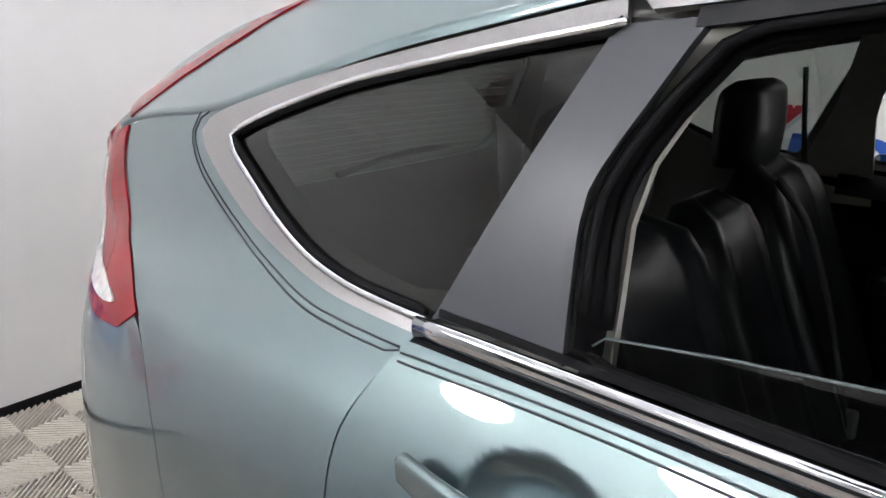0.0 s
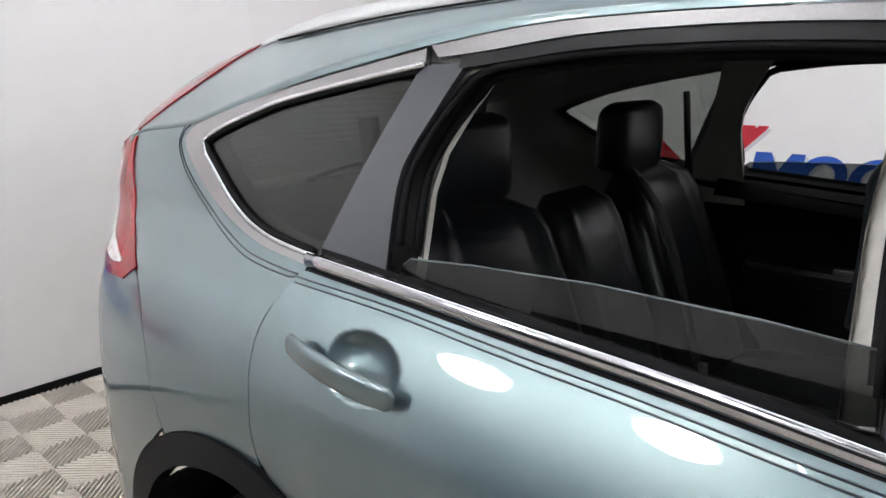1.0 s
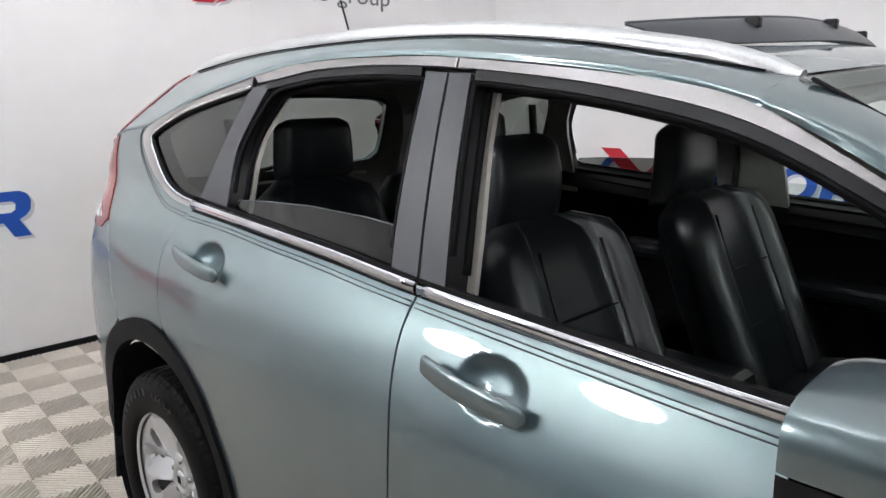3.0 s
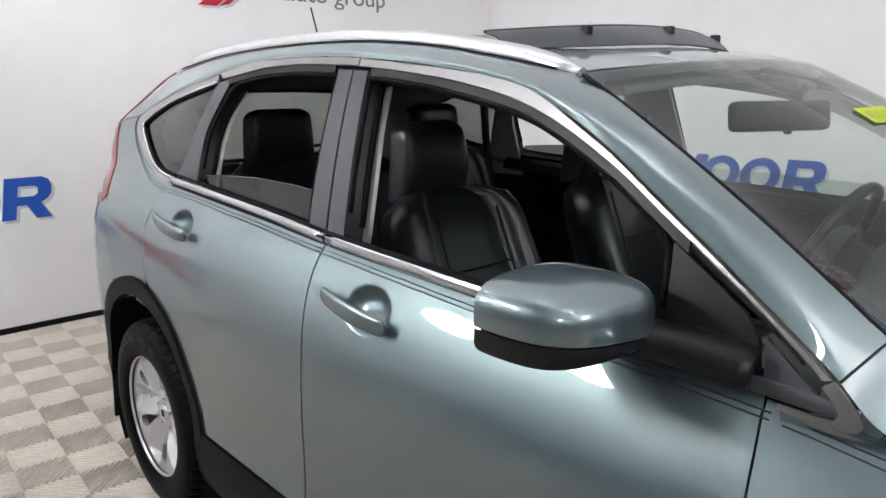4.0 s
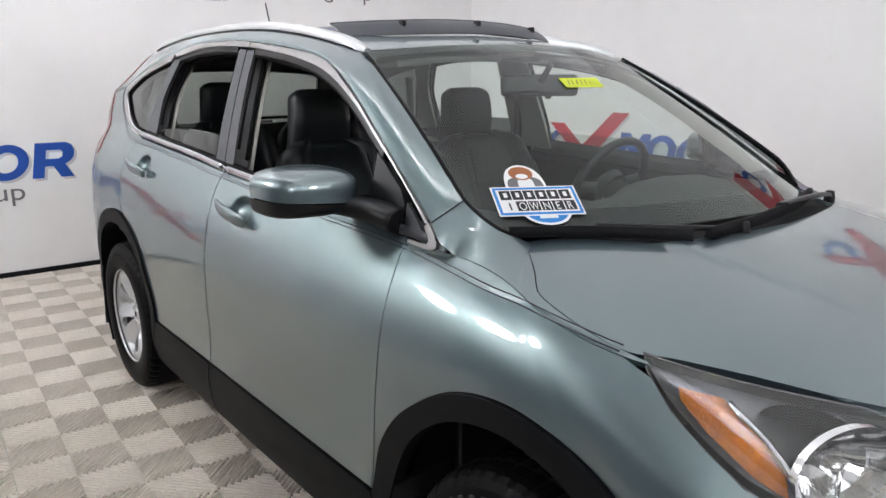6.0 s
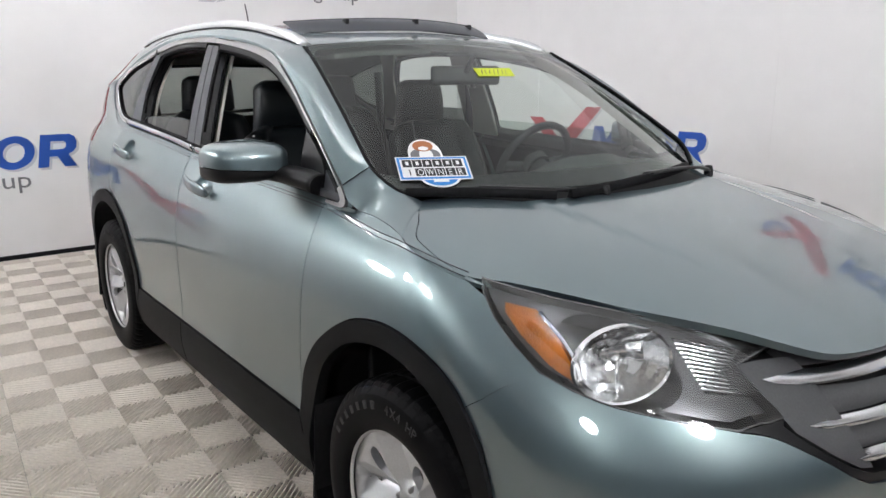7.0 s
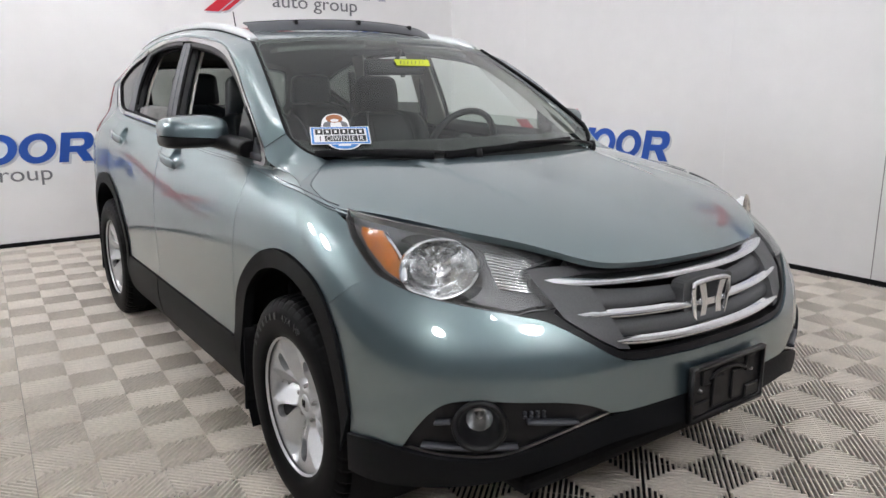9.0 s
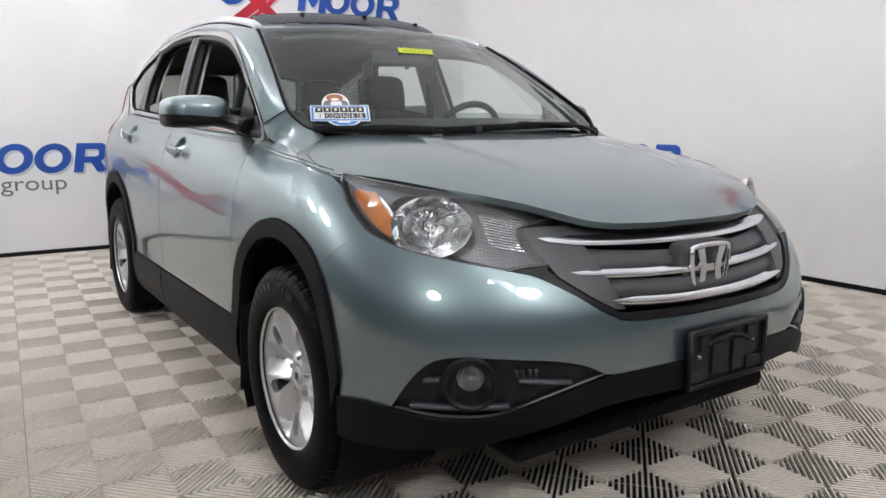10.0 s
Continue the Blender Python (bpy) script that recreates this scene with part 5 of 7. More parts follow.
# number plate bracket
br = empty("plate_bracket")
br.parent = car
tagged(br, "black plastic number plate bracket, empty")
px = 2.212
bm = plate_xy([(-.158, .592), (.165, .592), (.165, .443), (-.158, .443)], px, px + 0.008)
part("plate_base", bm, BLACK, br)
bm = bmesh.new()
rim = [(-.158, .592), (.165, .592), (.165, .443), (-.158, .443)]
sweep([(px + 0.010, y, z) for y, z in rim], [(-0.007, -0.006), (0.007, -0.006), (0.007, 0.010), (-0.007, 0.010)], True, (1, 0, 0), bm=bm)
part("rim", bm, BLACK, br)
for y0, y1, z0, z1 in ((-.115, -.075, .535, .582), (.085, .125, .535, .582), (-.065, -.012, .462, .55), (.022, .075, .462, .55), (-.15, -.08, .452, .49), (.09, .155, .452, .49)):
    part("pad", box(px + 0.007, px + 0.015, y0, y1, z0, z1, 0.003, 1), BLACK, br)
for y0, z0 in ((-.118, .522), (.112, .536)):
    part("bolt", lathe([(0.0005, 0.016), (0.005, 0.016), (0.006, 0.012), (0.006, 0.006)], 10, "x", (px, y0, z0)), SATIN, br, "small bright bolt")
part("bridge", tube(curve([(px + 0.014, -.085, .548), (px + 0.014, -.04, .566), (px + 0.014, .03, .566), (px + 0.014, .08, .548)], 0.02), 0.006, 6, up=(1, 0, 0)), BLACK, br)

# headlamps
LAMP_CHROME = noise_on(node_mat("lamp_reflector", (0.90, 0.91, 0.92), 0.12, 1.0), 55.0, 0.0012, "Bump")
HOUSE = noise_on(node_mat("grey_lamp_housing", (0.11, 0.11, 0.115), 0.25, 0.3), 30.0, 0.15)
for sgn in (1, -1):
    hl = empty("headlamp")
    hl.parent = car
    tagged(hl, "large clear halogen headlamp with amber side lens")
    m = (lambda bm: bm) if sgn > 0 else flip_y

    def flipped(ob):
        if sgn < 0:
            for v in ob.data.vertices:
                v.co.y = -v.co.y
            ob.data.flip_normals()
        return ob
    out = [*curve(HL_TOP, 0.02), *curve(HL_IN, 0.02)[0:], *curve(HL_LOW, 0.02)[1:]]
    flipped(patch("lens", nose, out, LENS, hl, 0.02, 0.0015, 0, label="clear plastic lens"))
    eye_hole = [(.583 + 0.108 * math.cos(k), .863 + 0.076 * math.sin(k)) for k in np.linspace(0, 2 * math.pi, 33)[:-1]]
    flipped(patch("bezel", nose_in(0.045), out, HOUSE, hl, 0.03, -0.002, 0, holes=[eye_hole, [(.448, .902), (.348, .880), (.375, .803), (.458, .815)]]))
    flipped(patch("back_shell", nose_in(0.16), out, BLACK, hl, 0.05, 0.01, 0))
    flipped(patch("inner_wall", nose_in(0.003), [*out], HOUSE, hl, 0.02, 0.0, 0.08, holes=[shrink(clean(out), 0.0025)]))
    amber = [tuple(p) for p in [(.742, .951), (.678, .944), (.671, .90), (.674, .862), (.688, .836), (.704, .842), (.724, .856), (.748, .90), (.754, .935)]]
    trim_line = [nose_in(0.024)(u, z) for u, z in curve([(.676, .94), (.662, .90), (.665, .86), (.684, .828)], 0.02)]
    part("turn_lens_rim", m(sweep(trim_line, [(-0.004, -0.006), (0.004, -0.006), (0.004, 0.006), (-0.004, 0.006)])), LAMP_CHROME, hl)
    flipped(patch("turn_lens", nose_in(0.028), amber, AMBER, hl, 0.02, 0, 0.03, label="amber turn signal lens"))
    c = Vector(nose_in(0.056)(.583, .863))
    ahead = Vector((0.90, -0.42, 0.10)).normalized()

    def turned(profile, seg=48, cc=None, squash=1.0):
        bm = lathe(profile, seg, "x")
        q = Vector((1, 0, 0)).rotation_difference(ahead).to_matrix()
        for v in bm.verts:
            v.co = (cc or c) + q @ Vector((v.co.x, v.co.y * squash, v.co.z))
        return bm
    bm = bmesh.new()
    prof = [(0.014, -0.060), (0.040, -0.050), (0.064, -0.026), (0.080, 0.004), (0.090, 0.026), (0.0945, 0.030), (0.096, 0.016)]
    rings = []
    rot = Vector((1, 0, 0)).rotation_difference(ahead).to_matrix()
    for i, (r, h) in enumerate(prof):
        ring = []
        for j in range(56):
            a = 2 * math.pi * j / 56
            k = 1.0 - (0.04 if (j // 2) % 2 and 0 < i < 4 and 4 < j < 26 else 0.0)
            ring.append(bm.verts.new(c + rot @ Vector((h, 1.12 * r * k * math.cos(a), r * k * math.sin(a) * 0.86))))
        rings.append(ring)
    for a, b in zip(rings, rings[1:]):
        for j in range(56):
            bm.faces.new((a[j], a[(j + 1) % 56], b[(j + 1) % 56], b[j]))
    part("main_reflector", m(bm), LAMP_CHROME, hl)
    part("bulb_shield", m(turned([(0.0005, 0.000), (0.012, -0.003), (0.015, -0.012), (0.014, -0.055)], 20)), LAMP_CHROME, hl)
    part("bulb_bridge", m(tube([c + rot @ Vector((-0.006, 0.0, -0.075)), c + rot @ Vector((-0.003, 0.0, 0.0))], 0.004, 6, up=(1, 0, 0))), LAMP_CHROME, hl)
    # inner, squarish reflector with fluted steps
    q = [(.445, .905), (.345, .878), (.372, .80), (.46, .815)]
    bm = bmesh.new()
    for i in range(13):
        t0, t1 = i / 13, (i + 0.94) / 13

        def at(s, t, d):
            u = (q[0][0] + (q[1][0] - q[0][0]) * s) * (1 - t) + (q[3][0] + (q[2][0] - q[3][0]) * s) * t
            z = (q[0][1] + (q[1][1] - q[0][1]) * s) * (1 - t) + (q[3][1] + (q[2][1] - q[3][1]) * s) * t
            return nose_in(d)(u, z)
        loft([[at(s, t0, 0.075) for s in np.linspace(0, 1, 9)], [at(s, (t0 + t1) / 2, 0.055) for s in np.linspace(0, 1, 9)], [at(s, t1, 0.075) for s in np.linspace(0, 1, 9)]], bm)
    part("inner_reflector", m(bm), LAMP_CHROME, hl)

# ---- car: wheels ----
CZ = 0.351


def tyre_mesh():
    """Tyre with two deep grooves and cross cuts on the shoulders."""
    seg = 200
    prof = [(0.219, .100), (0.226, .110), (0.245, .1165), (0.285, .1195), (0.318, .114), (0.336, .104), (0.346, .092), (0.351, .076), (0.352, .050), (0.352, .046), (0.345, .045), (0.345, .037), (0.352, .036), (0.352, .004), (0.345, .003)]
    prof = prof + [(r, -y) for r, y in prof[::-1]]
    bm = bmesh.new()
    rings = []
    for i, (r, y) in enumerate(prof):
        ring = []
        for j in range(seg):
            a = 2 * math.pi * j / seg
            rr = r
            if r > 0.345 and j % 4 == 0:
                rr -= 0.004
            elif 0.33 < r < 0.347 and abs(y) > 0.09 and j % 4 == 0:
                rr -= 0.0025
            ring.append(bm.verts.new((rr * math.cos(a), y, rr * math.sin(a))))
        rings.append(ring)
    for a, b in zip(rings, rings[1:]):
        for j in range(seg):
            k = (j + 1) % seg
            f = bm.faces.new((a[j], a[k], b[k], b[j]))
            f.smooth = a[j].co.xz.length < 0.33
    bmesh.ops.recalc_face_normals(bm, faces=bm.faces)
    return bm


def wheel_face(r, a):
    """Depth of the cast wheel face: ten flat blades that meet pairwise in a valley, slots between the pairs; negative is outwards."""
    dish = 0.026 * (1 - min(1, r / 0.20)) ** 1.3 - 0.010 * min(1, r / 0.2)
    reach = min(1, max(0, (r - 0.045) / 0.035)) * min(1, max(0, (0.213 - r) / 0.012))
    bend = math.radians(98) + 0.16 * (r - 0.11) / 0.11
    off = abs(((a - bend) / math.radians(72) + 0.5) % 1.0 - 0.5)
    across = off * math.radians(72) * r
    valley = 0.62 * max(0.0, 0.060 - across) * reach
    line = 0.006 * math.exp(-(across / 0.004) ** 2) * reach
    return dish + valley + line


def polar_patch(name, mat, parent):
    def fn(x, z):
        return (x, -0.082 + wheel_face(math.hypot(x, z), math.atan2(z, x)), z)
    outer = [(0.2185 * math.cos(a), 0.2185 * math.sin(a)) for a in np.linspace(0, 2 * math.pi, 97)[:-1]]
    holes = []
    for k in range(5):
        for deg, r0, r1, half in ((62, 0.070, 0.186, 0.026),):
            a0 = math.radians(deg + 72 * k)
            d = r1 - r0
            tear = curve([(r0, 0.0), (r0 + d * .3, half * .55), (r0 + d * .65, half), (r0 + d * .92, half * .8), (r1, 0.0), (r0 + d * .92, -half * .6), (r0 + d * .65, -half * .7), (r0 + d * .3, -half * .4)], 0.008, True)
            holes.append([(x * math.cos(a0) - y * math.sin(a0), x * math.sin(a0) + y * math.cos(a0)) for x, y in tear])
    return patch(name, fn, outer, mat, parent, 0.0075, 0, 0.022, holes=holes)


ty = tyre_mesh()
tyre_me = bpy.data.meshes.new("tyre")
ty.to_mesh(tyre_me)
ty.free()
tyre_me.materials.append(TYRE_RUBBER)
first = None
for wx in (1.31, -1.31):
    for sgn in (-1, 1):
        w = empty("wheel")
        w.parent = car
        tagged(w, "silver five-spoke alloy wheel with black all-season tyre")
        w.matrix_basis = pose(wx, sgn * 0.79, CZ, 0, 0, 0 if sgn < 0 else 180)
        t = new("tyre", tyre_me)
        t.parent = w
        if first is None:
            rim = polar_patch("rim_face", SILVER, w)
            # barrel and disc kept dark: shade behind the spokes put into their colour
            barrel = part("rim_barrel", lathe([(0.2185, -0.100), (0.228, -0.103), (0.231, -0.098), (0.222, -0.085), (0.205, -0.06), (0.195, 0.02), (0.215, 0.09), (0.226, 0.095)], 72), noise_on(node_mat("shaded_wheel_barrel", (0.10, 0.10, 0.10), 0.5, 0.6), 30.0, 0.3), w)
            lip = part("rim_lip", lathe([(0.216, -0.099), (0.219, -0.1045), (0.226, -0.1065), (0.2325, -0.104), (0.2335, -0.097)], 72), SILVER, w, smooth=True)
            disc = part("brake_disc", lathe([(0.06, -0.012), (0.150, -0.012), (0.150, 0.012), (0.06, 0.012)], 48), noise_on(node_mat("brake_steel", (0.12, 0.115, 0.11), 0.5, 0.9), 50.0, 0.2), w)
            back = part("wheel_back", lathe([(0.001, 0.03), (0.20, 0.035)], 48), RUBBER, w)
            cap = part("centre_cap", lathe([(0.0005, -0.068), (0.022, -0.0675), (0.029, -0.063), (0.031, -0.050)], 32), SILVER, w)
            badge_w = bmesh.new()
            for s2 in (1, -1):
                box(s2 * 0.006 - 0.002, s2 * 0.006 + 0.002, -0.0705, -0.067, -0.012, 0.012, bm=badge_w)
            box(-0.006, 0.006, -0.0705, -0.067, -0.0018, 0.0018, bm=badge_w)
            mark = part("cap_mark", badge_w, BLACK, w)
            nuts = []
            for k in range(5):
                a = math.radians(90 + 72 * k)
                nuts.append(part("lug_nut", lathe([(0.0005, -0.066), (0.007, -0.065), (0.009, -0.058), (0.009, -0.04)], 6, "y", (0.057 * math.cos(a), 0, 0.057 * math.sin(a))), SATIN, w))
            first = [rim, barrel, lip, disc, back, cap, mark, *nuts]
        else:
            for o in first:
                c2 = o.copy()
                scene.collection.objects.link(c2)
                c2.parent = w

# ---- car: door mirrors, rails, sunroof, aerial, wipers ----
def mirror_shell():
    """Rounded box, open at the back where the mirror glass sits."""
    bm = bmesh.new()
    bmesh.ops.create_cube(bm, size=2.0)
    bmesh.ops.subdivide_edges(bm, edges=bm.edges, cuts=21, use_grid_fill=True)
    for v in bm.verts:
        p = [math.tan(c * math.pi / 4) for c in v.co]
        n = 4.6
        k = sum(abs(c) ** n for c in p) ** (1 / n)
        px, cy, cz = p[0] / k, -p[1] / k, p[2] / k
        # fuller at the outer end, drawn in towards the arm
        taper = 1.0 - 0.16 * max(0.0, -cy) ** 2 - 0.05 * max(0.0, cy)
        z = 1.168 + (0.073 if cz > 0 else 0.049) * cz * taper * (1 - 0.16 * max(0.0, px) ** 2) - 0.004 * cy
        v.co = (0.552 + (0.115 if px > 0 else 0.095) * px * (1 - 0.12 * cy * cy) - 0.0175 * cy, -0.920 - 0.113 * cy * (1 - 0.10 * max(0.0, px) ** 2), z)
    bmesh.ops.bisect_plane(bm, geom=[*bm.verts, *bm.edges, *bm.faces], plane_co=(0.486, 0, 0), plane_no=(1, 0, 0), clear_inner=True)
    for f in bm.faces:
        f.smooth = True
    bmesh.ops.recalc_face_normals(bm, faces=bm.faces)
    return bm


for sgn in (1, -1):
    mr = empty("door_mirror")
    mr.parent = doors["front"][0 if sgn > 0 else 1]
    m = (lambda bm: bm) if sgn > 0 else flip_y
    cap, low = mirror_shell(), mirror_shell()
    bmesh.ops.bisect_plane(cap, geom=[*cap.verts, *cap.edges, *cap.faces], plane_co=(0.6, -0.91, 1.1605), plane_no=(0.0, 0.06, 1), clear_inner=True)
    bmesh.ops.bisect_plane(low, geom=[*low.verts, *low.edges, *low.faces], plane_co=(0.6, -0.91, 1.1580), plane_no=(0.0, 0.06, 1), clear_outer=True)
    part("mirror_cap", m(cap), PAINT, mr.parent, "body-coloured mirror cap")
    part("mirror_lower", m(low), BLACK, mr.parent, "black mirror underside")
    bpy.data.objects.remove(mr)
    par = doors["front"][0 if sgn > 0 else 1]
    g2 = [tuple(p) for p in curve([(-1.025, 1.15), (-1.02, 1.20), (-1.0, 1.222), (-.95, 1.228), (-.87, 1.226), (-.845, 1.20), (-.84, 1.16), (-.86, 1.128), (-.95, 1.122), (-1.0, 1.126)], 0.01, True)]
    part("mirror_glass", m(plate_xy([(y, z) for y, z in g2], 0.496, 0.500)), MIRROR, par, "mirror glass")
    arm_line = curve([(.575, -.880, 1.150), (.64, -.838, 1.144), (.72, -.806, 1.134), (.79, -.785, 1.122)], 0.02)
    arm = sweep(arm_line, [(0.045 * math.copysign(abs(math.cos(a)) ** .8, math.cos(a)), 0.026 * math.copysign(abs(math.sin(a)) ** .8, math.sin(a))) for a in np.linspace(0, 2 * math.pi, 17)[:-1]], scale=list(np.linspace(0.95, 1.15, len(arm_line))))
    part("mirror_arm", m(arm), BLACK, par)

RAIL_X = np.linspace(-1.64, .305, 44)


def rail():
    line, size = [], []
    for x in RAIL_X:
        t = (x + 1.64) / 1.945
        zb = roof(x, 0.35)[2]
        rise = 0.014 * min(1, t / 0.10) * min(1, (1 - t) / 0.06)
        line.append((x, -tab(RAILY, x) + 0.004, zb + rise))
        size.append(0.45 + 0.55 * min(1, t / 0.12) * min(1, (1 - t) / 0.03 + 0.35))
    return sweep(line, [(-0.024, -0.020), (-0.020, 0.002), (-0.010, 0.013), (0.004, 0.015), (0.015, 0.009), (0.021, -0.004), (0.023, -0.020)], scale=size)


RAIL_PAINT = noise_on(node_mat("silver_rail_paint", (0.60, 0.61, 0.62), 0.34, 0.7), 200.0, 0.06)
both("roof_rail", rail, RAIL_PAINT, car, "silver painted roof rail")
both("rail_gasket", lambda: sweep([(x, -tab(RAILY, x) - 0.020, roof(x, 0.33)[2] + 0.001) for x in RAIL_X[2:-1]], [(-0.003, -0.0015), (0.003, -0.0015), (0.003, 0.0015), (-0.003, 0.0015)]), RUBBER, car)


def visor(t, s):
    """The sunroof visor: t across, s up from its foot."""
    y = 0.485 * t
    x = 0.185 - 0.15 * abs(t) ** 3.2 - 0.08 * s
    zr = tab(ROOFC, x) - 0.05 * (y / 0.57) ** 2
    return (x, y, zr + 0.006 + 0.037 * max(0.0, math.sin(s * math.pi / 2)) ** 0.8)


patch("sunroof_visor", visor, [*[(t, 0) for t in np.linspace(-1, 1, 41)], (1, .5), *[(t, 1) for t in np.linspace(1, -1, 41)], (-1, .5)], BLACK_GLOSS, car, 0.06, 0, 0.004, label="smoked acrylic sunroof visor")
part("visor_edge", tube([visor(t, 1.0) for t in np.linspace(-1, 1, 41)], 0.004, 6), BLACK_GLOSS, car)
for t in (-.62, .0, .62):
    p = visor(t, 0.55)
    part("visor_clip", box(p[0] - 0.012, p[0] + 0.016, p[1] - 0.008, p[1] + 0.008, p[2] - 0.01, p[2] + 0.012, 0.003, 1), BLACK, car)
patch("sunroof_glass", lambda x, y: (x, y, tab(ROOFC, x) - 0.05 * (y / 0.57) ** 2 + 0.008 + 0.012 * max(0, (0.02 - x)) / 0.7), [tuple(p) for p in curve([(-.02, -.40), (.02, -.3), (.03, 0), (.02, .3), (-.02, .40), (-.55, .42), (-.66, .38), (-.69, 0), (-.66, -.38), (-.55, -.42)], 0.04, True)], FRIT, car, 0.06, 0, 0.012, label="dark tilted sunroof glass")
an = empty("aerial")
an.parent = car
tagged(an, "thin black roof aerial")
part("mast", tube([(-1.50, 0.005, tab(ROOFC, -1.5) + 0.02), (-1.585, 0.012, 1.84)], 0.0035, 8), RUBBER, an)
part("foot", box(-1.535, -1.47, -0.016, 0.026, tab(ROOFC, -1.5) - 0.006, tab(ROOFC, -1.5) + 0.026, 0.01), BLACK, an)


def wiper(pts, arm):
    wp = empty("wiper")
    wp.parent = car
    tagged(wp, "black windshield wiper at rest")
    part("blade", sweep(curve(pts, 0.04), [(-0.012, -0.010), (0.012, -0.010), (0.005, 0.014), (-0.005, 0.014)]), RUBBER, wp)
    part("arm", sweep(curve(arm, 0.04), [(-0.010, -0.004), (0.010, -0.004), (0.008, 0.006), (-0.008, 0.006)], scale=None), BLACK, wp)
    part("pivot", lathe([(0.0005, 0.02), (0.012, 0.018), (0.016, 0.0), (0.016, -0.02)], 14, "z", arm[-1]), BLACK, wp)


wiper([(1.020, -.655, 1.112), (1.105, -.545, 1.114), (1.20, -.445, 1.113), (1.290, -.345, 1.108)], [(1.135, -.490, 1.126), (1.215, -.405, 1.124), (1.290, -.29, 1.118), (1.318, -.18, 1.106)])
wiper([(1.308, -.310, 1.110), (1.315, -.10, 1.120), (1.288, .12, 1.128), (1.225, .34, 1.130)], [(1.300, .02, 1.138), (1.280, .22, 1.136), (1.250, .38, 1.124), (1.225, .47, 1.104)])


# ---- car: interior ----
def cushion(w, slices, depth, bolster, seg=64, square=0.62):
    """A padded back or seat: slices of (x, z, lean angle, width factor, thickness factor), lofted and closed."""
    bm = bmesh.new()
    rings = []
    for x, z, lean, kw, kd in slices:
        ring = []
        for j in range(seg):
            a = 2 * math.pi * j / seg
            c, s = math.cos(a), math.sin(a)
            y = w * kw * math.copysign(abs(c) ** square, c)
            d = depth * kd * math.copysign(abs(s) ** (square + 0.05), s)
            if s > 0:
                q = abs(y / max(1e-6, w * kw))
                rise = min(1.0, max(0.0, (q - 0.50) / 0.26))
                d += bolster * kd * (rise * rise * (3 - 2 * rise) * abs(s) ** 0.25 - 0.22) - 0.10 * bolster * kd * math.exp(-((q - 0.52) / 0.04) ** 2)
            ring.append(bm.verts.new((x + d * math.cos(lean), y, z + d * math.sin(lean))))
        rings.append(ring)
    for a, b in zip(rings, rings[1:]):
        for j in range(seg):
            bm.faces.new((a[j], a[(j + 1) % seg], b[(j + 1) % seg], b[j])).smooth = True
    for r in (rings[0], rings[-1]):
        c = bm.verts.new(sum((v.co for v in r), Vector()) / seg)
        for j in range(seg):
            bm.faces.new((r[j], r[(j + 1) % seg], c)).smooth = True
    bmesh.ops.recalc_face_normals(bm, faces=bm.faces)
    return bm


def moved(bm, y):
    for v in bm.verts:
        v.co.y += y
    return bm


def back_slices(x0, z0, x1, z1, n=12):
    """A seat back from its foot to its shoulders, rounded at the top."""
    out = []
    lean = math.atan2(x0 - x1, z1 - z0)
    for i in range(n + 1):
        t = i / n
        k = math.sqrt(max(0, 1 - max(0, (t - 0.80) / 0.20) ** 2.4))
        out.append((x0 + (x1 - x0) * t, z0 + (z1 - z0) * t, lean, (0.92 + 0.10 * t if t < 0.6 else 0.98 - 0.22 * (t - 0.6)) * (0.62 + 0.38 * k), 0.30 + 0.70 * k))
    return out


def front_seat(yc, xs):
    st = empty("front_seat")
    st.parent = car
    tagged(st, "black leather front seat with bolsters and headrest")
    part("backrest", moved(cushion(0.255, back_slices(xs + 0.30, 0.56, xs + 0.02, 1.205, 16), 0.075, 0.075), yc), LEATHER, st)
    part("seat_pad", moved(cushion(0.26, [(xs + 0.25 + 0.5 * t, 0.60 + 0.05 * t, math.pi / 2 - 0.05, 0.9 + 0.1 * math.sin(math.pi * t), 0.35 + 0.65 * math.sin(math.pi * (0.08 + 0.84 * t)) ** 0.4) for t in np.linspace(0, 1, 14)], 0.085, 0.05), yc), LEATHER, st)
    hr = [(xs - 0.040 + 0.015 * math.sin(math.pi * t), 1.172 + 0.236 * t, 0.12, (1.02 - 0.14 * t) * (1 - 0.30 * max(0, (t - 0.82) / 0.18) ** 2.6), (0.80 + 0.20 * math.sin(math.pi * t)) * (1 - 0.55 * max(0, (t - 0.82) / 0.18) ** 2.6)) for t in np.linspace(0, 1, 20)]
    part("headrest", moved(cushion(0.128, hr, 0.060, 0.0, 40, square=0.42), yc), LEATHER, st)
    for s in (-1, 1):
        part("headrest_post", tube([(xs - 0.03, yc + s * 0.06, 1.16), (xs - 0.04, yc + s * 0.06, 1.235)], 0.006, 8), SATIN, st)
    for s in (-1, 1):
        pts = []
        for t in np.linspace(0.10, 0.90, 14):
            x, z = xs + 0.30 - 0.28 * t, 0.56 + 0.645 * t
            pts.append((x + 0.078 + 0.012 * t, yc + s * (0.135 - 0.02 * t), z + 0.02))
        part("seam", tube(pts, 0.0035, 5), BLACK, st)
    for t in (0.42, 0.66):
        x, z = xs + 0.30 - 0.28 * t, 0.56 + 0.645 * t
        part("seam", tube([(x + 0.074, yc + y, z + 0.02) for y in np.linspace(-.13, .13, 7)], 0.003, 5), BLACK, st)
    part("seat_base", box(xs + 0.15, xs + 0.66, yc - 0.22, yc + 0.22, 0.34, 0.56, 0.03), BLACK, st)


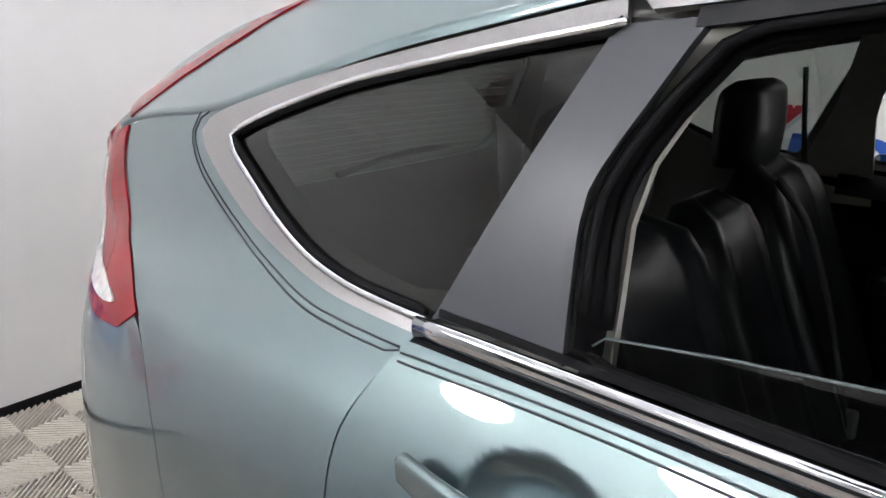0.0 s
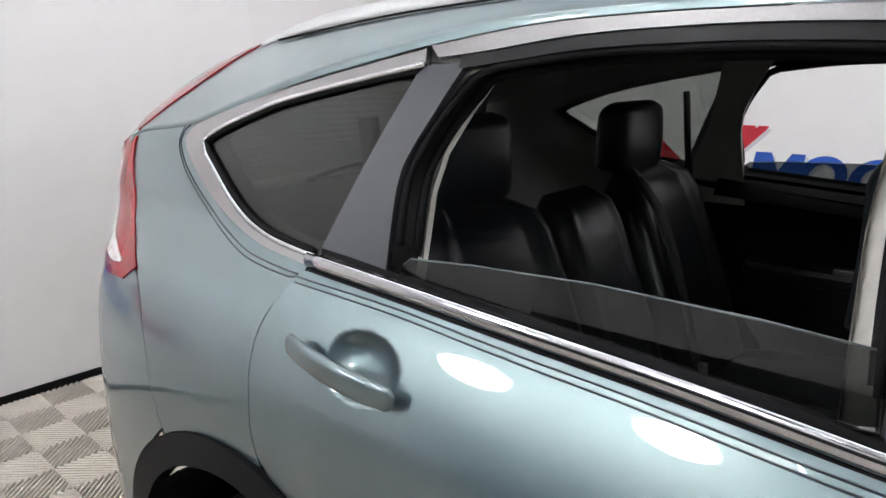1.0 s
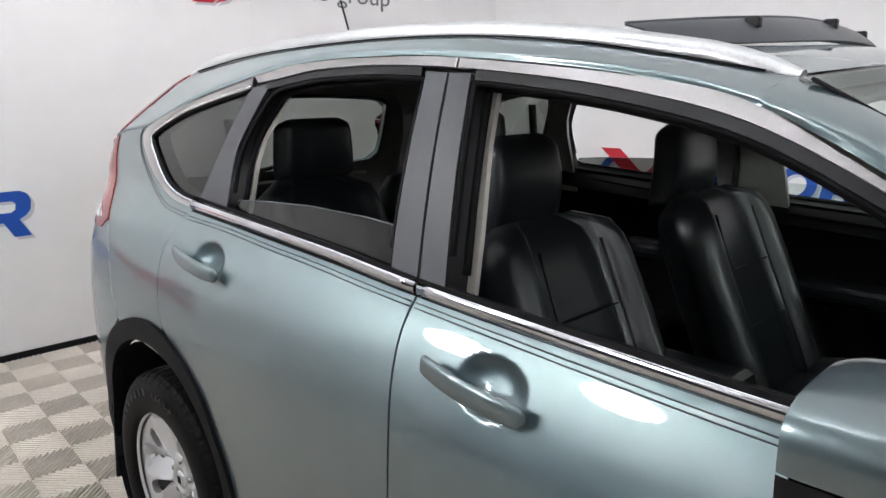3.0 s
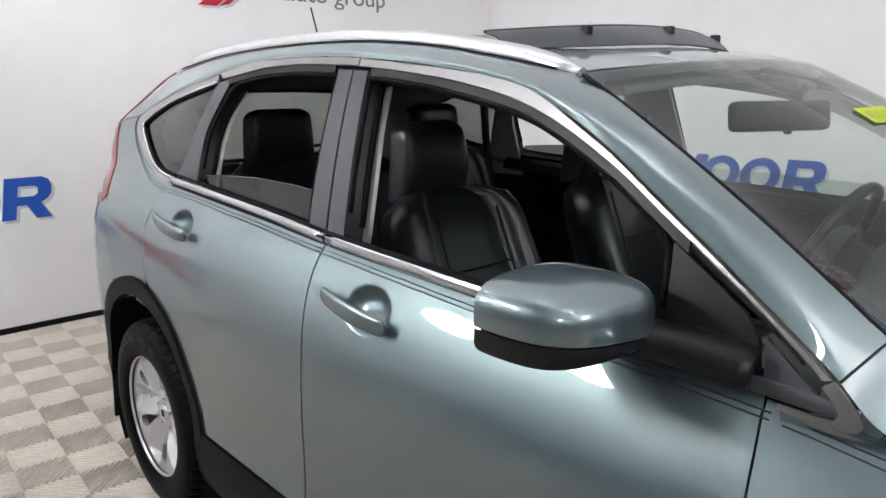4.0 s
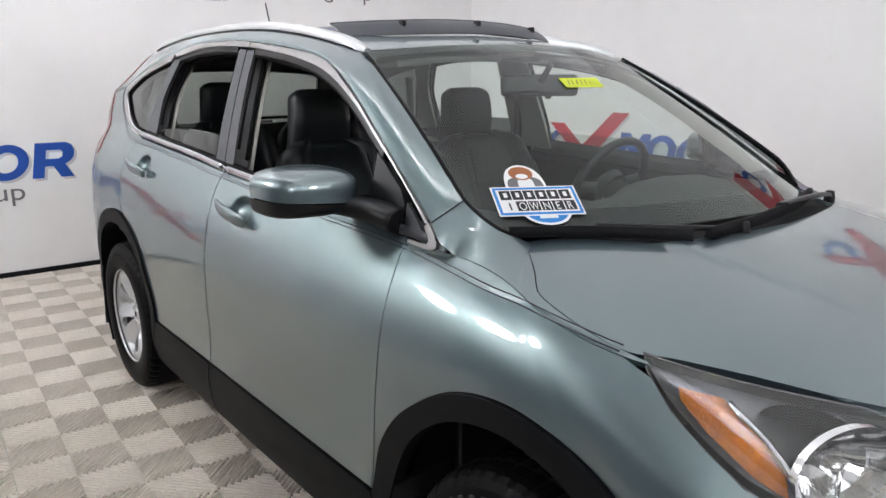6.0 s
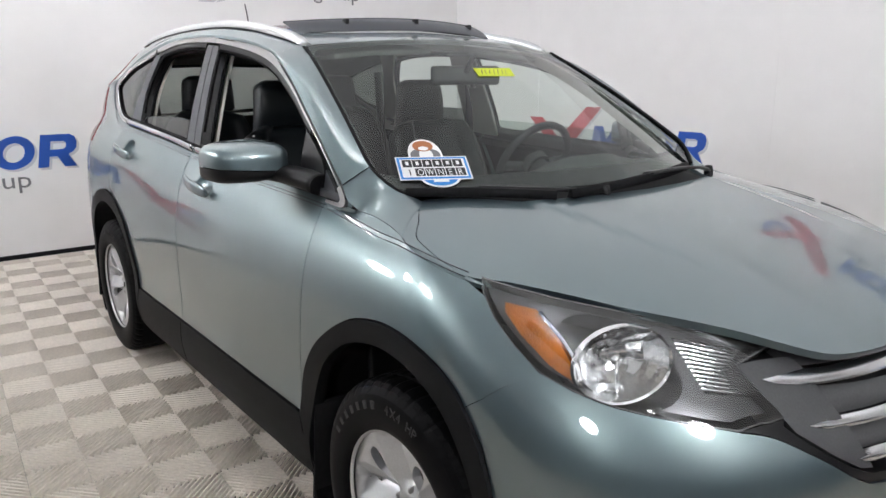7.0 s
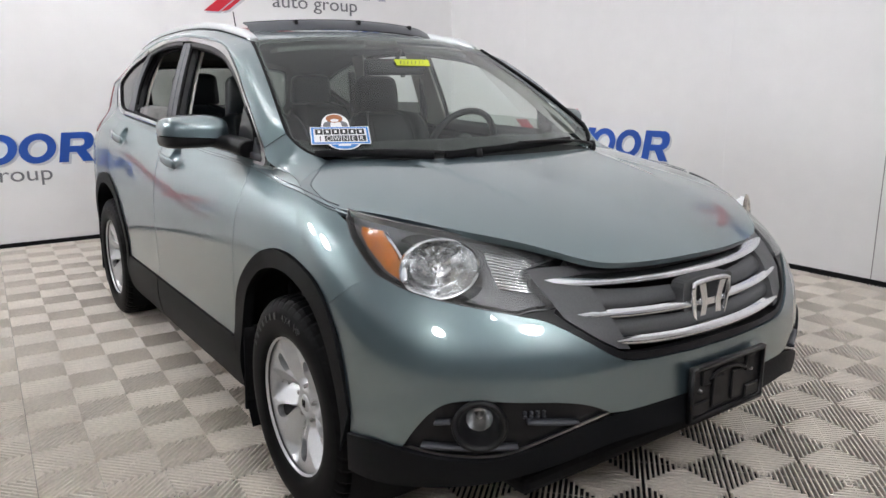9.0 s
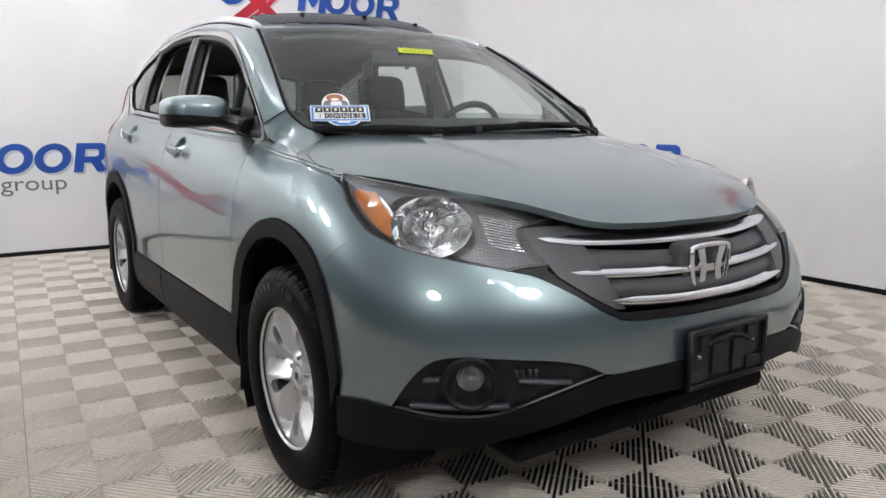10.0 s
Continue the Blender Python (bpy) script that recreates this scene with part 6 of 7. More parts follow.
front_seat(-0.335, -0.395)
front_seat(0.375, -0.335)
bench = empty("rear_bench")
bench.parent = car
tagged(bench, "black leather rear bench with headrests")
for yc, w in ((-0.40, 0.235), (0.0, 0.155), (0.40, 0.235)):
    part("backrest", moved(cushion(w, back_slices(-0.98, 0.60, -1.215, 1.245 if yc else 1.225, 14), 0.075, 0.03 if yc else 0.012), yc), LEATHER, bench)
    part("seat_pad", moved(cushion(w + 0.01, [(-0.98 + 0.48 * t, 0.62 + 0.05 * t, math.pi / 2 - 0.05, 1.0, 0.4 + 0.6 * math.sin(math.pi * (0.06 + 0.88 * t)) ** 0.4) for t in np.linspace(0, 1, 12)], 0.08, 0.02), yc), LEATHER, bench)
for yc in (-0.37, 0.375):
    hr = [(-1.235, 1.240 + 0.190 * t, 0.10, (1.04 - 0.10 * t) * (1 - 0.28 * max(0, (t - 0.82) / 0.18) ** 2.6) * (1 - 0.2 * max(0, (0.1 - t) / 0.1) ** 2), (0.85 + 0.15 * math.sin(math.pi * t)) * (1 - 0.55 * max(0, (t - 0.82) / 0.18) ** 2.6)) for t in np.linspace(0, 1, 20)]
    part("headrest", moved(cushion(0.130, hr, 0.055, 0.0, 40, square=0.42), yc), LEATHER, bench)
    for s in (-1, 1):
        part("headrest_post", tube([(-1.235, yc + s * 0.055, 1.20), (-1.235, yc + s * 0.055, 1.255)], 0.006, 8), SATIN, bench)
    part("seam", tube([(-1.135, yc + y, 1.13 + 0.01 * math.cos(y * 12)) for y in np.linspace(-.20, .20, 11)], 0.004, 5), BLACK, bench)
part("hinge_bar", tube([(-1.30, -0.60, 1.235), (-1.30, -0.12, 1.235)], 0.006, 6), SATIN, bench)


def belt_strap(pts, w=0.046):
    line = curve(pts, 0.05)
    return sweep(line, [(-w / 2, -0.0012), (w / 2, -0.0012), (w / 2, 0.0012), (-w / 2, 0.0012)], up=(1, 0, 0.2))


BELT_WEB = noise_on(node_mat("black_belt_webbing", (0.03, 0.03, 0.032), 0.75), 400.0, 0.2)
BUCKLE = node_mat("grey_buckle_plastic", (0.35, 0.35, 0.36), 0.4)
for nm, pts in (("rear_seat_belt", [(-1.12, 0.20, 1.24), (-1.06, 0.215, 1.16), (-1.0, 0.225, 1.0), (-0.95, 0.24, .80), (-0.93, 0.25, .73)]), ("rear_seat_belt", [(-1.20, 0.66, 1.45), (-1.17, 0.655, 1.20), (-1.10, 0.63, .95), (-1.02, 0.60, .70)]), ("rear_seat_belt", [(-1.20, -0.66, 1.44), (-1.17, -0.655, 1.20), (-1.10, -0.63, .95), (-1.02, -0.60, .70)]), ("front_seat_belt", [(-.33, 0.665, 1.40), (-.34, 0.68, 1.2), (-.36, 0.70, .9), (-.36, 0.70, .6)]), ("front_seat_belt", [(-.33, -0.665, 1.40), (-.34, -0.68, 1.2), (-.36, -0.70, .9), (-.36, -0.70, .6)])):
    b = part(nm, belt_strap(pts), BELT_WEB, car, "black woven seat belt")
    e = pts[0] if nm.startswith("front") else pts[-1]
    part("buckle", box(e[0] - 0.018, e[0] + 0.018, e[1] - 0.012, e[1] + 0.012, e[2] - 0.035, e[2] + 0.03, 0.008), PILLAR if nm.startswith("front") else BUCKLE, b, "grey plastic buckle")

# headliner, pillars, cargo sides
n = 40
rl = [(-1.95 + 2.22 * i / n) for i in range(n + 1)]
patch("headliner", lambda x, s: (roof(x, s)[0], roof(x, s)[1] * 0.97, roof(x, s)[2] - 0.045), [*[(x, 0.04) for x in rl], *[(tab([(0, .27), (.35, .28), (.6, .34), (1, .38)], s), s) for s in np.linspace(0.1, 0.96, 10)], *[(x, 1.0) for x in [.38 - .08 * i for i in range(30)]], *[(-1.95, s) for s in np.linspace(0.9, 0.1, 9)]], CLOTH, car, 0.09, 0, 0, mirrored=True, flip=-1, label="grey cloth headliner")


def inner_trim(name, pts, mat, d=0.062):
    return patch(name, green_in(d), pts, mat, car, 0.05, 0, 0.012, flip=-1, mirrored=True)


inner_trim("centre_pillar_trim", [(-.415, 1.11), (-.425, 1.35), (-.415, 1.57), (-.235, 1.57), (-.215, 1.40), (-.190, 1.25), (-.178, 1.11)], PILLAR)
inner_trim("rear_pillar_trim", [(-1.24, 1.10), (-1.12, 1.36), (-1.07, 1.545), (-.925, 1.55), (-.985, 1.46), (-1.02, 1.39), (-1.03, 1.33), (-1.02, 1.10)], PILLAR)
inner_trim("front_pillar_trim", [tuple(p) for p in curve([(.05, 1.545), (.25, 1.505), (.39, 1.445), (.57, 1.35), (.704, 1.265), (.80, 1.20), (.88, 1.13)], 0.05)] + [tuple(p) for p in curve([(.83, 1.115), (.76, 1.165), (.66, 1.225), (.54, 1.305), (.37, 1.40), (.22, 1.465), (.03, 1.512)], 0.05)], PILLAR, 0.075)
hole = [tuple(p) for p in curve(Q_IN[:-1], 0.03)] + [(-1.20, 1.23), (-1.10, 1.44)]
patch("cargo_trim", lambda x, z: (x, -body_w(x, z) + 0.06, z), [(-1.20, 1.10), (-1.05, 1.40), (-1.0, 1.56), (-1.5, 1.56), (-1.75, 1.52), (-1.95, 1.45), (-2.05, 1.30), (-2.05, 1.10), (-2.05, .70), (-1.20, .70)], CLOTH, car, 0.06, 0, 0.0, flip=-1, mirrored=True, holes=[hole], label="grey cargo side trim")
part("cargo_floor", box(-2.15, -1.25, -.62, .62, .62, .66, 0.01), BLACK, car)
part("cabin_floor", box(-1.3, .95, -.75, .75, .31, .34, 0.01), BLACK, car)
part("firewall", box(.93, .96, -.74, .74, .32, 1.07, 0.01), BLACK, car)
DASH = noise_on(noise_on(node_mat("dark_grey_dash_plastic", (0.055, 0.06, 0.058), 0.6), 15.0, 0.1), 220.0, 0.0002, "Bump")
rows = []
for y in np.linspace(-.74, .74, 31):
    k = 0.05 * math.exp(-((y - 0.365) / 0.17) ** 2)
    side_k = max(0, abs(y) / 0.74 - 0.85) / 0.15
    rows.append([(x - 0.06 * side_k + (0.05 if x < 0.7 else 0) * (-k / 0.05), y, z + k * (1 if 0.55 < x < 0.85 else 0.2)) for x, z in ((1.20 - 0.42 * abs(y) ** 1.6, 1.085), (.95, 1.09), (.82, 1.088), (.70, 1.07), (.64, 1.035), (.61, .97), (.60, .86), (.63, .72), (.72, .55))])
part("dashboard", loft(rows[::-1]), DASH, car, "dark grey plastic dashboard")
part("centre_console", box(-.15, .66, -.10, .14, .40, .76, 0.04), DASH, car)
part("armrest", box(-.32, .02, -.06, .12, .70, .80, 0.03), LEATHER, car)
sw = empty("steering_wheel")
sw.parent = car
tagged(sw, "black leather steering wheel")
tilt = Matrix.Translation((.470, .365, 1.062)) @ pose(0, 0, 0, 0, 24, 0).to_3x3().to_4x4()
part("rim", tube([tilt @ Vector((0, 0.185 * math.cos(a), 0.185 * math.sin(a))) for a in np.linspace(0, 2 * math.pi, 49)[:-1]], 0.016, 10, True, up=(1, 0, 0)), LEATHER, sw)
hub = lathe([(0.0005, -0.02), (0.05, -0.018), (0.068, 0.0), (0.06, 0.03)], 28, "x")
for v in hub.verts:
    v.co = tilt @ v.co
part("hub", hub, DASH, sw)
for a in (0.12, math.pi - 0.12, -math.pi / 2):
    part("spoke", sweep([tilt @ Vector((0, r * math.cos(a), r * math.sin(a) - 0.01)) for r in (0.05, 0.11, 0.178)], [(-0.02, -0.008), (0.02, -0.008), (0.02, 0.008), (-0.02, 0.008)], up=(1, 0, 0)), DASH, sw)
part("column", tube([tilt @ Vector((0.03, 0, 0)), (.66, .365, .98)], 0.045, 14), DASH, car)
rv = empty("rear_view_mirror")
rv.parent = car
tagged(rv, "dark rear-view mirror on windshield stalk")
hold = pose(.440, .02, 1.430, 0, -8, -30)
bmv = box(-0.018, 0.018, -0.132, 0.132, -0.036, 0.036, 0.015, 3)
for v in bmv.verts:
    v.co = hold @ v.co
part("housing", bmv, BLACK, rv)
part("stalk", tube([hold @ Vector((0.02, 0, 0.01)), (.50, .01, 1.50)], 0.010, 8), BLACK, rv)
part("switch", box(.44, .455, .045, .065, 1.385, 1.405, 0.003, 1), BLACK, rv)
for s in (1, -1):
    bmv = sweep(curve([(.30, s * .10, 1.518), (.30, s * .30, 1.512), (.275, s * .48, 1.495)], 0.05), [(-0.08, -0.009), (0.06, -0.009), (0.06, 0.009), (-0.08, 0.009)])
    part("sun_visor", bmv, CLOTH, car, "grey cloth sun visor")
part("roof_console", box(.16, .36, -.09, .09, 1.52, 1.56, 0.02), PILLAR, car)
for s in (1, -1):
    part("door_pull", tube(curve([(-.05, s * .775, .80), (.15, s * .745, .83), (.35, s * .775, .82)], 0.03), 0.016, 8), BLACK, doors["front"][0 if s < 0 else 1])
    part("armrest", box(-.15, .45, min(s * .70, s * .80), max(s * .70, s * .80), .84, .90, 0.02), LEATHER, doors["front"][0 if s < 0 else 1])
    part("armrest", box(-1.0, -.45, min(s * .70, s * .80), max(s * .70, s * .80), .88, .94, 0.02), LEATHER, doors["rear"][0 if s < 0 else 1])
    part("pull_plate", box(-.74, -.62, min(s * .69, s * .73), max(s * .69, s * .73), .935, .955, 0.005), SATIN, doors["rear"][0 if s < 0 else 1], "bright switch plate")


# ---- writing and stickers ----
def text_mesh(words, size, deep=0.0):
    cu = bpy.data.curves.new("writing", "FONT")
    cu.body, cu.size, cu.extrude = words, size, deep
    ob = new("writing", cu)
    me = bpy.data.meshes.new_from_object(ob.evaluated_get(bpy.context.evaluated_depsgraph_get()))
    bpy.data.objects.remove(ob)
    bm = bmesh.new()
    bm.from_mesh(me)
    bpy.data.meshes.remove(me)
    return bm


def on_glass(shape, d):
    """Points of the glass in (u, v), or places already found on a sheet that lies on it, d inside."""
    return [tuple((np.array(windshield(*p)) if len(p) == 2 else np.array(p)) + (0.007 - d) * np.array((0.55, 0, 0.83))) for p in shape]


def flat_on_glass(name, shape, d, mat, parent):
    bm = bmesh.new()
    bm.faces.new([bm.verts.new(p) for p in on_glass(shape, d)])
    bmesh.ops.triangulate(bm, faces=bm.faces)
    return part(name, bm, mat, parent)


SKY_BLUE = node_mat("sky_blue_ink", (0.02, 0.22, 0.62), 0.4)
BLACK_INK = node_mat("black_ink", (0.01, 0.01, 0.012), 0.4)
YELLOW = node_mat("bright_yellow_paper", (0.52, 0.60, 0.02), 0.6)
sticker = empty("window_sticker")
sticker.matrix_basis = BROAD
tagged(sticker, "blue and white one-owner sticker on the windshield", "sticker")
C0, EU, EV = np.array((-0.7597, 0.1316)), np.array((0.1206, -0.0154)), np.array((0.0108, 0.0526))


AT = [np.array(windshield(*(C0 + a * EU + b * EV))) for a, b in ((-1, 0), (1, 0), (0, -1), (0, 1))]
BOARD, BOARD_X, BOARD_Y = sum(AT) / 4 + np.array((0.002, 0, 0.003)), (AT[1] - AT[0]) / 2, (AT[3] - AT[2]) / 2


def su(a, b):
    return tuple(BOARD + a * BOARD_X + b * BOARD_Y)


burst = []
for i in range(44):
    a = math.pi + math.pi * i / 43
    r = 1.0 if i % 2 else 0.84
    burst.append(su(0.12 + 0.52 * r * math.cos(a), -0.75 + 0.85 * r * math.sin(a)))
flat_on_glass("burst_border", [su(0.12 + 0.60 * math.cos(a), -0.7 + 1.05 * math.sin(a)) for a in np.linspace(math.pi, 2 * math.pi, 24)], 0.0050, WHITE, sticker)
flat_on_glass("burst", burst, 0.0045, SKY_BLUE, sticker)
flat_on_glass("burst_bar", [su(-0.10, -1.28), su(0.34, -1.28), su(0.34, -1.05), su(-0.10, -1.05)], 0.0041, WHITE, sticker)
flat_on_glass("border", [su(-1.04, -1.08), su(1.04, -1.08), su(1.04, 1.08), su(-1.04, 1.08)], 0.0040, WHITE, sticker)
flat_on_glass("frame", [su(-1, -1), su(1, -1), su(1, 1), su(-1, 1)], 0.0036, SKY_BLUE, sticker)
flat_on_glass("panel", [su(-.93, -.84), su(.93, -.84), su(.93, .84), su(-.93, .84)], 0.0032, WHITE, sticker)
# a plain rounded shape in brown and white stands on the board
TAN = node_mat("tan_brown_ink", (0.36, 0.12, 0.04), 0.5)
flat_on_glass("figure_border", [su(-.12 + .50 * math.cos(a), 1.05 + 1.75 * max(0, math.sin(a)) ** 0.8) for a in np.linspace(0, math.pi, 24)], 0.0050, WHITE, sticker)
flat_on_glass("figure_base", [su(-.12 + .44 * math.cos(a), 1.05 + .85 * max(0, math.sin(a)) ** 0.6) for a in np.linspace(0, math.pi, 20)], 0.0044, GREY_INK, sticker)
flat_on_glass("figure_front", [su(-.10 + .20 * math.cos(a), 1.05 + .80 * max(0, math.sin(a)) ** 0.6) for a in np.linspace(0, math.pi, 20)], 0.0040, WHITE, sticker)
flat_on_glass("figure_top", [su(-.14 + .30 * math.cos(a), 2.10 + .52 * math.sin(a)) for a in np.linspace(0, 2 * math.pi, 25)[:-1]], 0.0036, TAN, sticker)
flat_on_glass("figure_patch", [su(-.14 + .15 * math.cos(a), 1.86 + .20 * math.sin(a)) for a in np.linspace(0, 2 * math.pi, 21)[:-1]], 0.0032, WHITE, sticker)
for i in range(6):
    a = -.87 + 0.292 * i
    flat_on_glass("bar", [su(a + .09, .26), su(a + .18, .26), su(a + .18, .60), su(a + .09, .60)], 0.0024, WHITE, sticker)
    flat_on_glass("letter_block", [su(a, .08), su(a + .265, .08), su(a + .265, .76), su(a, .76)], 0.0028, BLACK_INK, sticker)
for i in range(5):
    a = -.55 + 0.292 * i
    flat_on_glass("letter_block", [su(a, -.74), su(a + .265, -.74), su(a + .265, -.04), su(a, -.04)], 0.0028, BLACK_INK, sticker)
for ch, a, mat in (("1", -.80, BLACK_INK), ("O", -.505, WHITE), ("W", -.235, WHITE), ("N", .075, WHITE), ("E", .38, WHITE), ("R", .66, WHITE)):
    bm = text_mesh(ch, 1.0)
    for v in bm.verts:
        wdt = 0.20 if ch == "W" else 0.36 if ch == "1" else 0.24
        v.co = Vector(su(a + v.co.x * wdt, -.68 + v.co.y * 0.80)) + 0.0046 * Vector((0.55, 0, 0.83))
    part("letter", bm, mat, sticker)
tag = empty("paper_tag")
tag.matrix_basis = BROAD
tagged(tag, "bright yellow stock tag with handwriting on the windshield", "tag")
TQ = [(-0.1997, 0.6635), (0.0478, 0.6600), (0.0952, 0.7280), (-0.1743, 0.7270)]
flat_on_glass("paper", TQ, 0.003, YELLOW, tag)
for i, (a, w, h) in enumerate(((.12, .07, .5), (.22, .05, .55), (.32, .07, .45), (.44, .05, .55), (.54, .06, .5), (.66, .05, .5), (.76, .04, .45))):
    def q(s, t):
        lo = np.array(TQ[0]) * (1 - s) + np.array(TQ[1]) * s
        hi = np.array(TQ[3]) * (1 - s) + np.array(TQ[2]) * s
        return tuple(lo * (1 - t) + hi * t)
    flat_on_glass("ink_bar", [q(a, .5 - h / 2), q(a + w * .35, .5 - h / 2), q(a + w, .5 + h / 2), q(a + w * .65, .5 + h / 2)], 0.0025, BLACK_INK, tag)

# ---- wall logos ----
def prism(shape, deep, holes=()):
    """A flat shape in (s, z), deep metres thick, with holes."""
    from mathutils.geometry import delaunay_2d_cdt
    rings = [list(shape), *[list(h) for h in holes]]
    verts, edges = [], []
    for r in rings:
        k = len(verts)
        verts += r
        edges += [(k + i, k + (i + 1) % len(r)) for i in range(len(r))]
    co, _, faces, _, _, _ = delaunay_2d_cdt([Vector(v) for v in verts], edges, [], 0, 1e-7)
    bm = bmesh.new()
    top = [bm.verts.new((c.x, 0, c.y)) for c in co]
    for f in faces:
        mid = np.array([sum(co[i].x for i in f) / 3, sum(co[i].y for i in f) / 3])[None]
        if inside(shape, mid)[0] and not any(inside(h, mid)[0] for h in holes):
            bm.faces.new([top[i] for i in f])
    got = bmesh.ops.extrude_face_region(bm, geom=bm.faces[:])
    for v in got["geom"]:
        if isinstance(v, bmesh.types.BMVert):
            v.co.y += deep
    bmesh.ops.recalc_face_normals(bm, faces=bm.faces)
    return bm


def oval(cx, cz, a, b, slant=0.0, n=36):
    return [(cx + a * math.cos(t) + slant * b * math.sin(t), cz + b * math.sin(t)) for t in np.linspace(0, 2 * math.pi, n + 1)[:-1]]


SHADE = noise_on(node_mat("pale_grey_shadow_vinyl", (0.55, 0.55, 0.58), 0.5), 8.0, 0.04)
K = 0.26


def lean_x(shape, slant=0.16):
    return [(x + slant * z, z) for x, z in shape]


def wall_logo(m):
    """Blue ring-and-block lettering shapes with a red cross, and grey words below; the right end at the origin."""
    lg = empty("wall_logo")
    pieces = []
    for cx in (-1.88, -.755, -.455):
        pieces.append(("ring", oval(cx, K / 2, 0.145, K / 2, 0.16), [oval(cx, K / 2, 0.075, K / 2 - 0.055, 0.16)], BLUE))
    pieces.append(("block", lean_x([(-1.21, 0), (-1.13, 0), (-1.13, .15), (-1.06, .05), (-1.03, .05), (-.98, .15), (-.98, 0), (-.90, 0), (-.90, K), (-.985, K), (-1.045, .14), (-1.11, K), (-1.21, K)]), [], BLUE))
    pieces.append(("block", lean_x([(-.30, 0), (-.222, 0), (-.222, .085), (-.165, .085), (-.105, 0), (-.015, 0), (-.085, .098), (-.05, .12), (-.03, .15), (-.03, .20), (-.05, .24), (-.09, K), (-.30, K)]), [lean_x([(-.222, .14), (-.13, .14), (-.108, .155), (-.108, .19), (-.13, .205), (-.222, .205)])], BLUE))
    pieces.append(("slash", [(-2.02, -.22), (-1.88, -.22), (-1.60, 0.0), (-1.18, .40), (-1.19, .43), (-1.27, .43), (-1.72, .02)], [], RED))
    pieces.append(("slash", [(-1.86, -.22), (-1.78, -.20), (-1.52, 0.0), (-1.12, .40), (-1.10, .43), (-1.165, .43), (-1.58, .0)], [], RED))
    pieces.append(("slash", [(-2.02, .31), (-1.84, .31), (-1.42, -.06), (-1.58, -.06)], [], RED))
    for nm, shp, hol, mat in pieces:
        # drop shadow drawn as an offset pale grey copy behind each shape
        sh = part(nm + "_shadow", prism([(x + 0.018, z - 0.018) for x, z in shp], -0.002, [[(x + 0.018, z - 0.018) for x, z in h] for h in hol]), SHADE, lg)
        p = part(nm, prism(shp, -0.005 if mat is BLUE else -0.0065, hol), mat, lg)
    full = text_mesh("auto group", 0.185, 0.0015)
    right_end = max(v.co.x for v in full.verts)
    full.free()
    for word in ("auto", "group"):
        bm = text_mesh(word, 0.185, 0.0015)
        shift = 0.0 if word == "auto" else right_end - max(v.co.x for v in bm.verts)
        for v in bm.verts:
            v.co = Vector((-1.33 + (v.co.x + shift) * 1.18, -0.003 - v.co.z, -0.145 + v.co.y))
        part("printed_word", bm, GREY_INK, lg, "grey printed word")
    lg.matrix_basis = m
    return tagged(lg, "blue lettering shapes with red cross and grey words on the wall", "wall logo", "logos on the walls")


E_ = 0.0005
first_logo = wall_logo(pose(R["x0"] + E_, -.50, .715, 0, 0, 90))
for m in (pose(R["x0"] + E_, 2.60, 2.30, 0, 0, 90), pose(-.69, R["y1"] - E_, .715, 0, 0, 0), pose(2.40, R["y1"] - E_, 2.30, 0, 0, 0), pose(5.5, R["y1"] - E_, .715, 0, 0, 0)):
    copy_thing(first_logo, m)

# panel seams of the walls
SEAM = node_mat("wall_seam", (0.22, 0.21, 0.20), 0.8)
for x in (-2.6, -.16, 1.06, 2.28, 3.5):
    ob = part("trim", box(x - 0.0025, x + 0.0025, R["y1"] - 0.002, R["y1"] + 0.002, 0.03, R["z"] - 0.01), SEAM if x == 1.06 else WALLM)
    tagged(ob, "upright joint between wall panels", "wall joint", kind="structure")
for y in (-1.45, 1.0):
    tagged(part("trim", box(R["x0"] - 0.002, R["x0"] + 0.0015, y - 0.002, y + 0.002, 0.03, R["z"] - 0.01), WALLM), "upright joint between wall panels", "wall joint", kind="structure")

# ---- raised lettering on the tyres ----
for w in [o for o in car.children if o.name.startswith("wheel") and o.type == "EMPTY"]:
    a = math.radians(92)
    for ch in "4X4 HP":
        if ch != " ":
            bm = text_mesh(ch, 0.034, 0.0012)
            mid = sum(v.co.x for v in bm.verts) / len(bm.verts)
            for v in bm.verts:
                rr, aa = 0.280 + v.co.y, a - (v.co.x - mid) / 0.29
                v.co = Vector((rr * math.cos(aa), -0.1192 - v.co.z, rr * math.sin(aa)))
            part("tyre_letter", bm, TYRE_LETTER, w)
        a -= 0.085 if ch != " " else 0.06
    for k in range(7):
        bm = bmesh.new()
        aa = math.radians(150 - 7.5 * k)
        c0, s0 = math.cos(aa), math.sin(aa)
        box(-0.008, 0.008, -0.1208, -0.117, 0.281, 0.302, 0.001, 1, bm)
        bmesh.ops.rotate(bm, verts=bm.verts, cent=(0, 0, 0), matrix=Matrix.Rotation(math.pi / 2 - aa, 3, "Y"))
        part("tyre_mark", bm, TYRE_LETTER, w)

# ---- floor tiles ----
def clip_square(poly, a):
    """Cut a convex outline to the square from 0 to a."""
    for axis, lim, sign in ((0, 0.0, 1), (0, a, -1), (1, 0.0, 1), (1, a, -1)):
        out = []
        for p, q in zip(poly, poly[1:] + poly[:1]):
            fp, fq = sign * (p[axis] - lim), sign * (q[axis] - lim)
            if fp >= 0:
                out.append(p)
            if (fp >= 0) != (fq >= 0):
                t = fp / (fp - fq)
                out.append(tuple(np.array(p) + t * (np.array(q) - np.array(p))))
        poly = out
        if len(poly) < 3:
            return []
    return poly


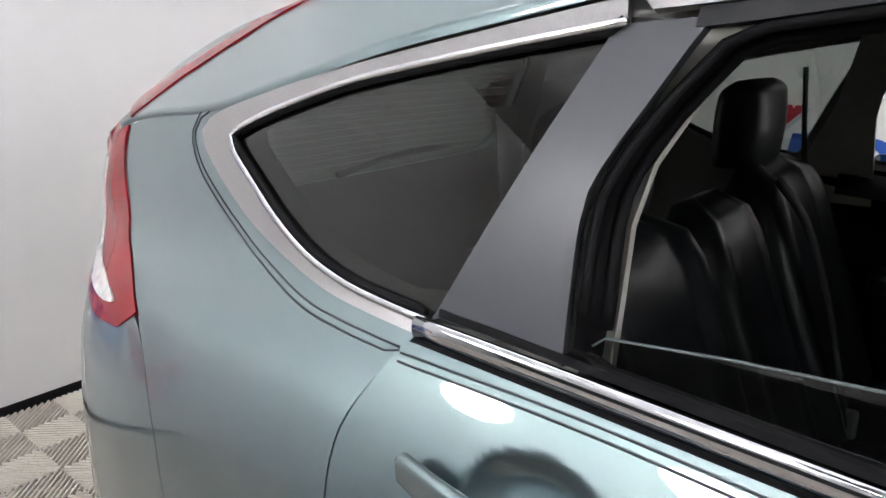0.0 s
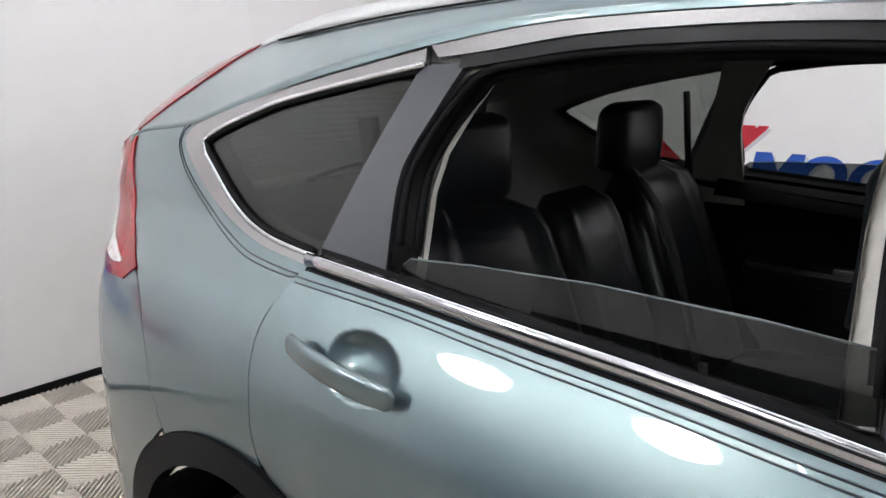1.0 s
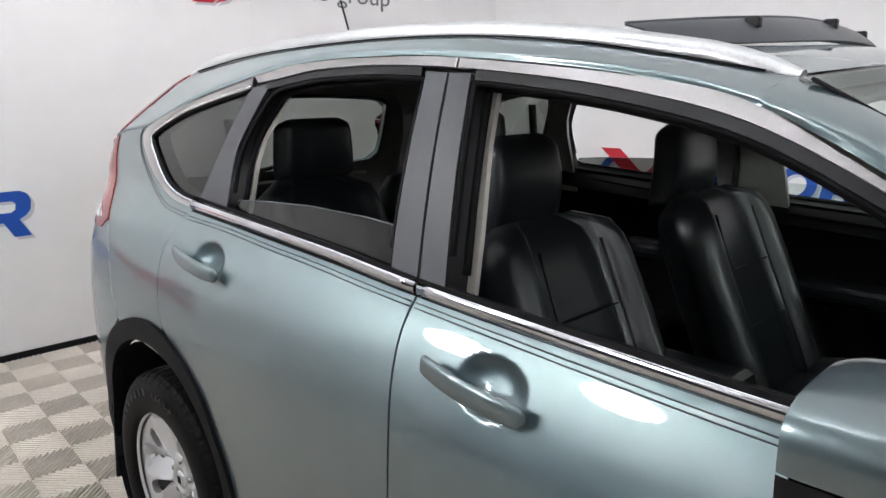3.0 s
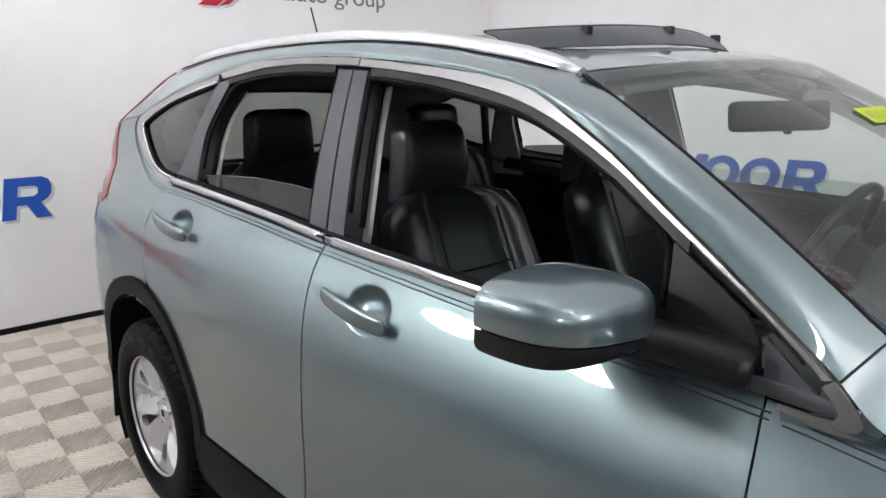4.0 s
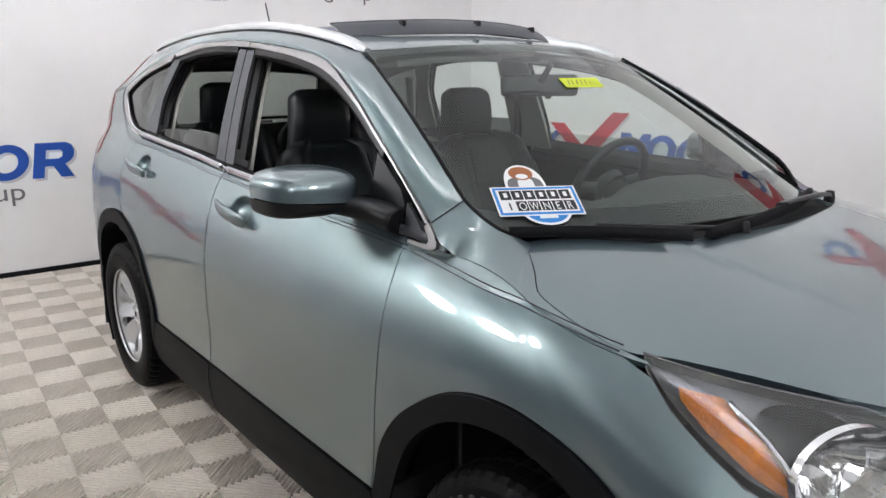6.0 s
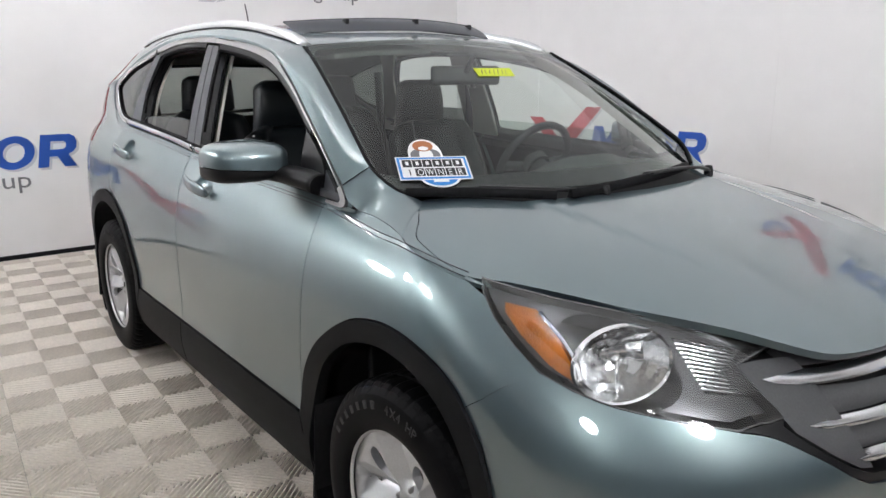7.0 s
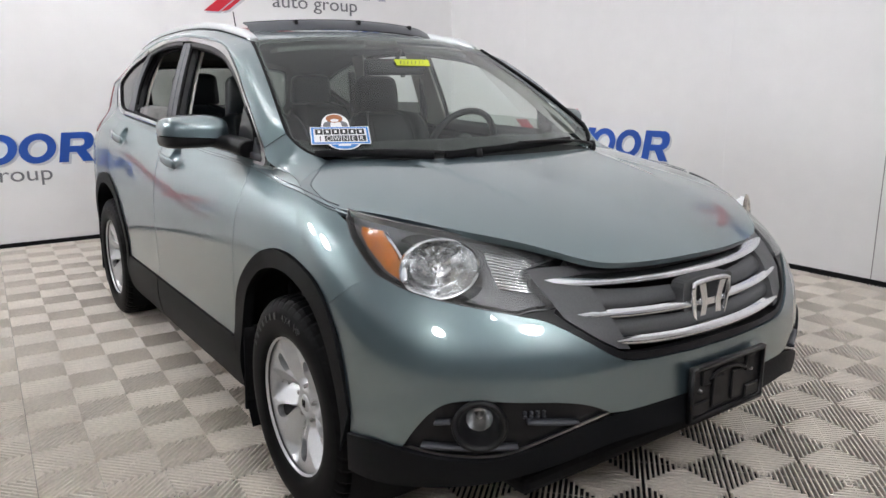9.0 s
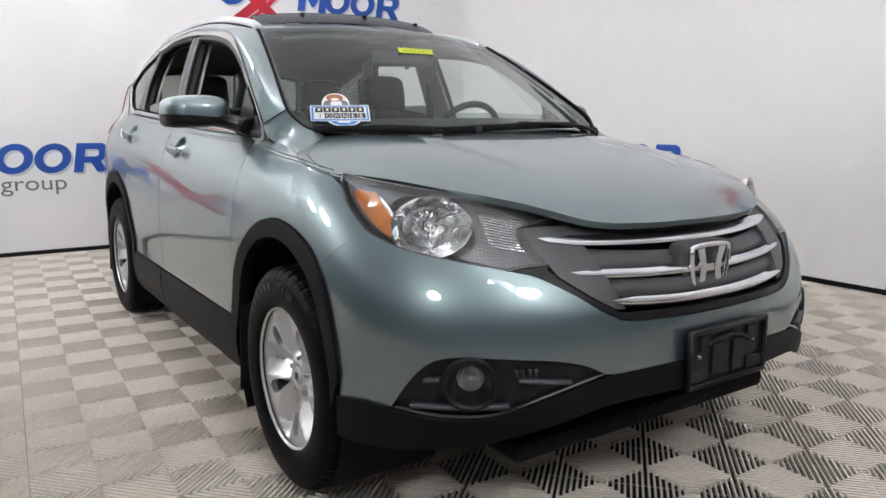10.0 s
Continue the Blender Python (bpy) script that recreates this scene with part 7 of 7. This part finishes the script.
QUAD, GRID_O, GRID_A = 0.19763, (2.0793, .5313), -2.87
RIBS, TOP = 15, 0.0


def tile_mesh():
    """Two by two ribbed squares; the ribs run along the diagonals, turned in every other square."""
    bm = bmesh.new()
    a = QUAD - 0.0016
    for qi in range(2):
        for qj in range(2):
            pitch = a * math.sqrt(2) / RIBS
            polys = []
            for k in range(RIBS + 1):
                c = (k + 0.5) * pitch - a * math.sqrt(2) / 2 - pitch / 2
                w = pitch * 0.180
                # strip along (1, 1) about the square's middle, offset c across
                d, nrm = np.array((1, 1)) / math.sqrt(2), np.array((-1, 1)) / math.sqrt(2)
                mid = np.array((a / 2, a / 2)) + nrm * c
                polys.append(clip_square([tuple(mid - d * a + nrm * -w), tuple(mid + d * a + nrm * -w), tuple(mid + d * a + nrm * w), tuple(mid - d * a + nrm * w)], a))
            for p in polys:
                if len(p) < 3:
                    continue
                if (qi + qj) % 2 == 0:
                    p = [(a - x, y) for x, y in p][::-1]
                up = [bm.verts.new((x + qi * QUAD, y + qj * QUAD, TOP)) for x, y in p]
                dn = [bm.verts.new((x + qi * QUAD, y + qj * QUAD, TOP - 0.016)) for x, y in p]
                # softly broken upper edges
                gx, gy = sum(q[0] for q in p) / len(p), sum(q[1] for q in p) / len(p)
                across = Vector((1, 1)).normalized() if (qi + qj) % 2 == 0 else Vector((-1, 1)).normalized()
                for v, (x, y) in zip(up, p):
                    side_d = (x - gx) * across.x + (y - gy) * across.y
                    if abs(side_d) > 0.0005:
                        v.co.xy -= across * math.copysign(min(0.0014, abs(side_d) * 0.6), side_d)
                sh = [bm.verts.new((x + qi * QUAD, y + qj * QUAD, TOP - 0.0016)) for x, y in p]
                bm.faces.new(up)
                for i in range(len(p)):
                    j = (i + 1) % len(p)
                    bm.faces.new((up[j], up[i], sh[i], sh[j]))
                    bm.faces.new((sh[j], sh[i], dn[i], dn[j]))
            # one slim cross rib
            e = 0.0012
            x0, x1, y0, y1 = (0, a, 0, a)
            cr = clip_square([(-e, a + e), (a + e, -e), (a + 3 * e, e), (e, a + 3 * e)], a)
            if (qi + qj) % 2 == 0:
                cr = [(a - x, y) for x, y in cr][::-1]
            bm.faces.new([bm.verts.new((x + qi * QUAD, y + qj * QUAD, TOP - 0.003)) for x, y in cr])
    me = bpy.data.meshes.new("tile")
    bm.to_mesh(me)
    bm.free()
    me.materials.append(TILE)
    return me


tile_me = tile_mesh()
turn = pose(GRID_O[0], GRID_O[1], 0, 0, 0, GRID_A)
rest = []
count = 0
for i in range(-36, 26, 2):
    for j in range(-34, 22, 2):
        m = turn @ pose(i * QUAD, j * QUAD, 0)
        c = m @ Vector((QUAD, QUAD, 0))
        if not (R["x0"] - 0.2 < c.x < R["x1"] + 0.2 and R["y0"] - 0.2 < c.y < R["y1"] + 0.2):
            continue
        if -3.4 < c.x < 3.4 and -2.3 < c.y < 1.9 and count < 295:
            ob = new("tile", tile_me)
            ob.parent = floor
            ob.matrix_basis = m
            count += 1
        else:
            rest.append(m)
co = np.array([tuple(v.co) for v in tile_me.vertices])
fs = [tuple(p.vertices) for p in tile_me.polygons]
vv, ff = [], []
for m in rest:
    k = len(vv)
    r3, tr = np.array(m.to_3x3()), np.array(m.translation)
    vv += [tuple(v) for v in co @ r3.T + tr]
    ff += [tuple(i + k for i in f) for f in fs]
me = bpy.data.meshes.new("outer_tiles")
me.from_pydata(vv, [], ff)
me.materials.append(TILE)
ob = new("outer_tiles", me)
ob.parent = floor
tagged(ob, "grey ribbed floor tiles further out", kind="stuff")
